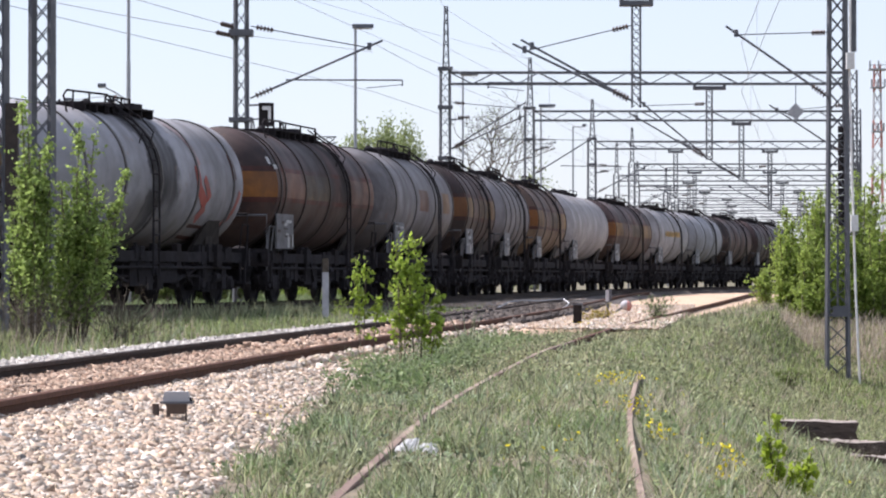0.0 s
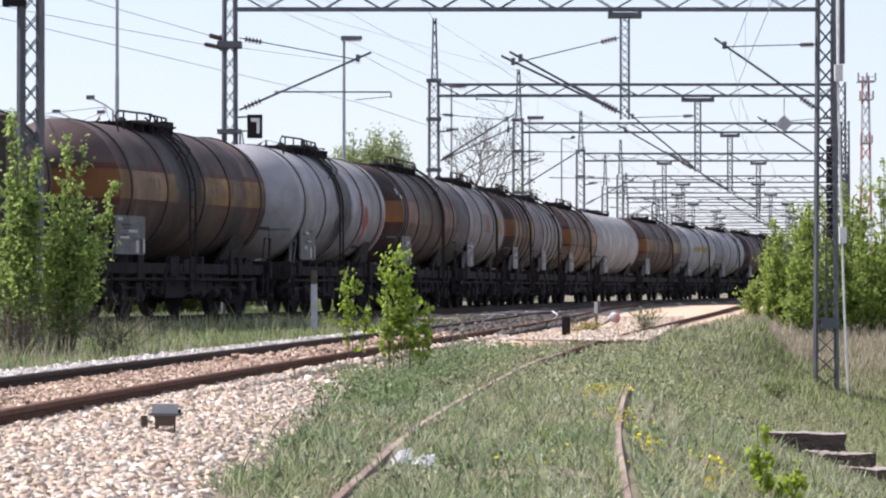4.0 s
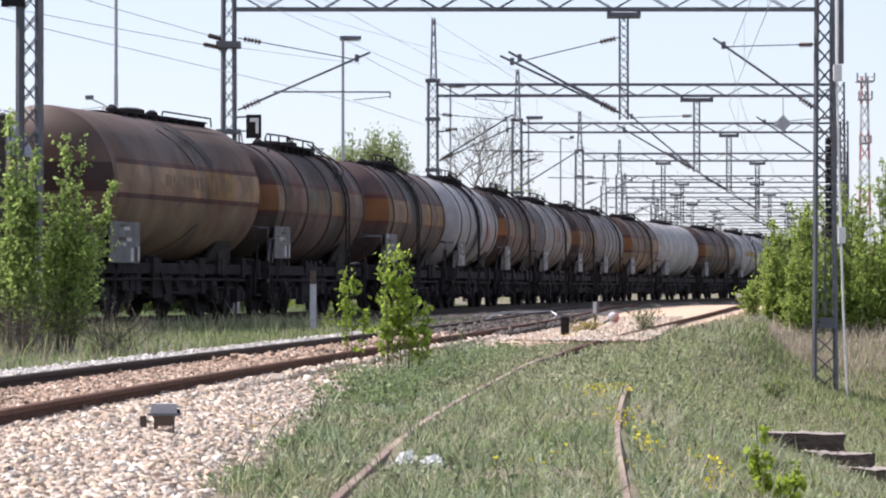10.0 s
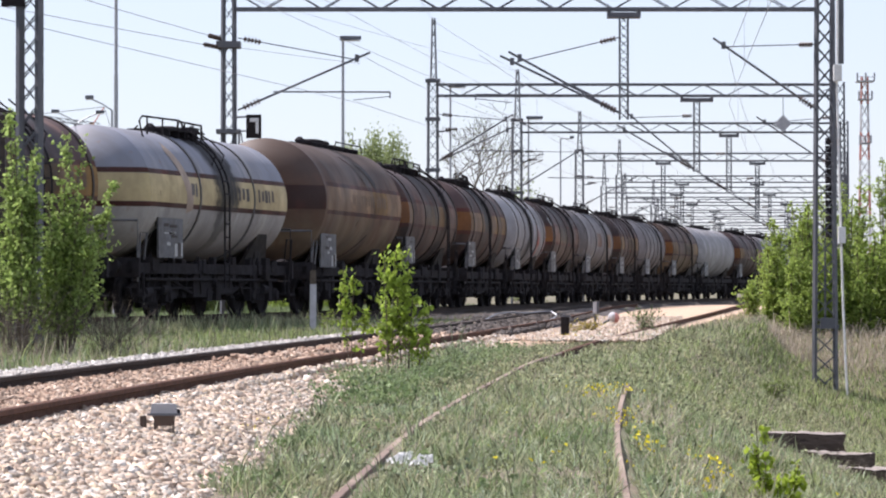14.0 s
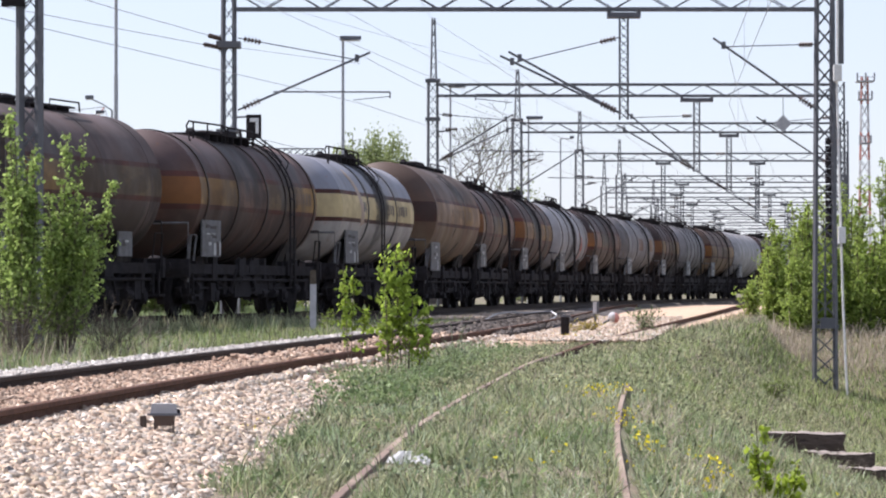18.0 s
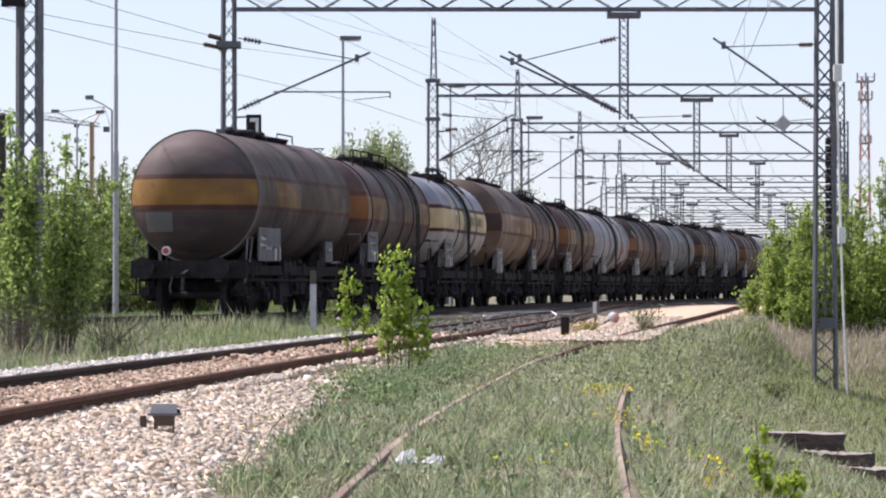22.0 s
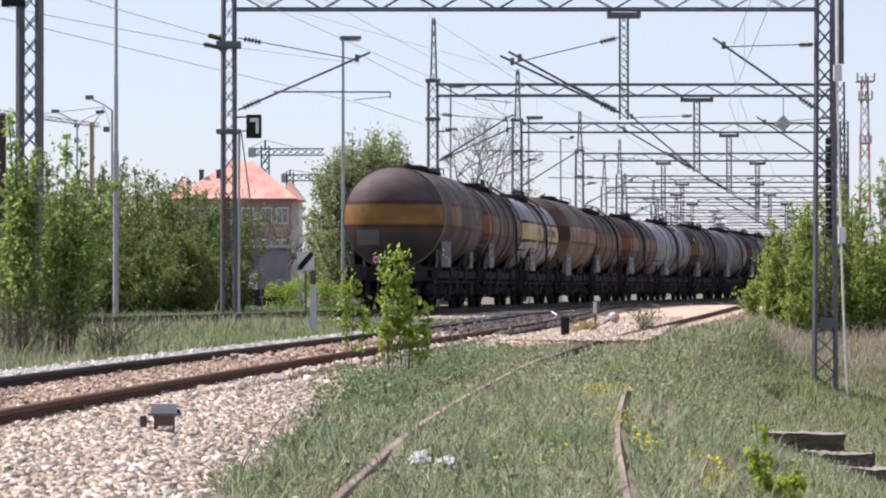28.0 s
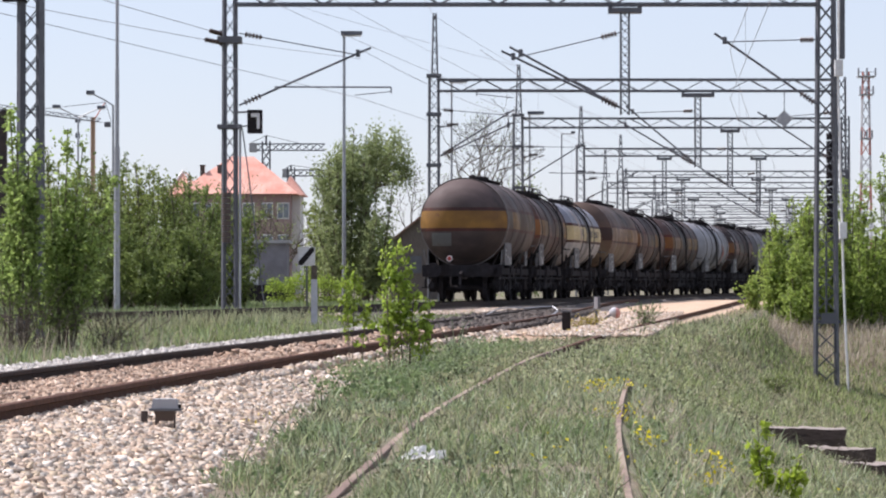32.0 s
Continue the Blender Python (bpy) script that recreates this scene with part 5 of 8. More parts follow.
def along_band(cyl, fields, edge="rust_band", z0=2.46, z1=3.04):
    """A painted band plate by plate; fields: (start, end, paint) counted back from the far rim."""
    out = [(cyl / 2 - a, cyl / 2 - b, z0, z1, mat, "plate of old band paint") for a, b, mat in fields]
    if edge:
        a, b = max(f[0] for f in fields), min(f[1] for f in fields)
        out += [(cyl / 2 - a, cyl / 2 - b, z1, z1 + EDGE, edge, ""), (cyl / 2 - a, cyl / 2 - b, z0 - EDGE, z0, edge, "")]
    return out


def lettering(starts, wide, z0, z1, step=0.27):
    """Upright bars for a word: starts are (first, last) counted back from the far rim."""
    out = []
    for a, b in starts:
        n = max(2, int(round((a - b) / step)))
        for k in range(n):
            d = a - (a - b) * k / n
            out.append((d, d - wide * (0.7 + 0.5 * ((k * 5 + n) % 4) / 3), z0 + 0.03 * ((k * 7 + n) % 3 == 0), z1 - 0.03 * ((k * 3 + n) % 4 == 0)))
    return out


# far rim of each barrel, counted from the tail's own rim along the train
RIMS = (8.6, 20.5, 32.9, 45.2, 56.0, 68.7, 81.2, 93.3, 105.6, 114.9, 124.6, 137.0, 152.2, 167.9, 181.5, 194.5, 207.5, 220.0, 232.5)
BARRELS = (8.6, 9.3, 9.6, 9.2, 8.8, 9.45, 9.6, 9.5)
END_ORANGE = [(2.46, 3.04, "end_orange"), (3.045, 3.16, "rust_band"), (2.34, 2.455, "rust_band")]
LOOKS = (
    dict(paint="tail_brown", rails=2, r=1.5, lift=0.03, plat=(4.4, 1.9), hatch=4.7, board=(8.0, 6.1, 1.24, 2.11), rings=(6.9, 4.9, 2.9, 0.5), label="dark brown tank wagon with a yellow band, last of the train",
         fields=((8.6, 7.0, "tail_band"), (7.0, 4.9, "yellow_band"), (4.9, 2.9, "tail_band"), (2.9, 0.0, "tail_band")), band=[(2.46, 3.04, "end_yellow"), (3.045, 3.15, "rust_band"), (2.35, 2.455, "rust_band")],
         spills=((5.2, 0.7, 0.5, 2.9),)),
    dict(paint="brown", hoops=(8.8, 6.55, 4.25, 2.75, 0.25), plat=(6.4, 2.8), loop=(7.8, 4.9), ladder=2.4, board=(8.95, 7.6, 1.30, 2.09), band=END_ORANGE,
         fields=((9.3, 8.8, "yellow_band"), (8.8, 6.55, "yellow_band"), (6.55, 4.25, "pink_band"), (4.25, 2.75, "tail_band"), (2.75, 0, "yellow_band")), words=((2.0, 0.5),), ink="faint_ink", spills=((5.4, 0.9, 0.75, 2.5), (2.4, 0.5, 0.6, 2.4)),
         label="sooty brown hooped tank wagon with a yellow-orange band"),
    dict(paint="silver_two_tone", r=1.39, lift=-0.06, hoops=(6.4, 2.55), plat=(6.4, 3.9), loop=(8.1, 5.3), ladder=4.75, board=(8.95, 7.4, 1.25, 2.08), fields=((9.6, 0, "cream_band"),), band=[(2.46, 3.04, "cream_band"), (3.045, 3.15, "rust_band"), (2.35, 2.455, "rust_band")],
         words=((7.0, 6.2), (4.0, 2.85), (2.25, 0.95)), ink="ink", spills=((4.55, 0.75, 0.93, 2.45), (4.6, 0.35, 0.5, 1.5)), strokes=((((7.75, 3.65), (7.5, 3.3), (7.2, 2.8)), 0.36, "faded_patch"), (((7.15, 2.85), (7.05, 2.3)), 0.42, "faded_patch")),
         label="silver tank wagon with a cream lettered band edged in red"),
    dict(paint="red_brown", rails=2, plat=(5.8, 0.3), hatch=4.3, board=(8.85, 7.15, 1.13, 2.2), r=1.54, lift=0.07, fields=((9.0, 7.3, "tan_band"), (7.3, 3.6, "tan_band"), (3.6, 1.85, "yellow_band"), (1.85, 0, "tan_band")),
         words=((6.2, 5.5), (5.1, 3.5), (3.2, 2.0)), ink="faint_ink", band=[(2.46, 3.04, "rust_band")], spills=((4.2, 0.5, 0.4, 3.0),),
         strokes=((((4.3, 4.1), (3.6, 3.75), (3.0, 3.15)), 0.32, "brown_spill"), (((5.0, 4.1), (4.4, 3.75), (3.9, 3.2)), 0.5, "pale_run"), (((4.0, 2.38), (4.6, 1.98), (5.2, 1.62)), 1.15, "brown_spill")),
         label="smooth red-brown tank wagon with a long tan band"),
    dict(paint="brown", hoops=(8.2, 6.05, 3.7, 2.1, 0.1), plat=(5.9, 2.4), loop=(7.0, 4.6), ladder=2.2, board=(8.85, 7.45, 1.31, 2.05), band=END_ORANGE,
         fields=((8.8, 8.2, "tan_band"), (8.2, 6.05, "pink_band"), (6.05, 3.7, "tail_band"), (3.7, 2.1, "yellow_band"), (2.1, 0, "pink_band")), spills=((4.4, 1.1, 0.6, 2.9), (2.2, 0.4, 0.6, 2.3)),
         label="brown hooped tank wagon with orange patches"),
    dict(paint="brown", hoops=(8.8, 6.65, 4.3, 2.6, 0.35), plat=(6.8, 4.0), loop=(7.6, 5.2), ladder=5.25, board=(9.5, 7.8, 1.3, 2.08), band=END_ORANGE,
         fields=((9.45, 8.8, "yellow_band"), (8.8, 6.65, "tan_band"), (6.65, 5.9, "yellow_band"), (4.5, 2.6, "yellow_band"), (2.6, 0, "yellow_band")), words=((8.3, 7.0), (4.0, 2.9), (2.3, 0.7)), ink="faint_ink", spills=((5.2, 0.95, 0.95, 2.3),),
         label="brown hooped tank wagon with yellow lettered patches"),
    dict(paint="silver", hoops=(9.1, 7.0, 5.0, 2.85, 0.6), plat=(7.4, 3.5), loop=(8.3, 5.8), ladder=5.5, board=(9.2, 7.7, 1.3, 2.05), spills=((4.75, 0.75, 0.85, 2.3), (5.4, 0.3, 0.7, 1.8), (1.2, 0.9, 0.25, 1.2)),
         strokes=((((2.9, 3.0), (2.75, 2.5), (2.2, 2.15), (2.45, 1.85)), 0.26, "scarlet"), (((2.45, 2.75), (2.05, 2.3)), 0.2, "scarlet"), (((3.2, 3.9), (2.85, 3.5), (2.7, 3.0)), 0.22, "pink_spray"), (((0.62, 3.3), (0.55, 2.75)), 0.22, "rust_band"),
                  (((2.6, 1.62), (1.6, 1.58), (0.8, 1.72)), 0.3, "rust_band"), (((0.75, 1.7), (0.4, 2.0), (0.2, 2.5)), 0.16, "scarlet")), label="dull white tank wagon with sprayed red paint"),
    dict(paint="soot", hoops=(9.2, 8.8, 6.95, 4.6, 2.6, 0.5), plat=(7.0, 3.0), loop=(7.9, 6.0), ladder=2.95, board=(9.3, 7.8, 1.25, 2.05), band=[(2.46, 3.04, "orange_band"), (3.045, 3.16, "rust_band"), (2.34, 2.455, "rust_band")], fields=((9.5, 8.8, "pink_band"), (8.8, 6.95, "pink_band"), (6.95, 4.6, "tail_band"), (4.6, 2.6, None), (2.6, 0, "pink_band")),
         spills=((5.4, 1.2, 0.6, 2.6), (3.0, 0.5, 0.7, 2.2)), marks=((10.0, 9.75, 3.2, 3.36), (9.6, 9.3, 3.1, 3.2)), label="black-brown hooped tank wagon with orange patches"),
    dict(paint="silver_dirty", n=4, style="stain", label="grey-white tank wagon stained with rust"),
    dict(paint="soot", n=6, style="orange", label="sooty hooped tank wagon with dull orange patches"),
    dict(paint="silver_dirty", n=6, style="plain", label="dirty grey hooped tank wagon"),
    dict(paint="red_brown", n=5, style="orange", label="dark red-brown tank wagon"),
    dict(paint="pale", n=0, rails=2, style="plain", label="long pale tank wagon with a smooth barrel"),
    dict(paint="brown", n=4, style="orange", label="brown tank wagon with a yellow lettered band"),
    dict(paint="pale", n=3, style="ochre", label="pale tank wagon with ochre lettering"),
    dict(paint="silver", n=4, style="plain", label="silver-grey tank wagon with dark hoops"),
    dict(paint="brown", n=5, style="plain", label="brown hooped tank wagon far along the train"),
    dict(paint="soot", n=5, style="plain", label="sooty tank wagon far along the train"),
    dict(paint="silver_dirty", n=4, style="plain", label="grey tank wagon far along the train"))

WAGONS = []
previous = -3.2
for rim, look_of in zip(RIMS, LOOKS):
    k = len(WAGONS)
    pitch = rim - previous
    cyl = BARRELS[k] if k < len(BARRELS) else pitch - 2.75
    h = cyl / 2
    spec = dict(look_of)
    spec.update(cyl=cyl, over=10.95 if k == 0 else cyl + 2.55, pivot=cyl - 2.0, bulge=0.66)
    style = spec.pop("style", "")
    WAGON_SEED = k if k < 8 else 20 + k % 2
    if style:
        n = spec.pop("n")
        spec.update(hoops=[0.15 + (cyl - 0.3) * i / (n - 1) for i in range(n)] if n else [], plat=(cyl * 0.68, cyl * 0.32), loop=(cyl * 0.82, cyl * 0.54), ladder=cyl * 0.3, board=(cyl - 0.4, cyl - 1.8, 1.3, 2.06))
        if style == "orange":
            spec["fields"] = ((cyl, cyl * 0.8, "yellow_band"), (cyl * 0.8, cyl * 0.55, "pink_band"), (cyl * 0.55, cyl * 0.3, "tail_band"), (cyl * 0.3, 0, "yellow_band"))
            spec["band"] = END_ORANGE
        elif style == "stain":
            spec["fields"] = ((cyl * 0.6, cyl * 0.45, "pink_band"), (cyl * 0.2, cyl * 0.08, "tan_band"))
        elif style == "ochre":
            spec["words"], spec["ink"] = ((cyl * 0.8, cyl * 0.3),), "ochre_ink"
    SPILLS[WAGON_SEED] = [(h - d, w, a, z) for d, w, a, z in spec.get("spills", ())]
    fields = [f for f in spec.get("fields", ()) if f[2]]
    spec["plates"] = along_band(cyl, fields, None if style == "stain" else "rust_band") if fields else ()
    spec["dark_hoops"] = not any(w in spec["paint"] for w in ("silver", "pale"))
    spec["hoops"] = [(h - d, 0.075) for d in spec.get("hoops", ())]
    spec["bars"] = [(h - a, h - b, z0, z1) for a, b, z0, z1 in lettering(spec.get("words", ()), 0.17, 2.62, 2.90)]
    spec.setdefault("ink", "rust_band")
    spec["strokes"] = [([(h - d, z) for d, z in pts], w, mat) for pts, w, mat in spec.get("strokes", ())]
    spec["daubs"] = [(h - a, h - b, z0, z1, "board_ink") for a, b, z0, z1 in spec.get("marks", ())]
    spec["last"] = k == 0
    wg = tank_wagon(spec)
    barrel_r = spec.get("r", RADIUS)
    tank = [c for c in wg.children if c.name.startswith("tank")][0]
    for d in spec.get("rings", ()):
        part("weld_seam", Geo().lathe([(h - d - 0.03, barrel_r - 0.02), (h - d - 0.02, barrel_r + 0.008), (h - d + 0.02, barrel_r + 0.008), (h - d + 0.03, barrel_r - 0.02)], 48, "x", (0, 0, AXIS)), paint(spec["paint"]), tank)
    if k == 0:
        pl, grid = Geo(), []
        for j in range(7):
            for i in range(9):
                py, pz = 0.35 + 0.7 * i / 8, 1.85 + 0.45 * j / 6 - AXIS
                grid.append((-h - dished(math.hypot(py, pz) / barrel_r, spec["bulge"]) - 0.012, py, AXIS + pz))
        pl.add(grid, [(j * 9 + i, j * 9 + i + 1, (j + 1) * 9 + i + 1, (j + 1) * 9 + i) for j in range(6) for i in range(8)])
        # weld ring whose paleness paints the rim highlight
        part("rim_weld", Geo().lathe([(-h - 0.03, barrel_r - 0.02), (-h - 0.03, barrel_r + 0.016), (-h + 0.03, barrel_r + 0.016), (-h + 0.03, barrel_r - 0.02)], 64, "x", (0, 0, AXIS)), paint("rim"), tank, "weld round the end, pale for its highlight")
        part("blank_plate", pl, paint("slate"), tank, "grey blank plate on the end")
        lampg = Geo().lathe([(-h - 1.12, 0.10), (-h - 1.04, 0.10)], 18, "x", (0, 0.35, 1.45))
        tl = part("tail_disc", lampg, M_WHITE, wg, "round red and white tail disc")
        part("red_centre", Geo().lathe([(-h - 1.14, 0.07), (-h - 1.115, 0.07)], 18, "x", (0, 0.35, 1.45)), M_RED, tl)
        part("disc_bracket", Geo().bar((-h - 1.06, 0.35, 1.1), (-h - 1.06, 0.35, 1.66), 0.035), M_BLACK, tl)
    WAGONS.append((wg, rim - cyl / 2, spec["pivot"]))
    previous = rim


# ---- plants ----
def blades(name, xs, ys, heights, widths, lean, material, label, category="grass", seed=1):
    """Bent tapering blades, three rows of vertices each."""
    r = np.random.default_rng(seed)
    n = len(xs)
    z0 = ground_z(xs, ys) - 0.01
    ang = r.uniform(0, 2 * np.pi, n)
    ca, sa = np.cos(ang), np.sin(ang)
    ld = r.uniform(0, 2 * np.pi, n)
    lx, ly = lean * heights * np.cos(ld) * r.uniform(0.2, 1, n), lean * heights * np.sin(ld) * r.uniform(0.2, 1, n)
    V = np.empty((n, 5, 3))
    for k, (u, wf, lf) in enumerate(((0, 1, 0), (0, -1, 0), (0.55, 0.8, 0.35), (0.55, -0.8, 0.35), (1, 0, 1))):
        V[:, k, 0] = xs + ca * widths * wf / 2 + lx * lf
        V[:, k, 1] = ys + sa * widths * wf / 2 + ly * lf
        V[:, k, 2] = z0 + heights * u
    base = (np.arange(n) * 5)[:, None]
    F = np.concatenate([base + [0, 1, 3], base + [0, 3, 2], base + [2, 3, 4]])
    ob = big_mesh(name, V.reshape(-1, 3), F, material)
    return tagged(ob, label, category, kind="stuff")


def leaf_cloud(points, size, r, droop=0.3):
    """Small folded leaves at the given places: two triangles each."""
    n = len(points)
    d = r.normal(size=(n, 3))
    d[:, 2] -= droop
    d /= np.linalg.norm(d, axis=1)[:, None]
    e = np.cross(d, r.normal(size=(n, 3)))
    e /= np.linalg.norm(e, axis=1)[:, None]
    s = size * r.uniform(0.6, 1.25, n)[:, None]
    V = np.empty((n, 4, 3))
    lift = np.cross(d, e) * s * 0.14
    V[:, 0], V[:, 1] = points - d * s * 0.5, points + e * s * 0.33 + lift
    V[:, 2], V[:, 3] = points + d * s * 0.55, points - e * s * 0.33 + lift
    base = (np.arange(n) * 4)[:, None]
    return V.reshape(-1, 3), np.concatenate([base + [0, 1, 2], base + [0, 2, 3]])


def thicket(ob_name, x, y, z, w, d, h, leaf, count, material, label, seed, category="bush", clumps=110, spray=0.085, skirt=1.0):
    """A broad bush or round-headed tree: limbs from the ground and leaves in many uneven clumps, dense to the ground."""
    r = np.random.default_rng(seed)
    th = tagged(new(ob_name), label, category)
    th.location = (x, y, z)
    n = clumps
    u = r.normal(size=(n, 3))
    u /= np.linalg.norm(u, axis=1)[:, None]
    u[:, 2] = np.abs(u[:, 2]) ** 0.8 * np.sign(u[:, 2] + 0.75)
    rad = r.uniform(0.45, 1.0, n) ** 0.5
    C = np.stack([u[:, 0] * w / 2 * rad, u[:, 1] * d / 2 * rad, h * (0.42 + 0.5 * u[:, 2] * rad)], -1)
    C[:, 2] = np.clip(C[:, 2], 0.05 * h, h * 1.02)
    low = r.uniform(0, 1, n) < 0.3
    C[low, 2] = h * r.uniform(0.03, 0.26, low.sum())
    C[:, :2] *= (0.78 + 0.28 * np.sin(np.clip(C[:, 2] / h, 0, 1) * math.pi))[:, None]
    C[low, :2] *= skirt
    g = Geo()
    for c in C[::3]:
        k = Vector((c[0] * 0.15, c[1] * 0.15, 0))
        m = k.lerp(Vector(c), 0.5) + Vector((0, 0, 0.08 * h))
        g.path([k, m, Vector(c)], 0.0035 * h, 4)
    tagged(part("branchwork", g, M_BARK, th), kind="stuff")
    per = count // n
    size = spray * (w + h) / 2 * r.uniform(0.5, 1.3, n)
    P = np.repeat(C, per, 0) + np.clip(r.normal(size=(n * per, 3)), -1.7, 1.7) * np.repeat(size, per)[:, None]
    P[:, 2] = np.maximum(P[:, 2], 0.02)
    ob = big_mesh("foliage", *leaf_cloud(P, leaf, r), material)
    ob.parent = th
    return th


def shrub(name, x, y, z, stems, height, spread, leaf, count, material, label, seed, category="bush", bare=0.25, stem_r=0.012, upright=0.7, sprig=0.06):
    """Stems fanning from one foot, with twigs and single leaves along them."""
    r = np.random.default_rng(seed)
    sh = tagged(new(name), label, category)
    sh.location = (x, y, z)
    g, tips = Geo(), []
    for k in range(stems):
        a = r.uniform(0, 2 * np.pi)
        h = height * r.uniform(0.55, 1.0)
        out = spread * r.uniform(0.25, 1.0)
        p0 = Vector((r.normal() * spread * 0.24, r.normal() * spread * 0.2, -0.05))
        p2 = Vector((out * math.cos(a), out * math.sin(a), h))
        p1 = p0.lerp(p2, 0.5) + Vector((-out * math.cos(a), -out * math.sin(a), 0)) * 0.18 * upright
        pts = [p0, p0.lerp(p1, 0.6), p1, p1.lerp(p2, 0.55), p2]
        part("stem", Geo().path(pts, stem_r * 0.75, 5), M_BARK, sh)
        for u in np.linspace(bare, 1.0, 9):
            i = min(3, int(u * 4))
            c = pts[i].lerp(pts[i + 1], u * 4 - i)
            for _ in range(2):
                t = c + Vector(r.normal(size=3)) * spread * 0.22 * (1.15 - u * 0.7) + Vector((0, 0, 0.05 * height))
                g.tube(c, t, stem_r * 0.35, stem_r * 0.15, 4)
                tips.append((c, t))
    tagged(part("branchwork", g, M_BARK, sh), kind="stuff")
    per = max(1, count // len(tips))
    P = []
    for c, t in tips:
        u = r.uniform(0.2, 1.1, per)[:, None]
        P.append(np.array(c) + (np.array(t) - np.array(c)) * u + r.normal(size=(per, 3)) * sprig * (spread + height) * 0.35)
    P = np.concatenate(P)
    P[:, 2] = np.maximum(P[:, 2], 0.02)
    ob = big_mesh("foliage", *leaf_cloud(P, leaf, r), material)
    ob.parent = sh
    return sh


def spires(name, x, y, z, masses, leaf, per, material, label, seed, category="bush", stem_r=0.012, wide=0.16, bare=0.12):
    """Many upright shoots, each clothed in leaves that thin toward its tip; masses: (dx, dy, half width, height, shoots, lean)."""
    r = np.random.default_rng(seed)
    sh = tagged(new(name), label, category)
    sh.location = (x, y, z)
    P, g = [], Geo()
    for dx, dy, half_w, height, shoots, lean in masses:
        for k in range(shoots):
            ox, oy = r.uniform(-1, 1) * half_w, r.uniform(-1, 1) * half_w * 0.8
            h = height * (1 - 0.3 * abs(ox) / half_w * r.uniform(0.3, 1)) * (r.uniform(0.72, 1.02) if k else 1.0)
            foot = Vector((dx + ox * 0.45, dy + oy * 0.45, -0.05))
            tip = Vector((dx + ox + lean * h + r.normal() * 0.04 * h, dy + oy + r.normal() * 0.04 * h, h))
            knee = foot.lerp(tip, 0.45) + Vector((-0.1 * ox - 0.08 * lean * h, 0, 0.02 * h))
            pts = [foot, foot.lerp(knee, 0.5), knee, knee.lerp(tip, 0.5), tip]
            if k % 2 == 0:
                part("stem", Geo().path(pts, stem_r * r.uniform(0.6, 1.1), 5), M_BARK, sh)
            else:
                g.path(pts, stem_r * 0.6, 4)
            A = np.array([tuple(p) for p in pts])
            n = int(per * h / height)
            # sprays: short twigs that carry a handful of leaves
            twigs = max(4, n // 7)
            u = bare + (1 - bare) * r.uniform(0, 1, twigs) ** 0.85
            c = np.stack([np.interp(u * 4, np.arange(5), A[:, q]) for q in range(3)], -1)
            reach = wide * (0.22 + 0.9 * np.clip(1 - u, 0, 1) ** 0.8) * (0.5 + 0.5 * np.minimum(1, u / 0.35)) * r.lognormal(-0.25, 0.55, twigs)
            a = r.uniform(0, 2 * np.pi, twigs)
            end = c + np.stack([np.cos(a) * reach, np.sin(a) * reach, reach * r.uniform(0.1, 1.5, twigs)], -1)
            w = r.uniform(0.3, 1.15, (twigs, 7, 1))
            Q = c[:, None] + (end - c)[:, None] * w + r.normal(size=(twigs, 7, 3)) * leaf * 0.42
            P.append(Q.reshape(-1, 3))
    if g.v:
        tagged(part("branchwork", g, M_BARK, sh), kind="stuff")
    P = np.concatenate(P)
    P[:, 2] = np.maximum(P[:, 2], 0.02)
    ob = big_mesh("foliage", *leaf_cloud(P, leaf, r, 0.15), material)
    ob.parent = sh
    return sh


def tree(name, x, y, z, height, width, leaf, count, material, label, seed, trunk=0.16, low=0.2, category="tree", depth=5, fine=0.0):
    """A tapered trunk, forking limbs and leaves in clumps at their ends."""
    r = np.random.default_rng(seed)
    tr = tagged(new(name), label, category)
    tr.location = (x, y, z)
    g, twigs, ends = Geo(), Geo(), []

    def grow(p, d, length, rad, level):
        q = p + d * length
        (g if level < 2 else twigs).tube(p, q, max(rad, fine), max(rad * 0.7, fine * 0.8), 7 if level < 2 else 4)
        if level >= 2:
            ends.append(q)
        if level >= depth:
            return
        for _ in range(3 if level < 3 else 2):
            nd = (d + Vector(r.normal(size=3)) * 0.55 * Vector((width / height * 1.6, width / height * 1.6, 0.8)).length * 0.55).normalized()
            nd.z = abs(nd.z) * 0.8 + 0.12
            grow(q, nd.normalized(), length * r.uniform(0.6, 0.85), rad * 0.62, level + 1)

    grow(Vector((0, 0, -0.2)), Vector((0, 0, 1)), height * (low + 0.1), trunk, 0)
    E = np.array([tuple(e) for e in ends])
    # fit the crown to its true height and width
    sx = width / 2 / max(1e-3, np.percentile(np.abs(E[:, 0]), 96))
    sz = height / max(1e-3, np.percentile(E[:, 2], 99))
    for q in (g, twigs):
        q.v = [(a * (1 + (sx - 1) * min(1, max(0, c / height))), b * (1 + (sx - 1) * min(1, max(0, c / height))), c * sz if c > 0 else c) for a, b, c in q.v]
    E = E * np.array([sx, sx, sz])
    part("trunk", g, M_BARK, tr)
    tagged(part("branchwork", twigs, M_BARK, tr), kind="stuff")
    if count:
        per = max(1, count // len(E))
        P = np.repeat(E, per, 0) + r.normal(size=(len(E) * per, 3)) * np.array([width, width, height]) * 0.045
        ob = big_mesh("crown", *leaf_cloud(P, leaf, r), material)
        ob.parent = tr
    return tr


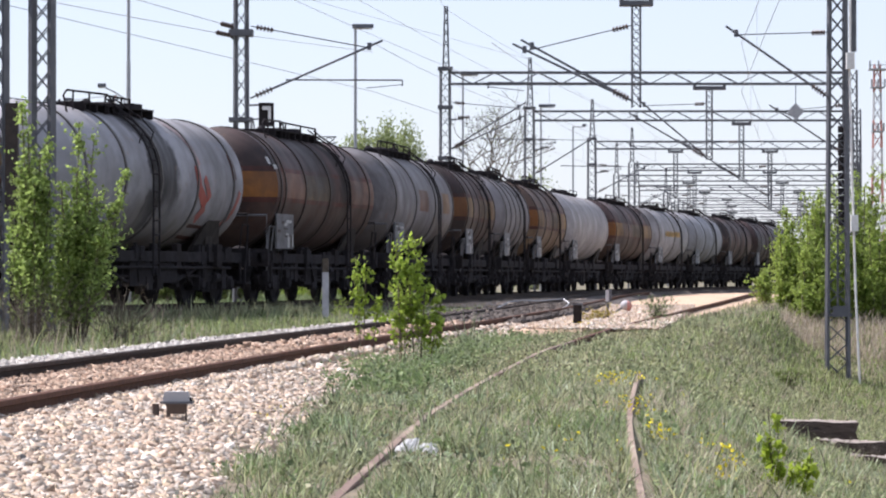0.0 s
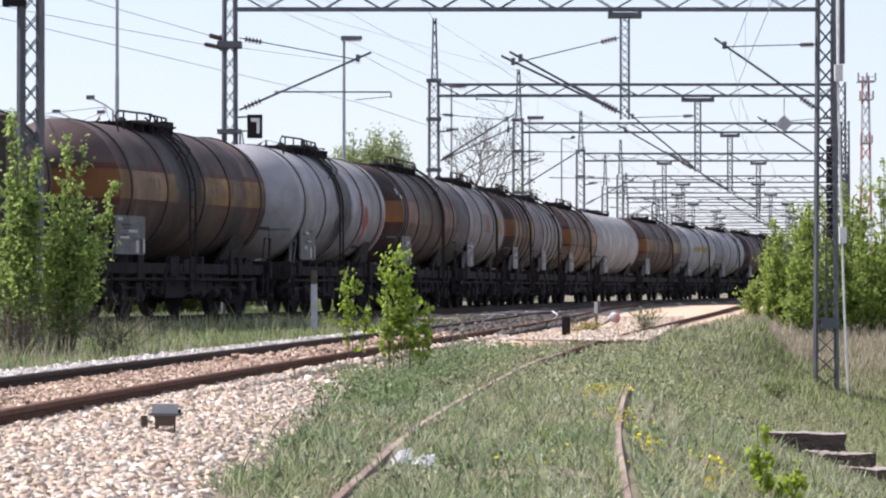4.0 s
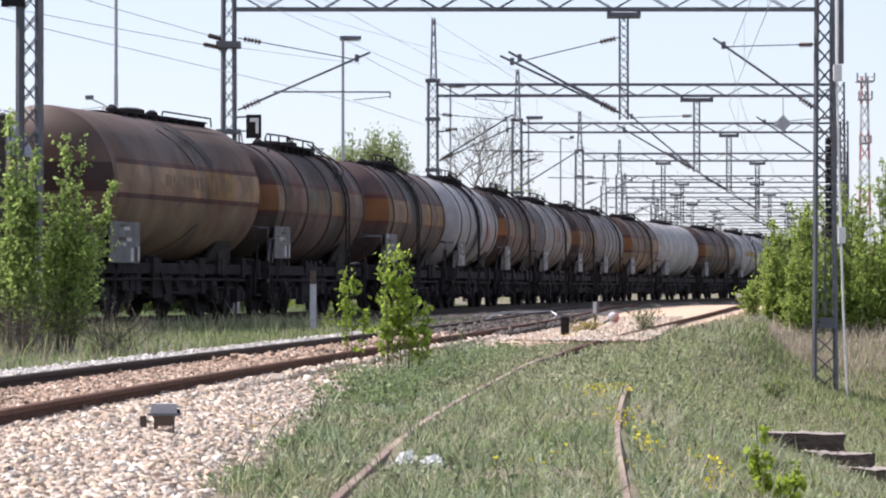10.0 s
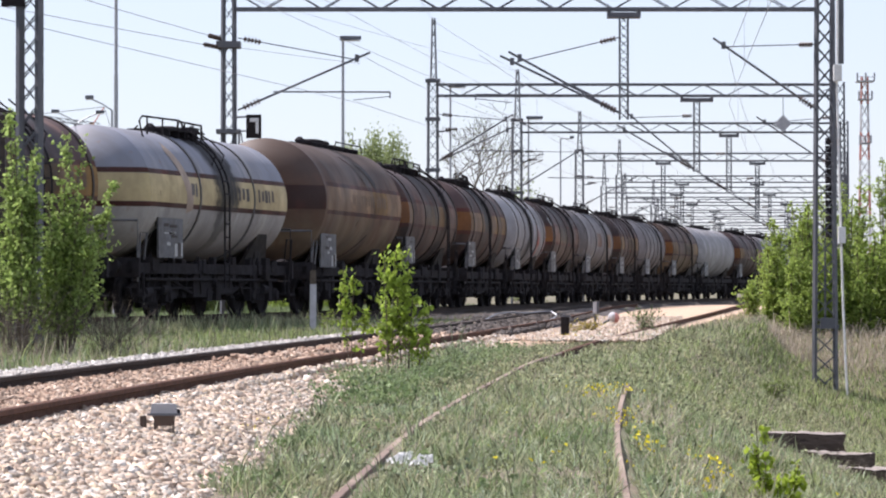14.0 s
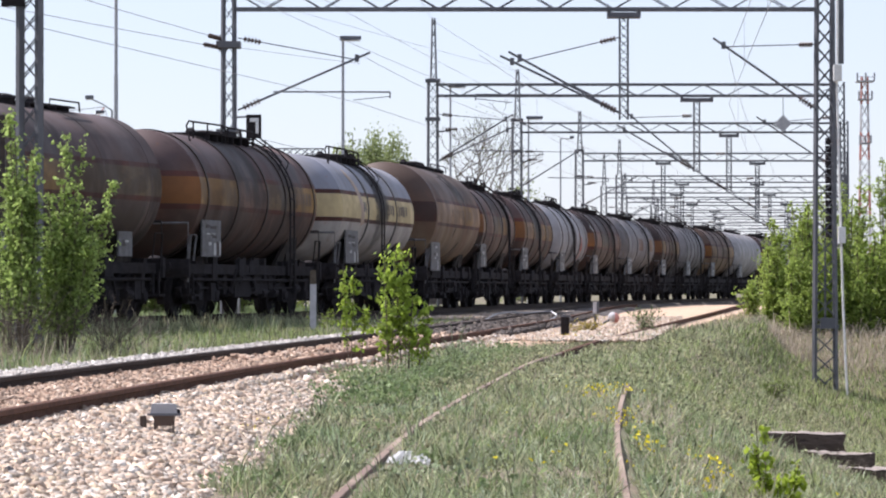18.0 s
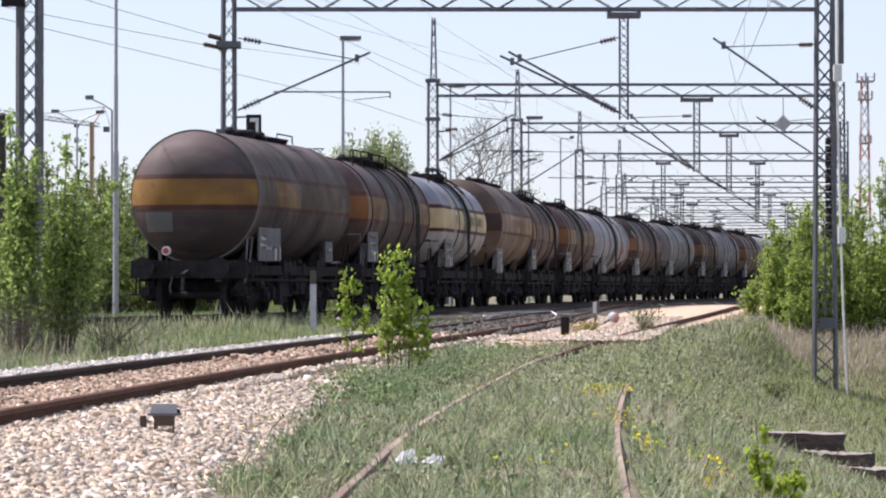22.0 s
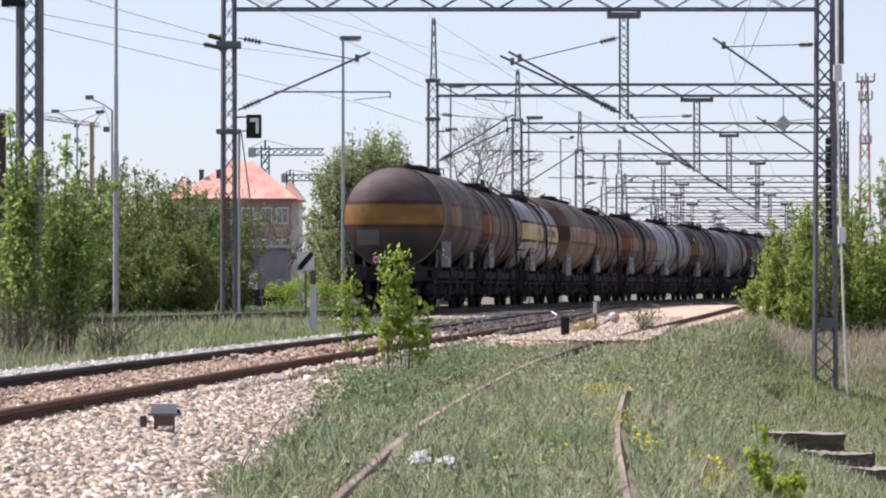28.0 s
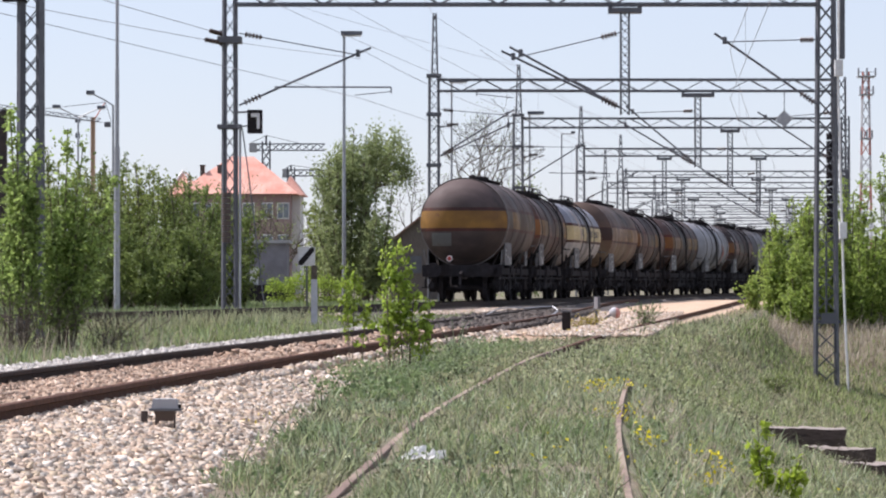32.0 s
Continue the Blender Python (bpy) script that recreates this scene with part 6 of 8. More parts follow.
# verge bushes
spires("verge_bush", -0.5, 35.0, -0.40, ((-0.06, 0, 0.07, 1.72, 4, 0.02), (0.1, 0.1, 0.09, 1.42, 4, 0.05), (-0.1, 0.1, 0.08, 1.0, 2, -0.06), (0.2, 0, 0.08, 0.85, 2, 0.12)), 0.07, 125, M_LEAF, "young bright green bush beside the near rail", 3, stem_r=0.007, wide=0.13, bare=0.3)
spires("verge_bush", -1.02, 35.6, -0.40, ((0, 0, 0.05, 1.5, 3, -0.02), (0.1, 0, 0.05, 0.95, 1, 0.1)), 0.066, 110, M_LEAF, "thin bright green shoots beside the near rail", 4, stem_r=0.006, wide=0.11, bare=0.42)
spires("verge_bush", -5.65, 44.0, -0.40, ((0, 0, 0.15, 3.3, 7, 0.0), (0.05, -0.1, 0.22, 2.4, 5, 0.0), (-0.2, 0.1, 0.12, 2.7, 3, -0.03)), 0.066, 500, M_LEAF_VERGE, "tall leafy many-stemmed bush by the mast", 5, stem_r=0.013, wide=0.23, bare=0.27)
spires("verge_bush", -5.2, 44.3, -0.40, ((0.05, 0, 0.1, 3.15, 6, 0.02), (0.1, 0, 0.08, 2.85, 4, 0.12), (0.12, 0.1, 0.07, 2.55, 4, 0.22), (0.1, -0.1, 0.25, 2.1, 8, 0.06), (-0.1, 0, 0.2, 1.8, 5, -0.03)), 0.066, 410, M_LEAF_VERGE, "leaning leafy shoots beside the tall bush", 6, stem_r=0.011, wide=0.24, bare=0.27)
shrub("dry_bush", -5.6, 43.6, -0.40, 30, 1.1, 1.0, 0.015, 12, M_STRAW, "tangle of dry leafless stems at the bush's foot", 16, bare=0.2, stem_r=0.006)
shrub("dry_bush", -4.4, 44.2, -0.40, 24, 0.9, 0.9, 0.015, 12, M_STRAW, "tangle of dry leafless stems beside the bush", 17, bare=0.2, stem_r=0.006)
spires("verge_bush", 2.03, 20.5, -0.86, ((-0.02, 0, 0.05, 0.70, 3, -0.05), (0.13, 0, 0.05, 0.42, 2, 0.15), (0.02, 0, 0.1, 0.3, 3, 0)), 0.055, 75, M_LEAF_SAPLING, "small leafy sapling in the grass", 8, stem_r=0.004, wide=0.07, bare=0.2)
shrub("verge_bush", -2.5, 69.0, -0.35, 7, 0.5, 0.35, 0.05, 260, M_LEAF, "low scrub at the marker post", 9, bare=0.1, stem_r=0.006)

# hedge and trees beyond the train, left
# hedge light is in the leaf colour: a few sunlit bushes, the rest shaded
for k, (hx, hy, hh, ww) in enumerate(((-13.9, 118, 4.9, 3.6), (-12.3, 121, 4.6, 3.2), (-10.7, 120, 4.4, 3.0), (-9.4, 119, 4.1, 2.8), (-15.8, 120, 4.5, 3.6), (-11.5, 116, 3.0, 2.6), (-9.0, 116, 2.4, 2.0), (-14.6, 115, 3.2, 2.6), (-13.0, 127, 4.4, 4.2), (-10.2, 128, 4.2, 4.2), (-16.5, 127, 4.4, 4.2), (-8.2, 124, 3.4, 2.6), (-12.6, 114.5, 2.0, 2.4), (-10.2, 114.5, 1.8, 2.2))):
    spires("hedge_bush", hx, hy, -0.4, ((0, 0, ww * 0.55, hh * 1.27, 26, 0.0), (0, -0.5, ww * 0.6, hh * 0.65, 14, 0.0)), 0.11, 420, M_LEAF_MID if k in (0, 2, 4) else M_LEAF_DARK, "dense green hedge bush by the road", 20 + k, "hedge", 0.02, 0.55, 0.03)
spires("poplar", -4.9, 172, -0.4, ((0, 0, 1.3, 9.3, 12, 0.0), (-1.1, 0.3, 0.9, 7.6, 8, -0.03), (1.2, 0, 0.9, 8.4, 8, 0.03), (0.2, -0.6, 1.8, 5.6, 12, 0.0), (0.5, 0, 1.6, 3.4, 8, 0.0)), 0.16, 520, M_LEAF_BLUE, "broad greyish-green poplar behind the tracks", 31, "tree", 0.035, 0.85, 0.12)
spires("poplar", -6.5, 176, -0.4, ((0, 0, 1.0, 5.9, 12, 0.0), (0.2, 0, 1.2, 3.4, 8, 0.0)), 0.15, 300, M_LEAF_MID, "smaller poplar beside the taller one", 32, "tree", 0.03, 0.7, 0.1)
spires("poplar", -3.3, 175, -0.4, ((0, 0, 0.8, 4.4, 10, 0.0),), 0.15, 300, M_LEAF_DARK, "dark low tree beside the poplar", 35, "tree", 0.03, 0.6, 0.08)
tree("poplar", -4.2, 174.5, -0.4, 8.8, 4.6, 0.15, 13000, M_LEAF_BLUE, "leafy poplar crown behind the tracks", 39, 0.16, 0.2)
tree("bare_tree", 1.5, 232, -0.4, 13.4, 8.0, 0.10, 900, M_LEAF_BLUE, "bare spreading tree just coming into leaf", 33, 0.17, 0.16, depth=7, fine=0.014)
tree("bare_tree", -13.2, 205, -0.4, 7.4, 6.5, 0.12, 500, M_LEAF_BLUE, "bare tree before the house", 37, 0.1, 0.1, depth=6)
tree("bare_tree", -10.2, 212, -0.4, 6.2, 5.5, 0.12, 400, M_LEAF_BLUE, "low bare tree before the house", 38, 0.1, 0.1, depth=6)
tree("bare_tree", -1.5, 240, -0.4, 9.5, 7.0, 0.12, 500, M_LEAF_BLUE, "smaller bare tree beside the spreading one", 36, 0.12, 0.14, depth=6, fine=0.014)
thicket("scrub_tree", 5.7, 236, -0.4, 4.0, 3.6, 9.3, 0.2, 3500, M_LEAF_BLUE, "small rounded tree behind the wagons", 34, "tree")
for k, (hx, hy, hh) in enumerate(((-6.6, 150, 1.7), (-5.4, 148, 1.5), (-7.6, 152, 1.4), (-4.3, 149, 1.3))):
    thicket("hedge_bush", hx, hy, -0.4, 1.3, 1.2, hh, 0.10, 1500, M_LEAF, "low bright green scrub by the far wall", 40 + k, "hedge")
# bushes beyond the bank, right
BANK = ((10.55, 104.5, 1.75, 0.33, 9), (11.0, 106, 2.8, 0.5, 11), (11.5, 104.5, 3.2, 0.55, 13), (12.2, 105.5, 3.7, 0.55, 13), (12.9, 104.5, 4.3, 0.4, 11), (13.5, 106, 3.0, 0.5, 11), (14.15, 105, 4.8, 0.4, 11),
        (14.9, 105, 4.2, 0.6, 12), (11.1, 102.3, 1.85, 0.47, 9), (12.0, 102.3, 2.2, 0.55, 10), (13.1, 102.3, 2.3, 0.55, 10), (14.2, 102.5, 2.6, 0.55, 10), (15.6, 106, 4.6, 0.6, 12))
for k, (hx, hy, hh, ww, n) in enumerate(BANK):
    spires("bank_bush", hx, hy, float(ground_z(hx, hy)) - 0.05, ((0, 0, ww, hh * 1.12 + 0.65, n, 0.0), (0, -0.3, ww * 1.25, hh * 0.6 + 0.4, n, 0.0)), 0.10, 400, M_LEAF_BANK, "thick green bush with tall shoots on the bank", 60 + k, "bush", 0.018, 0.42, 0.02)
spires("bank_bush", 9.75, 103.0, float(ground_z(9.75, 103.0)), ((0, 0, 0.3, 1.15, 7, -0.1),), 0.11, 150, M_LEAF_BANK, "small spreading bush at the edge of the bank", 59, "bush", 0.012, 0.3, 0.1)


# far woods that close the horizon
rw = np.random.default_rng(77)
fx = rw.uniform(-95, 150, 26000)
ftop = 6.0 + 1.6 * np.sin(fx * 0.21) + 1.1 * np.sin(fx * 0.63 + 1) + 0.7 * np.sin(fx * 1.7)
fp = np.stack([fx, 640 + rw.normal(size=len(fx)) * 5, -0.4 + ftop * rw.uniform(0, 1, len(fx)) ** 0.7], -1)
tagged(big_mesh("far_woods", *leaf_cloud(fp, 0.9, rw), M_LEAF_DARK), "low line of far woods", "woods", kind="stuff")

# ---- town beyond the yard ----
def house():
    hs = tagged(new("house"), "three-storey house with an orange tiled hip roof", "house")
    hs.location = (-18.9, 300, -0.5)
    hs.scale = (0.92, 1, 0.985)
    part("wall", Geo().box(-5.2, 5.6, -5, 5, 0, 9.4), surface("dusty rose render", (0.25, 0.17, 0.165), (0.31, 0.22, 0.21), 2.0, 0.9), hs)
    part("side_wing_wall", Geo().box(-6.5, -5.2, -4, 4, 0, 9.0).box(5.6, 6.4, -3.5, 3.5, 0, 9.2), surface("pale render", (0.55, 0.52, 0.5), (0.65, 0.62, 0.6), 2.0, 0.9), hs)
    rf = Geo().add([(-5.9, -5.7, 9.3), (6.3, -5.7, 9.3), (6.3, 5.7, 9.3), (-5.9, 5.7, 9.3), (-0.6, 0, 12.9), (1.6, 0, 12.9)],
                   [(0, 1, 5, 4), (1, 2, 5), (2, 3, 4, 5), (3, 0, 4), (0, 3, 2, 1)])
    roof = part("roof", rf, M_TILE, hs)
    part("gable_roof", Geo().add([(-6.9, -5.0, 9.0), (-3.6, -5.0, 9.0), (-5.2, -2.2, 11.5), (-6.9, 4, 9.0), (-3.6, 4, 9.0), (-5.2, 2.2, 11.5)],
                                 [(0, 1, 2), (3, 5, 4), (0, 2, 5, 3), (1, 4, 5, 2), (0, 3, 4, 1)]), M_TILE, hs)
    part("bargeboard", Geo().bar((-6.95, -5.05, 9.02), (-5.2, -2.25, 11.55), 0.16).bar((-3.55, -5.05, 9.02), (-5.2, -2.25, 11.55), 0.16), M_WHITE, hs, "white painted edge boards")
    part("gable_roof", Geo().add([(4.4, -4.6, 9.2), (6.9, -4.6, 9.2), (5.4, -3.4, 11.0), (4.4, 3, 9.2), (6.9, 3, 9.2), (5.4, 2, 11.0)],
                                 [(0, 1, 2), (3, 5, 4), (0, 2, 5, 3), (1, 4, 5, 2), (0, 3, 4, 1)]), M_TILE, hs)
    for cx in (-3.3, -1.6):
        part("chimney", Geo().box(cx - 0.22, cx + 0.22, -2.6, -2.0, 10.6, 11.9).box(cx - 0.27, cx + 0.27, -2.66, -1.94, 11.9, 12.05), M_INSUL, roof, "dark brick chimney")
    glass = surface("window glass", (0.12, 0.14, 0.17), (0.2, 0.23, 0.27), 2.0, 0.15, bump=0)
    for z in (1.2, 4.1, 7.0):
        for x in (-4, -2.2, -0.4, 1.4, 3.2, 4.8):
            w = part("window", Geo().box(x - 0.6, x + 0.6, -5.06, -4.98, z, z + 1.5), M_WHITE, hs)
            for s in (-1, 1):
                part("pane", Geo().box(x + s * 0.28 - 0.24, x + s * 0.28 + 0.24, -5.09, -5.05, z + 0.1, z + 1.4), glass, w)


house()
shed = tagged(new("shed"), "low brown shed with a brown-red gable roof", "shed")
part("wall", Geo().add([(-3.1, 190, -0.4), (0.6, 190, -0.4), (0.6, 190, 3.0), (-1.25, 190, 4.5), (-3.1, 190, 3.0), (-3.1, 196, -0.4), (0.6, 196, -0.4), (0.6, 196, 3.0), (-1.25, 196, 4.5), (-3.1, 196, 3.0)],
                       [(0, 1, 2, 3, 4), (9, 8, 7, 6, 5), (0, 5, 6, 1), (1, 6, 7, 2), (4, 9, 5, 0), (2, 7, 8, 3), (3, 8, 9, 4)]), surface("weathered brown boards", (0.09, 0.075, 0.065), (0.16, 0.135, 0.12), 3.0, 0.9, stretch=(6, 6, 1)), shed)
M_ROOF = surface("brown-red roof sheet", (0.16, 0.085, 0.065), (0.26, 0.15, 0.115), 3.0, 0.85, 0.0, 0.2, c3=(0.12, 0.07, 0.055), scale3=1.2)
for e in (-1, 1):
    part("roof", Geo().add([(-1.25, 189.6, 4.62), (-1.25 + e * 2.3, 189.6, 2.78), (-1.25 + e * 2.3, 196.4, 2.78), (-1.25, 196.4, 4.62), (-1.25, 189.6, 4.5), (-1.25 + e * 2.3, 189.6, 2.66), (-1.25 + e * 2.3, 196.4, 2.66), (-1.25, 196.4, 4.5)],
                           [(0, 1, 2, 3), (7, 6, 5, 4), (0, 4, 5, 1), (1, 5, 6, 2), (2, 6, 7, 3), (3, 7, 4, 0)]), M_ROOF, shed)
part("window", Geo().box(-2.1, -1.3, 189.93, 189.99, 1.2, 2.2), M_STEEL, shed, "dark shed window")
kiosk = tagged(new("transformer_kiosk"), "grey concrete hut beside the street", "hut")
part("wall", Geo().box(-9.9, -7.6, 158, 161, -0.4, 2.55), surface("violet-grey render", (0.17, 0.165, 0.185), (0.24, 0.235, 0.26), 2.5, 0.9, c3=(0.14, 0.13, 0.145), scale3=0.9, amount3=0.5), kiosk)
part("roof_slab", Geo().box(-10.05, -7.45, 157.85, 161.15, 2.55, 2.7), M_CONCRETE, kiosk)
part("notice", Geo().box(-9.35, -8.95, 157.94, 158.0, 0.55, 1.35), M_WHITE, kiosk)
part("dark_base", Geo().box(-11.2, -7.2, 157.6, 157.8, -0.4, 0.55), M_BLACK, kiosk)
brd = tagged(new("warning_board"), "white board with a black diagonal stripe", "sign")
part("board", Geo().box(-5.35, -4.72, 120, 120.04, 1.25, 1.95), M_WHITE, brd)
part("stripe", Geo().add([(-5.33, 119.99, 1.28), (-5.18, 119.99, 1.28), (-4.75, 119.99, 1.8), (-4.75, 119.99, 1.93), (-4.88, 119.99, 1.93), (-5.33, 119.99, 1.42)], [(0, 1, 2, 3, 4, 5)]), M_BLACK, brd)
part("post", Geo().bar((-5.03, 120.06, -0.4), (-5.03, 120.06, 1.9), 0.07), M_STEEL, brd)


def crane(x, y, z, jib0, jib1, tall):
    cr = tagged(new("tower_crane"), "distant tower crane with a lattice jib", "crane")
    g = Geo()
    lattice(g, square(x, y, -0.5, 0.8), square(x, y, z, 0.8), int(z / 2.2), 0.18, faces_on=((0, 1), (1, 2), (2, 3), (3, 0)))
    for a, b in zip(square(x, y, -0.5, 0.8), square(x, y, z + 2, 0.8)):
        g.bar(a, b, 0.25)
    tw = part("tower", g, M_STEEL, cr)
    jg = Geo()
    lo = [Vector((x + jib0, y, z)), Vector((x + jib0, y, z + 1.4)), Vector((x + jib0, y + 1.2, z)), Vector((x + jib0, y + 1.2, z + 1.4))]
    hi = [v + Vector((jib1 - jib0, 0, 0)) for v in lo]
    lattice(jg, lo, hi, int((jib1 - jib0) / 1.6), 0.14, faces_on=((0, 1), (2, 3)))
    for a, b in zip(lo, hi):
        jg.bar(a, b, 0.2)
    part("jib", jg, M_STEEL, cr)
    part("counterweight", Geo().box(x + jib0, x + jib0 + 1.6, y - 0.4, y + 1.4, z - 0.4, z + 1.6), M_CONCRETE, cr)
    part("peak", Geo().bar((x, y, z + 1), (x, y, z + tall), 0.4).bar((x, y, z + tall), (x + jib1 * 0.6, y, z + 1.4), 0.1).bar((x, y, z + tall), (x + jib0, y, z + 1.4), 0.1), M_STEEL, cr)


def site_crane(tower, tip, tall):
    """A far tower crane whose jib swings toward the yard."""
    cr = tagged(new("tower_crane"), "distant orange tower crane with a long jib and hook", "crane")
    (x, y), (jx, jy), z = tower, tip, 35.2
    g = Geo()
    lo, hi = square(x, y, -0.5, 0.28), square(x, y, z + 0.8, 0.28)
    lattice(g, lo, hi, 60, 0.2)
    for a, b in zip(lo, hi):
        g.bar(a, b, 0.36)
    g.box(x - 0.2, x + 0.2, y - 0.2, y + 0.2, -0.5, z)
    part("tower", g, M_POLE, cr, "sun-bleached orange tower")
    j = Geo()
    a, b = Vector((x + 1.2, y + 4, z)), Vector((jx, jy, z))
    side = Vector((0.35, 0, 0))
    lows = [a - side, a + side, a + Vector((0, 0, 0.8))]
    ends = [v + (b - a) for v in lows]
    lattice(j, lows, ends, 26, 0.07, faces_on=((0, 2), (1, 2)), zig=True)
    for p, q in zip(lows, ends):
        j.bar(p, q, 0.13)
    part("jib", j, M_STEEL, cr)
    peak = Vector((x + 2.4, y + 2, z + tall))
    part("peak", Geo().bar((x + 0.4, y, z + 0.6), peak, 0.2), M_FADED, cr, "faded red peak strut")
    part("pendant", Geo().tube(peak, a.lerp(b, 0.6) + Vector((0, 0, 0.8)), 0.07, n=5).tube(peak, (x + 3, y + 9, z + 0.4), 0.06, n=5), M_STEEL, cr)
    h = a.lerp(b, 0.22)
    part("trolley", Geo().box(h.x - 0.5, h.x + 0.5, h.y - 0.8, h.y + 0.8, z - 0.7, z - 0.1), M_STEEL, cr)
    part("hook", Geo().tube((h.x, h.y, z - 0.6), (h.x, h.y, z - 3.0), 0.05, n=5).box(h.x - 0.45, h.x + 0.45, h.y - 0.3, h.y + 0.3, z - 4.0, z - 2.9), M_STEEL, cr)
    part("counterweight", Geo().box(x + 1.8, x + 3.0, y + 6, y + 8, z - 0.9, z + 0.2), M_STEEL, cr)


site_crane((-75.0, 700), (-89.5, 645), 4.2)
crane(-38, 700, 29.0, -3.6, 12.5, 3.2)
crane(-35.5, 760, 25.5, -2.0, 13.0, 2.5)


def radio_mast(x, y):
    rm = tagged(new("radio_mast"), "red and white lattice radio mast with antenna platforms", "radio mast")
    g = Geo()
    h = 22.3
    # pale paints put the distance haze into the mast's colours
    white, red = M_POST, M_FADED
    for k in range(8):
        z0, z1 = -0.5 + h / 8 * k, -0.5 + h / 8 * (k + 1)
        w0, w1 = 0.66 - 0.045 * k, 0.66 - 0.045 * (k + 1)
        q = Geo()
        lo, hi = square(x, y, z0, w0), square(x, y, z1, w1)
        lattice(q, lo, hi, 2, 0.05)
        for a, b in zip(lo, hi):
            q.bar(a, b, 0.09)
        tagged(part("tower_section", q, red if k % 2 else white, rm), kind="stuff")
    for z, w in ((21.2, 0.85), (19.4, 0.65), (15.0, 0.55)):
        q = Geo().box(x - w, x + w, y - w, y + w, z, z + 0.15)
        q.bar((x - w, y - w, z + 0.5), (x + w, y - w, z + 0.5), 0.06)
        pf = part("platform", q, M_GALV, rm)
        for u in (-w, w, 0):
            part("antenna", Geo().box(x + u - 0.08, x + u + 0.08, y - w - 0.2, y - w, z + 0.1, z + 0.9), M_GALV, pf)


radio_mast(42.2, 328)

# ---- trackside things ----
km = tagged(new("marker_post"), "white concrete marker post beside the train's track", "post")
part("post", Geo().box(-2.76, -2.63, 67.95, 68.08, -0.4, 0.70), M_POST, km)
part("bare_top", Geo().box(-2.755, -2.635, 67.955, 68.075, 0.70, 0.97), M_BARK, km, "brown bare top of the post")
part("cap", Geo().box(-2.745, -2.645, 67.965, 68.065, 0.97, 0.99), M_BARK, km)
wp = tagged(new("fouling_post"), "short white fouling post with a dark foot", "post")
part("post", Geo().box(3.07, 3.135, 66.95, 67.05, 0.10, 0.34), M_POST, wp)
part("dark_side", Geo().box(3.136, 3.19, 66.96, 67.04, 0.13, 0.36), M_STEEL, wp)
part("foot", Geo().box(3.085, 3.135, 66.98, 67.02, -0.35, 0.10), M_STEEL, wp)
sm = tagged(new("switch_lever_box"), "dark steel switch stand beside the ballast", "switch stand")
part("body", Geo().box(2.12, 2.27, 58.9, 59.05, -0.4, 0.1), M_BLACK, sm)
part("plate", Geo().box(2.10, 2.29, 58.88, 59.07, 0.1, 0.13), M_STEEL, sm)
bl = tagged(new("switch_weight"), "round white and faded red switch counterweight", "counterweight")
part("weight", Geo().lathe([(0.12 * -math.cos(math.pi * k / 10), max(0.004, 0.12 * math.sin(math.pi * k / 10))) for k in range(11)], 20, "y", (3.97, 76.5, -0.06)), M_POST, bl, "", True)
part("red_rim", Geo().lathe([(0.02 + 0.11 * math.sin(math.pi / 2 * k / 6), 0.122 * math.cos(math.pi / 2 * k / 6) + 0.003) for k in range(7)], 20, "x", (3.985, 76.49, -0.075)), M_FADED, bl, "faded red side", True)
part("lever", Geo().bar((3.98, 76.5, -0.05), (3.6, 76.4, -0.3), 0.05), M_STEEL, bl)


def point_box():
    """A small cable box on three legs in the ballast."""
    b = tagged(new("cable_box"), "small grey domed cable box on dark legs in ballast", "cable box")
    b.location = (-1.75, 20.6, -0.265)
    part("lid", Geo().add([(-0.085, -0.06, 0.10), (0.085, -0.06, 0.10), (0.085, 0.06, 0.10), (-0.085, 0.06, 0.10), (-0.075, -0.05, 0.16), (0.07, -0.05, 0.16), (0.07, 0.05, 0.16), (-0.075, 0.05, 0.16)],
                          [(3, 2, 1, 0), (4, 5, 6, 7), (0, 1, 5, 4), (1, 2, 6, 5), (2, 3, 7, 6), (3, 0, 4, 7)]), M_CONCRETE, b)
    part("flange", Geo().box(-0.10, 0.105, -0.07, 0.07, 0.085, 0.10), M_STEEL, b)
    part("body", Geo().add([(-0.07, -0.05, 0.085), (0.07, -0.05, 0.085), (0.07, 0.05, 0.085), (-0.07, 0.05, 0.085), (-0.05, -0.04, 0.02), (0.05, -0.04, 0.02), (0.05, 0.04, 0.02), (-0.05, 0.04, 0.02)],
                           [(0, 1, 2, 3), (7, 6, 5, 4), (0, 4, 5, 1), (1, 5, 6, 2), (2, 6, 7, 3), (3, 7, 4, 0)]), M_INSUL, b)
    for x, w in ((-0.13, 0.022), (-0.05, 0.014), (0.06, 0.007)):
        part("leg", Geo().tube((x, -0.03, -0.12), (x, -0.03, 0.085), w, n=8), M_INSUL, b)
    part("nut", Geo().tube((0.09, -0.03, 0.10), (0.09, -0.03, 0.125), 0.012, n=6), M_BLACK, b)


point_box()


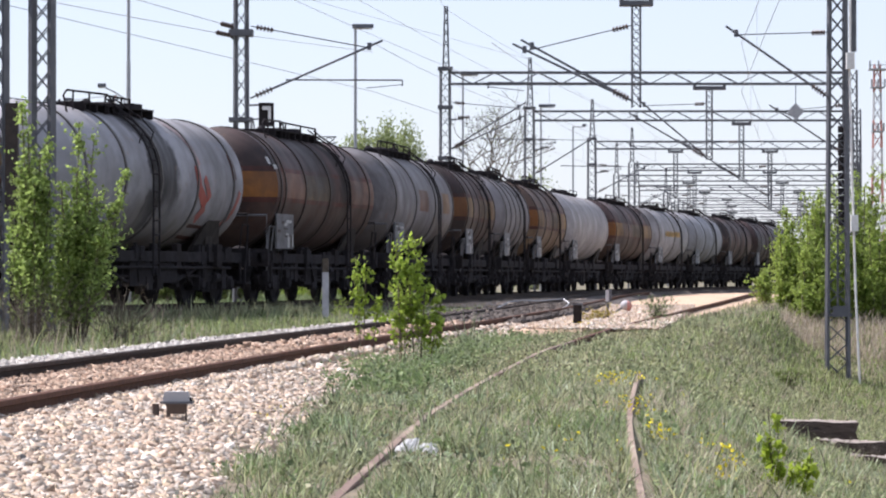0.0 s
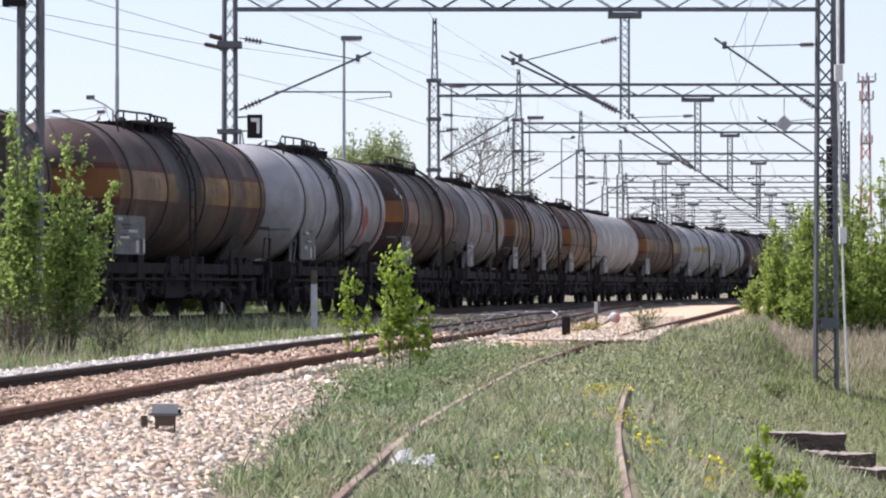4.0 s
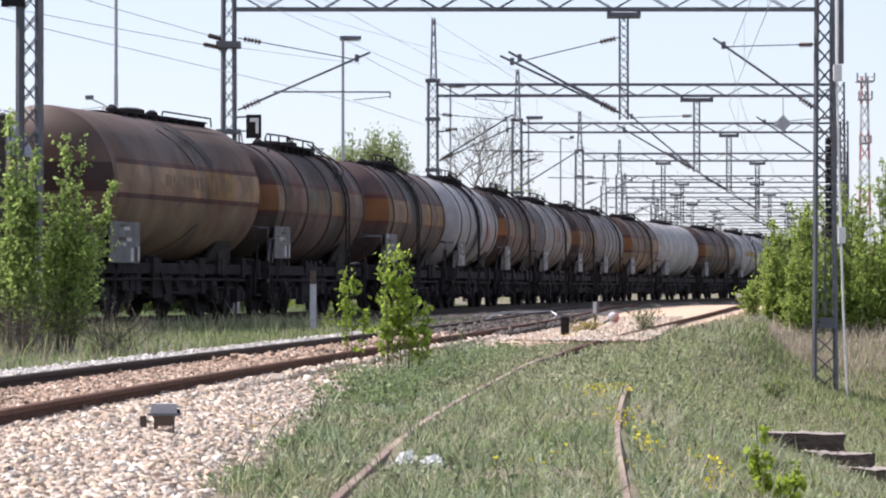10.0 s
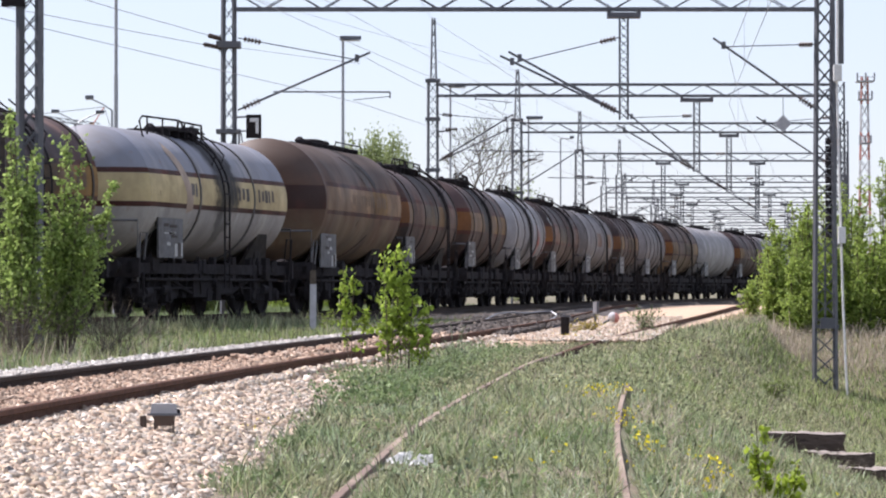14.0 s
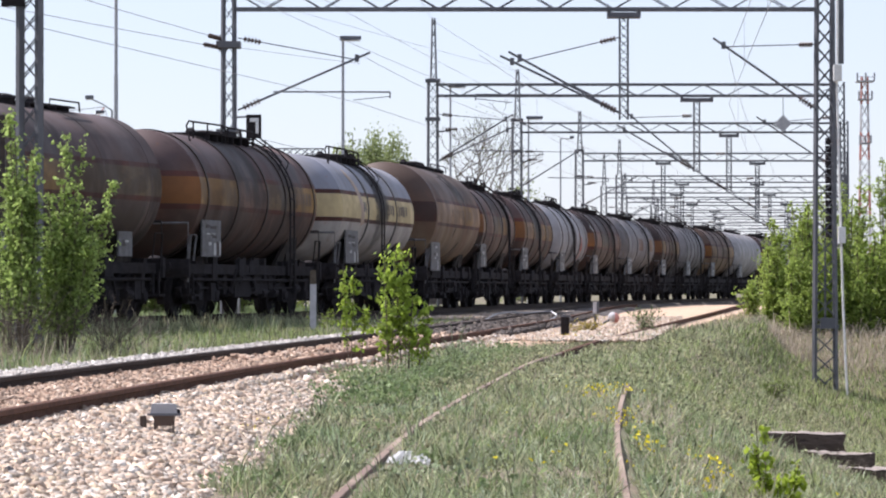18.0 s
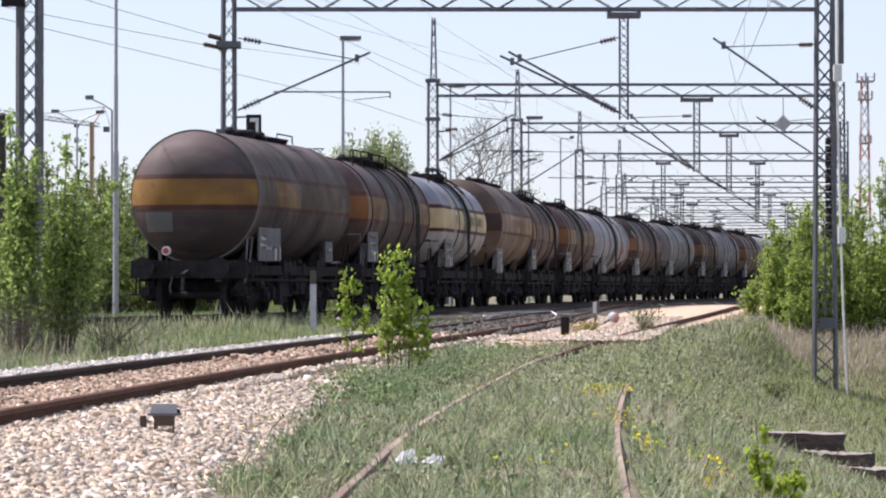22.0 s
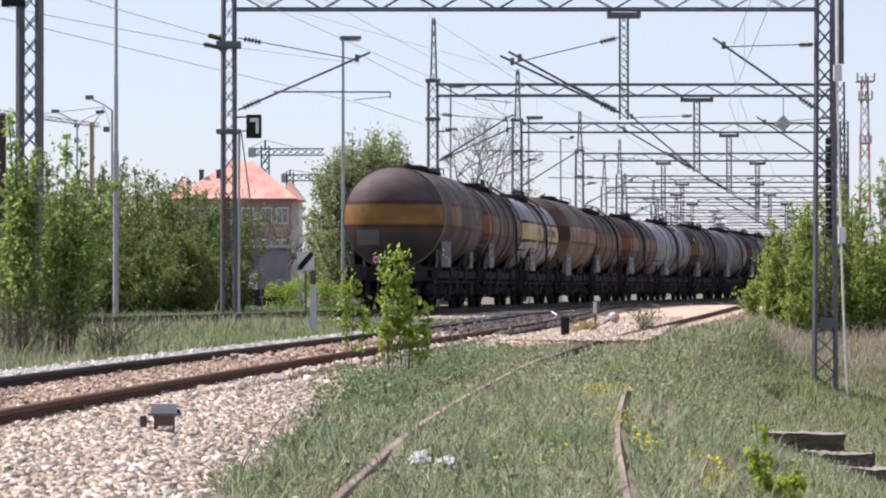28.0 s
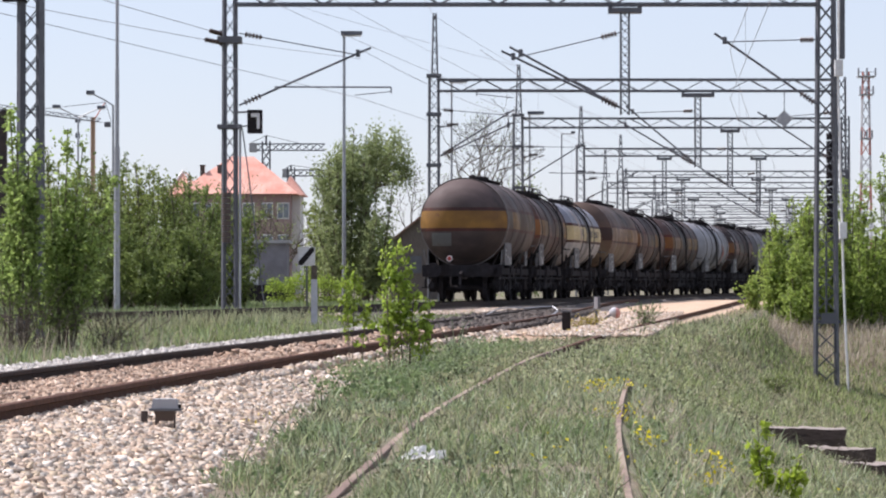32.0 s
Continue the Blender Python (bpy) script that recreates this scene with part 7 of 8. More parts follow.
def sleeper(x, y, z, turn, length, tilt=0.0, lean=15):
    s = tagged(new("old_sleeper"), "weathered grey timber sleeper lying in the grass", "sleeper", "pile of old sleepers")
    s.matrix_basis = pose(x, y, z, lean, tilt, turn)
    r = np.random.default_rng(int(abs(x * 100)))
    g = Geo()
    n, ring = 11, ((-1, 0), (-0.35, 0), (0.35, 0), (1, 0), (1.02, 0.5), (0.96, 1), (0.4, 1), (-0.1, 1), (-0.5, 1), (-0.96, 1), (-1.02, 0.5))
    m = len(ring)
    worn = np.cumsum(r.normal(size=(n + 1, m)) * 0.0045, 0)
    worn -= worn.mean(0)
    rows = []
    for k in range(n + 1):
        for j, (a, b) in enumerate(ring):
            u = -length / 2 + length * k / n + (r.normal() * 0.022 if k in (0, n) else 0)
            split = -0.03 * (r.uniform() < 0.07) if b == 1 else 0
            rows.append((u, a * 0.13 + worn[k, j], b * 0.185 + worn[k, j] * 0.7 + split + r.normal() * 0.004))
    g.add(rows, [(m * k + j, m * k + (j + 1) % m, m * k + m + (j + 1) % m, m * k + m + j) for k in range(n) for j in range(m) if not 5 <= j <= 8])
    part("timber", g, M_SLEEPER, s)
    # upper faces take the lighter wood, sunlight put into its colour
    t = Geo().add(rows, [(m * k + j, m * k + j + 1, m * k + m + j + 1, m * k + m + j) for k in range(n) for j in range(5, 9)])
    part("bleached_top", t, M_SLEEPER_TOP, s, "grey upper face coloured as sunlit")
    e = Geo().add(rows[:m], [tuple(range(m))]).add(rows[-m:], [tuple(range(m))])
    part("end_grain", e, M_SLEEPER_END, s)


sleeper(3.63, 33.0, -1.02, 2, 0.74, 0.6, 3)
sleeper(3.94, 32.6, -1.20, -3, 0.64, 1.5, 3)
sleeper(4.08, 31.9, -1.31, -6, 0.8, 2, 4)
sleeper(3.66, 33.2, -1.23, 5, 0.7, 0.0, 4)
shrub("dry_bush", 3.62, 31.6, -1.45, 16, 0.55, 0.3, 0.012, 10, M_STRAW, "dry stalks before the old sleepers", 18, "bush", 0.2, 0.004)
shrub("dry_bush", 3.86, 31.3, -1.46, 22, 0.5, 0.35, 0.012, 12, M_STRAW, "tangled dry stalks leaning on the sleepers", 19, "bush", 0.2, 0.004)


# weeds and a cable among the points
shrub("weed_clump", 2.5, 63.5, -0.30, 10, 0.26, 0.28, 0.045, 300, M_DRY_WEED, "yellowing weed clump on the ballast", 46, "weeds", 0.05, 0.004)
shrub("weed_clump", 5.95, 60.0, float(ground_z(5.95, 60.0)) - 0.02, 26, 0.30, 0.55, 0.06, 900, M_LEAF_DARK, "dark low weed patch on the bank", 48, "weeds", 0.05, 0.004)
shrub("weed_clump", 2.9, 65.5, -0.30, 16, 0.30, 0.45, 0.05, 520, M_DRY_WEED, "sprawling yellow-green weeds by the points", 49, "weeds", 0.05, 0.004)
shrub("weed_clump", 4.1, 66.5, -0.28, 22, 0.52, 0.42, 0.05, 760, M_WEED, "grey-green weed clump on the ballast", 47, "weeds", 0.05, 0.004)
cable = Geo().path([(1.0, 77.2, -0.12), (1.29, 77.4, 0.02), (1.62, 77.5, 0.05), (1.96, 77.6, 0.03), (2.3, 77.7, 0.06), (2.57, 77.8, 0.07), (2.69, 77.6, -0.02), (2.6, 77.3, -0.10), (2.43, 77.1, -0.15), (1.96, 76.9, -0.2)], 0.017, 6)
tagged(new("point_cable", mesh_of("point_cable", cable, M_GALV)), "pale cable looped over the points", "cable")
for k, yy in enumerate((70, 76, 82)):
    tagged(new("stretcher_bar", mesh_of("stretcher_bar", Geo().bar((float(near_x(yy)) - 0.72, yy, -0.2), (float(near_x(yy)) + 1.3, yy, -0.2), 0.05), M_STEEL)), "steel stretcher bar between the point rails", "point rod", "stretcher bars")


# ---- ballast stones and grass ----
def scatter_stones(name, x_of, y0, y1, off0, off1, density, size, top, material, label, seed):
    r = np.random.default_rng(seed)
    n = int((y1 - y0) * (off1 - off0) * density)
    y = y0 + (y1 - y0) * r.uniform(0, 1, n) ** 1.25
    off = r.uniform(off0, off1, n)
    dx = (x_of(y + 0.05) - x_of(y - 0.05)) / 0.1
    L = np.hypot(dx, 1)
    px, py = x_of(y) + off / L, y - off * dx / L
    z = top(off, px, py) + np.abs(r.normal(size=n)) * size * 0.35
    base = np.array([(-1, -1, -1), (1, -1, -1), (1, 1, -1), (-1, 1, -1), (-1, -1, 1), (1, -1, 1), (1, 1, 1), (-1, 1, 1)], float) * 0.5
    V = base[None] * (1 + r.normal(size=(n, 8, 1)) * 0.22) + r.normal(size=(n, 8, 3)) * 0.17
    V *= (size * np.minimum(r.lognormal(0, 0.32, n), 1.6))[:, None, None] * np.stack([r.uniform(0.8, 1.4, n), r.uniform(0.8, 1.3, n), r.uniform(0.5, 0.9, n)], -1)[:, None, :]
    a, b = r.uniform(0, 2 * np.pi, n), r.normal(size=n) * 0.5
    ca, sa, cb, sb = np.cos(a), np.sin(a), np.cos(b), np.sin(b)
    x1, z1 = V[..., 0] * cb[:, None] + V[..., 2] * sb[:, None], -V[..., 0] * sb[:, None] + V[..., 2] * cb[:, None]
    W = np.stack([x1 * ca[:, None] - V[..., 1] * sa[:, None] + px[:, None], x1 * sa[:, None] + V[..., 1] * ca[:, None] + py[:, None], z1 + z[:, None]], -1)
    faces = np.array([(0, 3, 2, 1), (4, 5, 6, 7), (0, 1, 5, 4), (1, 2, 6, 5), (2, 3, 7, 6), (3, 0, 4, 7)])
    F = (np.arange(n) * 8)[:, None, None] + faces[None]
    ob = big_mesh(name, W.reshape(-1, 3), F.reshape(-1, 4), material)
    return tagged(ob, label, "gravel", kind="stuff")


def near_top(off, px, py):
    far = np.where(off > 1.0, off * 2.4 / verge_offset(py), off)
    bed = np.interp(far, [-2.3, -1.75, -1.05, -0.75, 0.75, 1.3, 2.1, 2.4, 2.6], [-0.42, -0.2, -0.175, -0.215, -0.215, -0.25, -0.37, -0.45, -0.6])
    return bed + 0.004


scatter_stones("ballast_stones", near_x, 13.5, 31, 0.80, 2.5, 2300, 0.026, near_top, M_STONE, "loose pale pinkish ballast stones", 11)
scatter_stones("ballast_stones", near_x, 16, 36, -0.72, 0.72, 1400, 0.024, near_top, M_STONE_RUST, "rust-tinted ballast stones between the rails", 13)
scatter_stones("ballast_stones", near_x, 20, 60, -2.1, -0.80, 900, 0.027, near_top, M_STONE_GREY, "greyish ballast stones at the track's far edge", 14)
scatter_stones("ballast_stones", near_x, 31, 60, 0.88, 2.2, 440, 0.038, near_top, M_STONE, "pale ballast stones along the verge", 15)
scatter_stones("ballast_stones", near_x, 36, 58, -0.58, 0.58, 150, 0.04, near_top, M_STONE_RUST, "rust-tinted stones farther along the track", 16)


scatter_stones("ballast_stones", near_x, 54, 98, 1.1, 3.6, 120, 0.027, lambda off, px, py: np.full(len(off), -0.245), M_STONE, "pale stones on the broad bed", 17)
scatter_stones("ballast_stones", main_x, 88, 118, 1.3, 3.2, 110, 0.03, lambda off, px, py: np.full(len(off), -0.215), M_STONE, "pale stones where the tracks close up", 18)
scatter_stones("ballast_stones", main_x, 52, 84, 0.95, 1.75, 170, 0.05, lambda off, px, py: -0.2 - 0.22 * np.clip((off - 1.05) / 0.5, 0, 1), M_STONE, "white stones along the train's track", 19)


scatter_stones("ballast_stones", near_x, 57, 96, -1.5, 1.1, 90, 0.05, lambda off, px, py: np.full(len(off), -0.205), M_STONE_OILY, "oil-blackened stones under the points", 20)


def grass_zone(n, y0, y1, xlo, xhi, power, seed, keep):
    r = np.random.default_rng(seed)
    y = y0 + (y1 - y0) * r.uniform(0, 1, n) ** power
    x = xlo(y) + (xhi(y) - xlo(y)) * r.uniform(0, 1, n)
    ok = keep(x, y, r)
    return x[ok], y[ok], r


def patchy(x, y, s, o=0.0):
    return 0.5 + 0.25 * (np.sin(x * 2.1 * s + 1.7 * np.sin(y * 0.9 * s + o)) + np.sin(y * 1.3 * s + 1.9 * np.sin(x * 1.5 * s + o)))


def verge_edge(y):
    return near_x(y) + verge_offset(y) - 0.22 + 0.3 * np.clip((27 - y) / 6, 0, 1) + 0.13 * np.sin(y * 1.7) + 0.09 * np.sin(y * 5.1)


def clear(x, y):
    """True away from the strips of worn ground along the disused rails."""
    a, b = x - old_x(y) + 0.7535, x - old_x(y) - 0.7535
    wide = np.interp(y, [19, 21, 32, 34, 47, 49], [0.13, 0.09, 0.10, 0.11, 0.12, 0.13])
    bare = ((x - 0.66) / 0.45) ** 2 + ((y - 18.5) / 1.5) ** 2 + 1.1 * np.sin(x * 61) * np.sin(y * 23) < 0.35
    litter = ((x + 0.10) / 0.2) ** 2 + ((y - 19.2) / 0.45) ** 2 < 1
    return ~litter & ((a < -0.04) | (a > wide)) & ((b < -0.07) | (b > 0.03) | (y > 33)) & ~bare


# between the near track and the bank
keep_all = lambda x, y, r: (r.uniform(0, 1, len(x)) < np.clip(1.7 * patchy(x, y, 1.0) * (0.55 + 0.9 * patchy(x, y, 3.1, 5.0)) - 0.1, 0.12, 1)) & clear(x, y)
right_edge = lambda y: 0.145 * y + 0.4
gx1, gy1, r1 = grass_zone(90000, 13.5, 62, verge_edge, right_edge, 1.35, 70, keep_all)
blades("verge_grass", gx1, gy1, r1.lognormal(np.log(0.058), 0.5, len(gx1)) * np.interp(gy1, [14, 26], [1.25, 1.0]), 0.004 + 0.0003 * gy1, 1.1, M_GRASS, "thin tufty green grass over the disused track", seed=71)
gx2, gy2, r2 = grass_zone(42000, 13.5, 70, verge_edge, right_edge, 1.3, 72, lambda x, y, r: (r.uniform(0, 1, len(x)) < patchy(x, y, 0.6, 2.0) ** 2) & clear(x, y))
blades("dry_grass", gx2, gy2, r2.lognormal(np.log(0.07), 0.4, len(gx2)), 0.003 + 0.00022 * gy2, 1.0, M_STRAW, "pale dry stalks among the grass", seed=73)


def weeds(name, n, y0, y1, size, tall, material, label, seed, power=1.3, clump=0.05, per=14, lo=verge_edge, hi=None):
    """Low broad-leaved weeds in clumps."""
    x, y, r = grass_zone(n, y0, y1, lo, hi or right_edge, power, seed, lambda x, y, r: (r.uniform(0, 1, len(x)) < patchy(x, y, 0.9, seed) ** 1.3))
    k = len(x)
    h = tall * r.uniform(0.4, 1.3, k)
    P = np.stack([np.repeat(x, per) + r.normal(size=k * per) * clump, np.repeat(y, per) + r.normal(size=k * per) * clump * 1.5, np.zeros(k * per)], -1)
    P[:, 2] = ground_z(P[:, 0], P[:, 1]) + np.repeat(h, per) * r.uniform(0.05, 1, k * per)
    ok = clear(P[:, 0], P[:, 1])
    ob = big_mesh(name, *leaf_cloud(P[ok], size, r, -0.5), material)
    tagged(ob, label, "weeds", kind="stuff")


def fans(name, n, y0, y1, per, tall, material, label, seed, power=1.4, lo=verge_edge, hi=None, rate=None, spread=0.035, width=0.0055):
    """Tufts of long arching blades that fan out from one root."""
    x, y, r = grass_zone(n, y0, y1, lo, hi or right_edge, power, seed, rate or (lambda x, y, r: r.uniform(0, 1, len(x)) < 0.2 + patchy(x, y, 1.1, seed)))
    ok = clear(x, y)
    x, y = np.repeat(x[ok], per), np.repeat(y[ok], per)
    m = len(x)
    h = np.repeat(tall * r.lognormal(0, 0.35, m // per), per) * r.uniform(0.45, 1.15, m)
    a = r.uniform(0, 2 * np.pi, m)
    dx, dy = np.cos(a), np.sin(a)
    out = h * r.uniform(0.15, 0.95, m)
    x, y = x + dx * spread * r.uniform(0, 1, m), y + dy * spread * r.uniform(0, 1.5, m)
    z = ground_z(x, y) - 0.01
    t = r.uniform(0, 2 * np.pi, m)
    wx, wy = np.cos(t), np.sin(t)
    w = width * (0.6 + 0.02 * y) * r.uniform(0.6, 1.5, m)
    V = np.empty((m, 7, 3))
    for k, (u, wf, lf, hf) in enumerate(((0, 0.7, 0, 0), (0, -0.7, 0, 0), (0, 1, 0.3, 0.5), (0, -1, 0.3, 0.5), (0, 0.8, 0.65, 0.86), (0, -0.8, 0.65, 0.86), (0, 0, 1.0, 1.0))):
        drop = 1 - 0.35 * np.clip(out / h - 0.4, 0, 1) * (lf > 0.9)
        V[:, k, 0], V[:, k, 1], V[:, k, 2] = x + wx * w * wf / 2 + dx * out * lf, y + wy * w * wf / 2 + dy * out * lf, z + h * hf * drop
    base = (np.arange(m) * 7)[:, None]
    F = np.concatenate([base + [0, 1, 3], base + [0, 3, 2], base + [2, 3, 5], base + [2, 5, 4], base + [4, 5, 6]])
    tagged(big_mesh(name, V.reshape(-1, 3), F, material), label, "grass", kind="stuff")


weeds("verge_weeds", 420, 13.5, 26, 0.045, 0.09, M_WEED, "broad-leaved weeds in the near verge", 105, clump=0.05, per=16)
weeds("verge_weeds", 500, 13.5, 30, 0.04, 0.10, M_COARSE, "bluish leafy weed clumps beside the ballast", 106, clump=0.06, per=14, hi=lambda y: verge_edge(y) + 1.3)
weeds("verge_weeds", 2600, 13.5, 34, 0.022, 0.06, M_GRASS, "low pale green weeds in clumps", 101)
weeds("verge_weeds", 2200, 13.5, 40, 0.026, 0.08, M_WEED, "greener broad-leaved weeds in clumps", 102)
weeds("verge_weeds", 4500, 32, 64, 0.045, 0.12, M_GRASS, "low weeds farther along the verge", 103, clump=0.08)
weeds("verge_weeds", 900, 28, 46, 0.045, 0.22, M_WEED, "taller weeds along the ballast's edge", 104, clump=0.09, per=22, hi=lambda y: verge_edge(y) + 0.8)
lush = lambda x, y, r: r.uniform(0, 1, len(x)) < 1.5 * patchy(x, y, 1.3, 2.5) ** 2.2
fans("grass_fans", 2600, 13.5, 27, 14, 0.055, M_FRESH, "fresh green tufts of arching grass", 130, rate=lush)
fans("grass_fans", 2000, 13.5, 30, 12, 0.085, M_COARSE, "bluish green tufts of broad grass", 131, hi=lambda y: verge_edge(y) + 1.2, rate=lush, width=0.008)
fans("grass_fans", 320, 13.5, 26, 16, 0.10, M_FRESH, "taller green tufts of long grass", 135, rate=lush)
fans("grass_fans", 3800, 24, 48, 9, 0.06, M_FRESH, "green grass tufts farther along the verge", 132, power=1.1, spread=0.05, rate=lush)
fans("grass_fans", 1600, 24, 56, 9, 0.085, M_GRASS, "pale seeding grass tufts", 133, power=1.0, spread=0.06)
fans("dry_fans", 1600, 13.5, 34, 9, 0.075, M_STRAW, "tufts of dry straw-coloured grass", 134, rate=lambda x, y, r: r.uniform(0, 1, len(x)) < 1.8 * patchy(x, y, 0.7, 9.0) ** 3, width=0.0035)
fans("grass_fans", 1500, 13.5, 30, 7, 0.085, M_PALE, "silvery green seeding grass", 140, rate=lush, width=0.005)
fans("grass_fans", 700, 30, 45, 12, 0.17, M_COARSE, "tall bluish grass at the ballast's edge", 136, power=1.0, hi=lambda y: verge_edge(y) + 0.5, rate=lush, width=0.007)
gx3, gy3, r3 = grass_zone(16000, 72, 125, lambda y: old_x(y) - 0.2 - 1.5 * np.clip((75 - y) / 20, 0, 1), lambda y: 0.165 * y, 1.1, 74, lambda x, y, r: (x > old_x(y) - 1.2) & clear(x, y))
blades("bank_grass", gx3, gy3, r3.lognormal(np.log(0.10), 0.4, len(gx3)), np.full(len(gx3), 0.035), 0.6, M_STRAW, "dry brownish grass on the bank", seed=75)
gx3b, gy3b, r3b = grass_zone(52000, 55, 125, lambda y: old_x(y) - 0.2 - 1.5 * np.clip((75 - y) / 20, 0, 1), lambda y: 0.165 * y, 1.1, 174, lambda x, y, r: (x > old_x(y) - 1.2) & clear(x, y))
blades("bank_grass", gx3b, gy3b, r3b.lognormal(np.log(0.09), 0.4, len(gx3b)), np.full(len(gx3b), 0.035), 0.6, M_GRASS, "green grass on the bank", seed=175)
coarse = lambda x, y, r: (r.uniform(0, 1, len(x)) < 0.05 + 1.3 * patchy(x, y, 1.25, 6.0) ** 2.2) & clear(x, y)
gx12, gy12, r12 = grass_zone(20000, 13.5, 44, verge_edge, right_edge, 1.5, 120, coarse)
blades("coarse_grass", gx12, gy12, r12.lognormal(np.log(0.072), 0.45, len(gx12)), 0.006 + 0.0004 * gy12, 1.2, M_COARSE, "broad-bladed bluish green grass in clumps", seed=121)
tufts = lambda x, y, r: (r.uniform(0, 1, len(x)) < np.clip(3 * (patchy(x, y, 1.6, 4.0) - 0.62), 0, 1)) & clear(x, y)
gx7, gy7, r7 = grass_zone(60000, 13.5, 50, verge_edge, right_edge, 1.35, 110, tufts)
blades("grass_tufts", gx7, gy7, r7.lognormal(np.log(0.085), 0.4, len(gx7)), 0.005 + 0.00025 * gy7, 0.8, M_WEED, "longer green grass tufts", seed=111)
# on the rise beyond the gantry
gx8, gy8, r8 = grass_zone(6500, 95, 112, lambda y: old_x(y) + 1.0, lambda y: 0.15 * y, 1.0, 112, lambda x, y, r: x > old_x(y) + 0.8)
blades("dry_grass", gx8, gy8, r8.lognormal(np.log(0.28), 0.4, len(gx8)), np.full(len(gx8), 0.03), 0.6, M_STRAW, "pale dry grass before the bank bushes", seed=113)
gx9, gy9, r9 = grass_zone(17000, 70, 108, lambda y: old_x(y) + 0.9, lambda y: 0.15 * y, 1.0, 114, lambda x, y, r: x > old_x(y) + 0.8)
blades("bank_grass", gx9, gy9, r9.lognormal(np.log(0.13), 0.4, len(gx9)), np.full(len(gx9), 0.03), 0.6, M_FRESH, "green grass before the bank bushes", seed=115)
gx10, gy10, r10 = grass_zone(16000, 34, 75, lambda y: old_x(y) + 0.2, right_edge, 1.0, 116, lambda x, y, r: r.uniform(0, 1, len(x)) < np.clip((y - 30) / 60, 0.1, 1) * (0.15 + 0.25 * (x - old_x(y)) * patchy(x, y, 0.8, 3.0)))
blades("dry_grass", gx10, gy10, r10.lognormal(np.log(0.10), 0.4, len(gx10)), np.full(len(gx10), 0.014), 0.8, M_STRAW, "thin dry stalks toward the bank", seed=117)
fans("grass_fans", 5200, 34, 92, 9, 0.10, M_FRESH, "green tufts on the rising bank", 139, power=1.0, lo=lambda y: old_x(y) + 0.2, hi=lambda y: 0.15 * y, rate=lambda x, y, r: r.uniform(0, 1, len(x)) < 0.35 + 0.8 * patchy(x, y, 0.9, 4.0), spread=0.07)
# between the near track and the train
gx4, gy4, r4 = grass_zone(100000, 30, 84, lambda y: np.maximum(main_x(y) + 1.4, -0.15 * y - 1), lambda y: near_x(y) - 1.4, 1.2, 76, lambda x, y, r: (x > main_x(y) + 1.45) & (r.uniform(0, 1, len(x)) < 0.3 + patchy(x, y, 0.8, 1.0)))
blades("verge_grass", gx4, gy4, r4.lognormal(np.log(0.10), 0.4, len(gx4)), 0.008 + 0.00022 * gy4, 0.6, M_FRESH, "green grass strip between the tracks", seed=77)
fans("grass_fans", 4200, 33, 70, 9, 0.10, M_FRESH, "fresh grass tufts between the tracks", 137, power=1.1, lo=lambda y: np.maximum(main_x(y) + 1.7, -0.15 * y - 1), hi=lambda y: near_x(y) - 1.7, rate=lambda x, y, r: (x > main_x(y) + 1.6) & (r.uniform(0, 1, len(x)) < patchy(x, y, 0.9, 1.5)), spread=0.06)
fans("dry_fans", 420, 36, 56, 8, 0.2, M_STRAW, "dry stalks between the tracks", 138, power=1.0, lo=lambda y: np.maximum(main_x(y) + 2.0, -0.15 * y - 1), hi=lambda y: near_x(y) - 2.4, rate=lambda x, y, r: (x > main_x(y) + 1.8) & (r.uniform(0, 1, len(x)) < patchy(x, y, 0.6, 4.0) ** 2), width=0.004)
gx13, gy13, r13 = grass_zone(26000, 30, 80, lambda y: np.maximum(main_x(y) + 1.4, -0.15 * y - 1), lambda y: near_x(y) - 1.4, 1.2, 122, lambda x, y, r: (x > main_x(y) + 1.45) & (r.uniform(0, 1, len(x)) < 0.15 + patchy(x, y, 1.1, 3.0)))
blades("coarse_grass", gx13, gy13, r13.lognormal(np.log(0.12), 0.4, len(gx13)), 0.010 + 0.00025 * gy13, 0.7, M_COARSE, "broad green blades between the tracks", seed=123)
gx11, gy11, r11 = grass_zone(26000, 44, 78, lambda y: main_x(y) + 1.2, lambda y: main_x(y) + 2.7, 1.0, 118, lambda x, y, r: (x > -0.15 * y - 1) & (r.uniform(0, 1, len(x)) < np.interp(x, [-3.6, -1.5], [1, 0.0])))
blades("verge_grass", gx11, gy11, r11.lognormal(np.log(0.19), 0.4, len(gx11)), np.full(len(gx11), 0.02), 0.6, M_GRASS, "longer grass along the train's track", seed=119)
gx6, gy6, r6 = grass_zone(900, 34, 66, lambda y: -0.15 * y, lambda y: near_x(y) - 1.9, 1.2, 80, lambda x, y, r: (x > main_x(y) + 2.0))
blades("dry_grass", gx6, gy6, r6.lognormal(np.log(0.24), 0.4, len(gx6)), np.full(len(gx6), 0.010), 0.6, M_STRAW, "tall dry stalks before the train", seed=81)
# beyond the train
gx5, gy5, r5 = grass_zone(36000, 95, 160, lambda y: -0.16 * y, lambda y: main_x(y) - 2.6, 1.2, 78, lambda x, y, r: x < main_x(y) - 2.6)
blades("verge_grass", gx5, gy5, r5.lognormal(np.log(0.11), 0.4, len(gx5)), np.full(len(gx5), 0.05), 0.6, M_WEED, "grass beyond the train", seed=79)


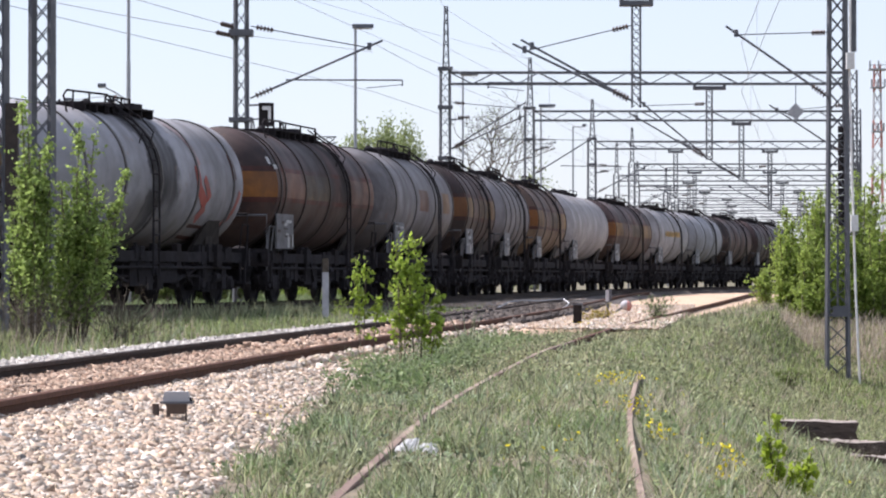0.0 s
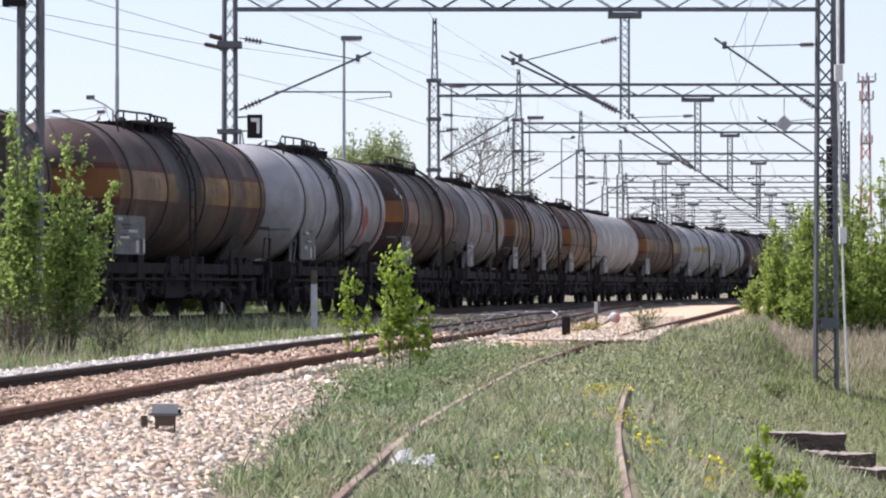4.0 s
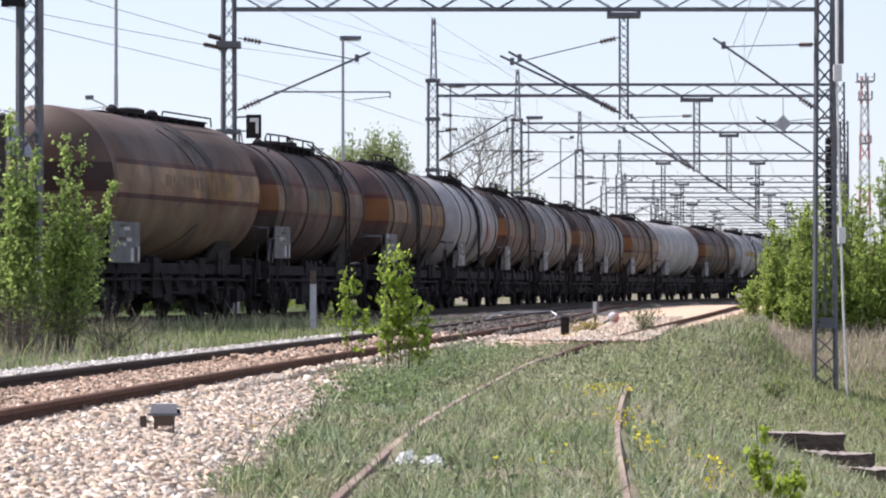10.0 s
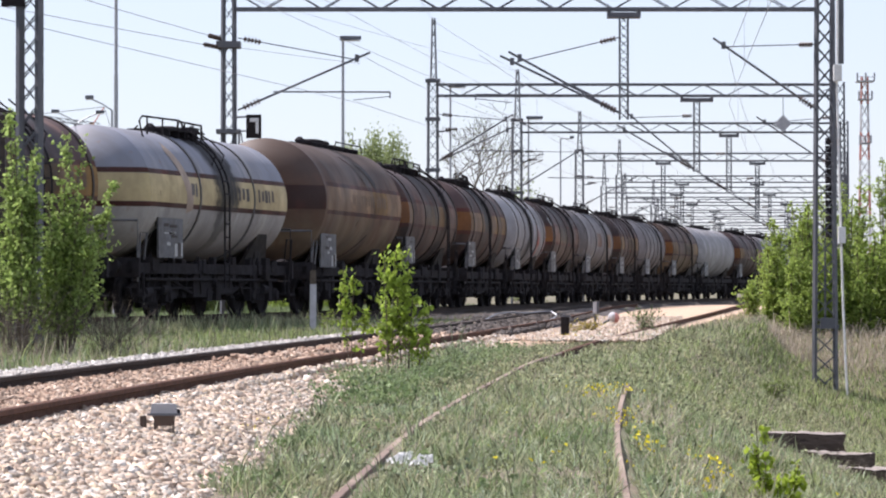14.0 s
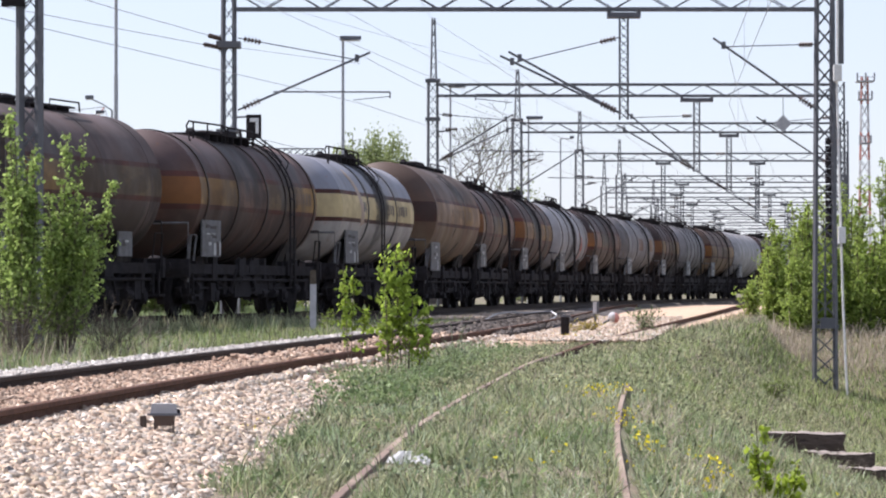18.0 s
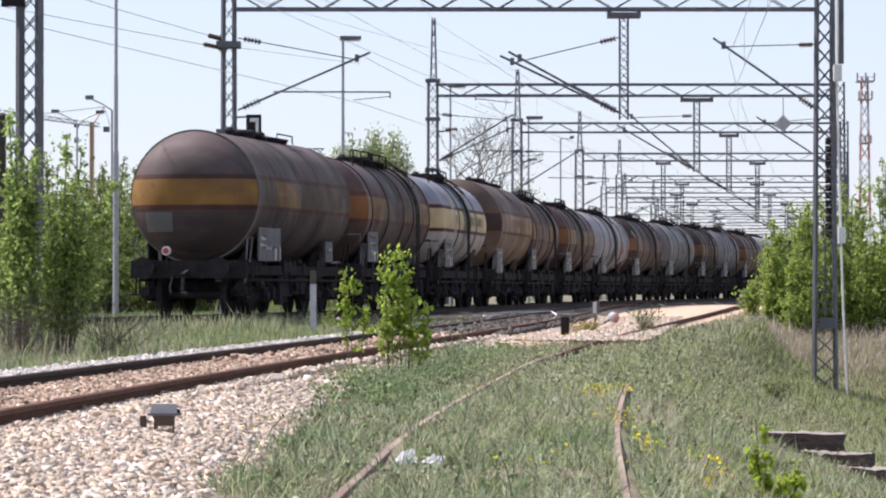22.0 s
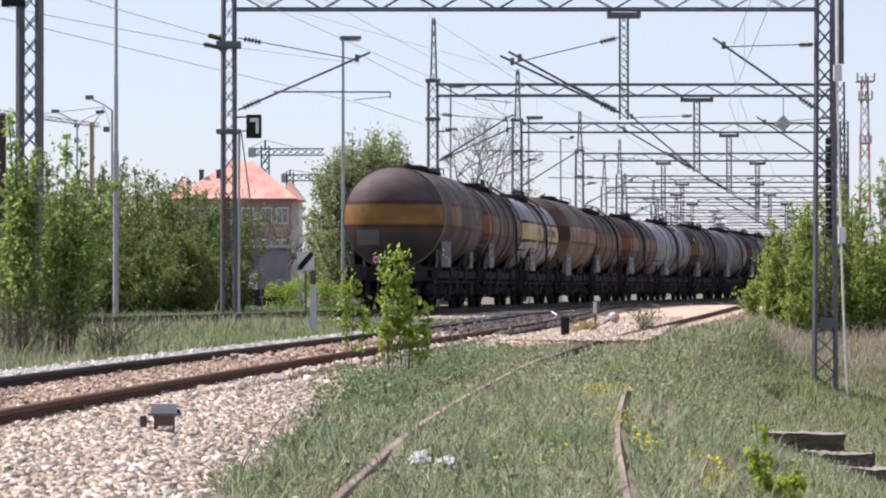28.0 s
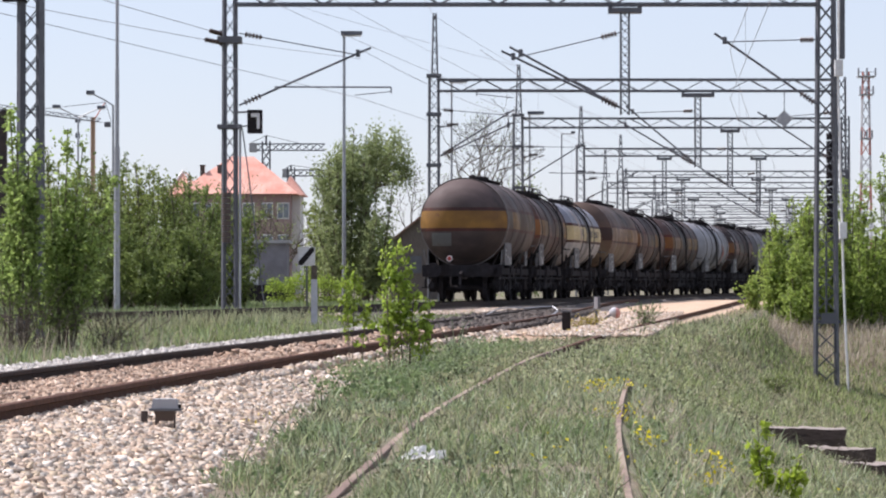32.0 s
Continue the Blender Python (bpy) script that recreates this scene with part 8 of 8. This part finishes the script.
def flowers(seed, spots):
    r = np.random.default_rng(seed)
    P = []
    for x, y, n, w in spots:
        px, py = x + r.normal(size=n) * w, y + r.normal(size=n) * w * 3
        P.append(np.stack([px, py, ground_z(px, py) + r.uniform(0.05, 0.16, n)], -1))
    P = np.concatenate(P)
    ob = big_mesh("yellow_flowers", *leaf_cloud(P, 0.03, r, -0.3), M_FLOWER)
    tagged(ob, "scattered small yellow wild flowers", "flowers", kind="stuff")


flowers(90, [(1.48, 30, 90, 0.14), (1.3, 24, 40, 0.08), (1.28, 20.5, 25, 0.05), (1.75, 21, 45, 0.07), (-1.25, 22.5, 12, 0.05), (1.5, 18.5, 16, 0.05), (0.7, 19, 20, 0.4), (1.9, 24, 25, 0.5), (2.2, 59, 60, 0.22)])

# a crumpled scrap of white plastic in the grass
rs = np.random.default_rng(5)
SCRAPS = []
for wide, deep in ((0.066, 0.07), (0.056, 0.06)):
    m = 9
    heap = np.cumsum(rs.normal(size=(m + 1, m + 1)) * 0.012, 0) + rs.normal(size=(m + 1, m + 1)) * 0.011
    pts = [(wide * (i / m - 0.5) * 2 + rs.normal() * 0.006, deep * (j / m - 0.5) * 2 + rs.normal() * 0.006,
            abs(float(heap[i, j])) * 0.9 + 0.035 * math.sin(math.pi * i / m) * math.sin(math.pi * j / m)) for i in range(m + 1) for j in range(m + 1)]
    scrap = Geo().add(pts, [(i * (m + 1) + j, i * (m + 1) + j + 1, (i + 1) * (m + 1) + j + 1, (i + 1) * (m + 1) + j) for i in range(m) for j in range(m)])
    SCRAPS.append(tagged(new("plastic_scrap", mesh_of("plastic_scrap", scrap, M_FILM)), "crumpled white plastic scrap stirring in the grass", "litter"))
# how far each piece is blown along the ground, time by time
DRIFT = ((0, -0.29, -0.17), (2, -0.28, -0.16), (4, -0.25, -0.12), (6, -0.14, 0.02), (8, -0.265, -0.145), (10, -0.225, -0.065), (12, -0.18, -0.015), (14, -0.265, -0.13), (17, -0.265, -0.145), (19, -0.265, -0.14),
         (21, -0.24, -0.08), (23, -0.21, -0.045), (25, -0.165, 0.012), (28, -0.147, 0.02), (30, -0.165, 0.012), (32, -0.18, -0.06))


# ---- what moves: the train rolls away along its curve ----
YS = np.arange(20, 420, 0.1)
XS = main_x(YS)
SS = np.concatenate([[0], np.cumsum(np.hypot(np.diff(XS), np.diff(YS)))])
SS -= np.interp(116, YS, SS)


def on_track(s):
    y = float(np.interp(s, SS, YS))
    return float(main_x(y)), y


def motions():
    for wg, offset, pivot in WAGONS:
        rows = []
        for t in range(0, 33):
            s = TAIL + SPEED * t + offset
            (x0, y0), (x1, y1) = on_track(s - pivot / 2), on_track(s + pivot / 2)
            yaw = math.degrees(math.atan2(y1 - y0, x1 - x0))
            rows.append((float(t), pose((x0 + x1) / 2, (y0 + y1) / 2, MAIN_Z, 0, 0, yaw)))
        walk(wg, rows)
    # plastic stirring in the wind
    for n, ob in enumerate(SCRAPS):
        walk(ob, [(float(row[0]), pose(row[1 + n], 19.45 - 0.1 * n, -0.425, 10 * math.sin(row[0] * 1.7 + n * 2), 9 * math.sin(row[0] * 1.1 + n) + 10 * n, 25 * math.sin(row[0] * 0.7 + n))) for row in DRIFT])
    # wheels of the wagons that come close
    step = 0.2
    for wg, offset, pivot in WAGONS[:8]:
        for bg in wg.children:
            if not bg.name.startswith("bogie"):
                continue
            for ws in bg.children:
                x = ws.matrix_basis.translation.x
                walk(ws, [(k * step, pose(x, 0, WHEEL_R, 0, math.degrees(SPEED * k * step / WHEEL_R), 0)) for k in range(161)])


motions()
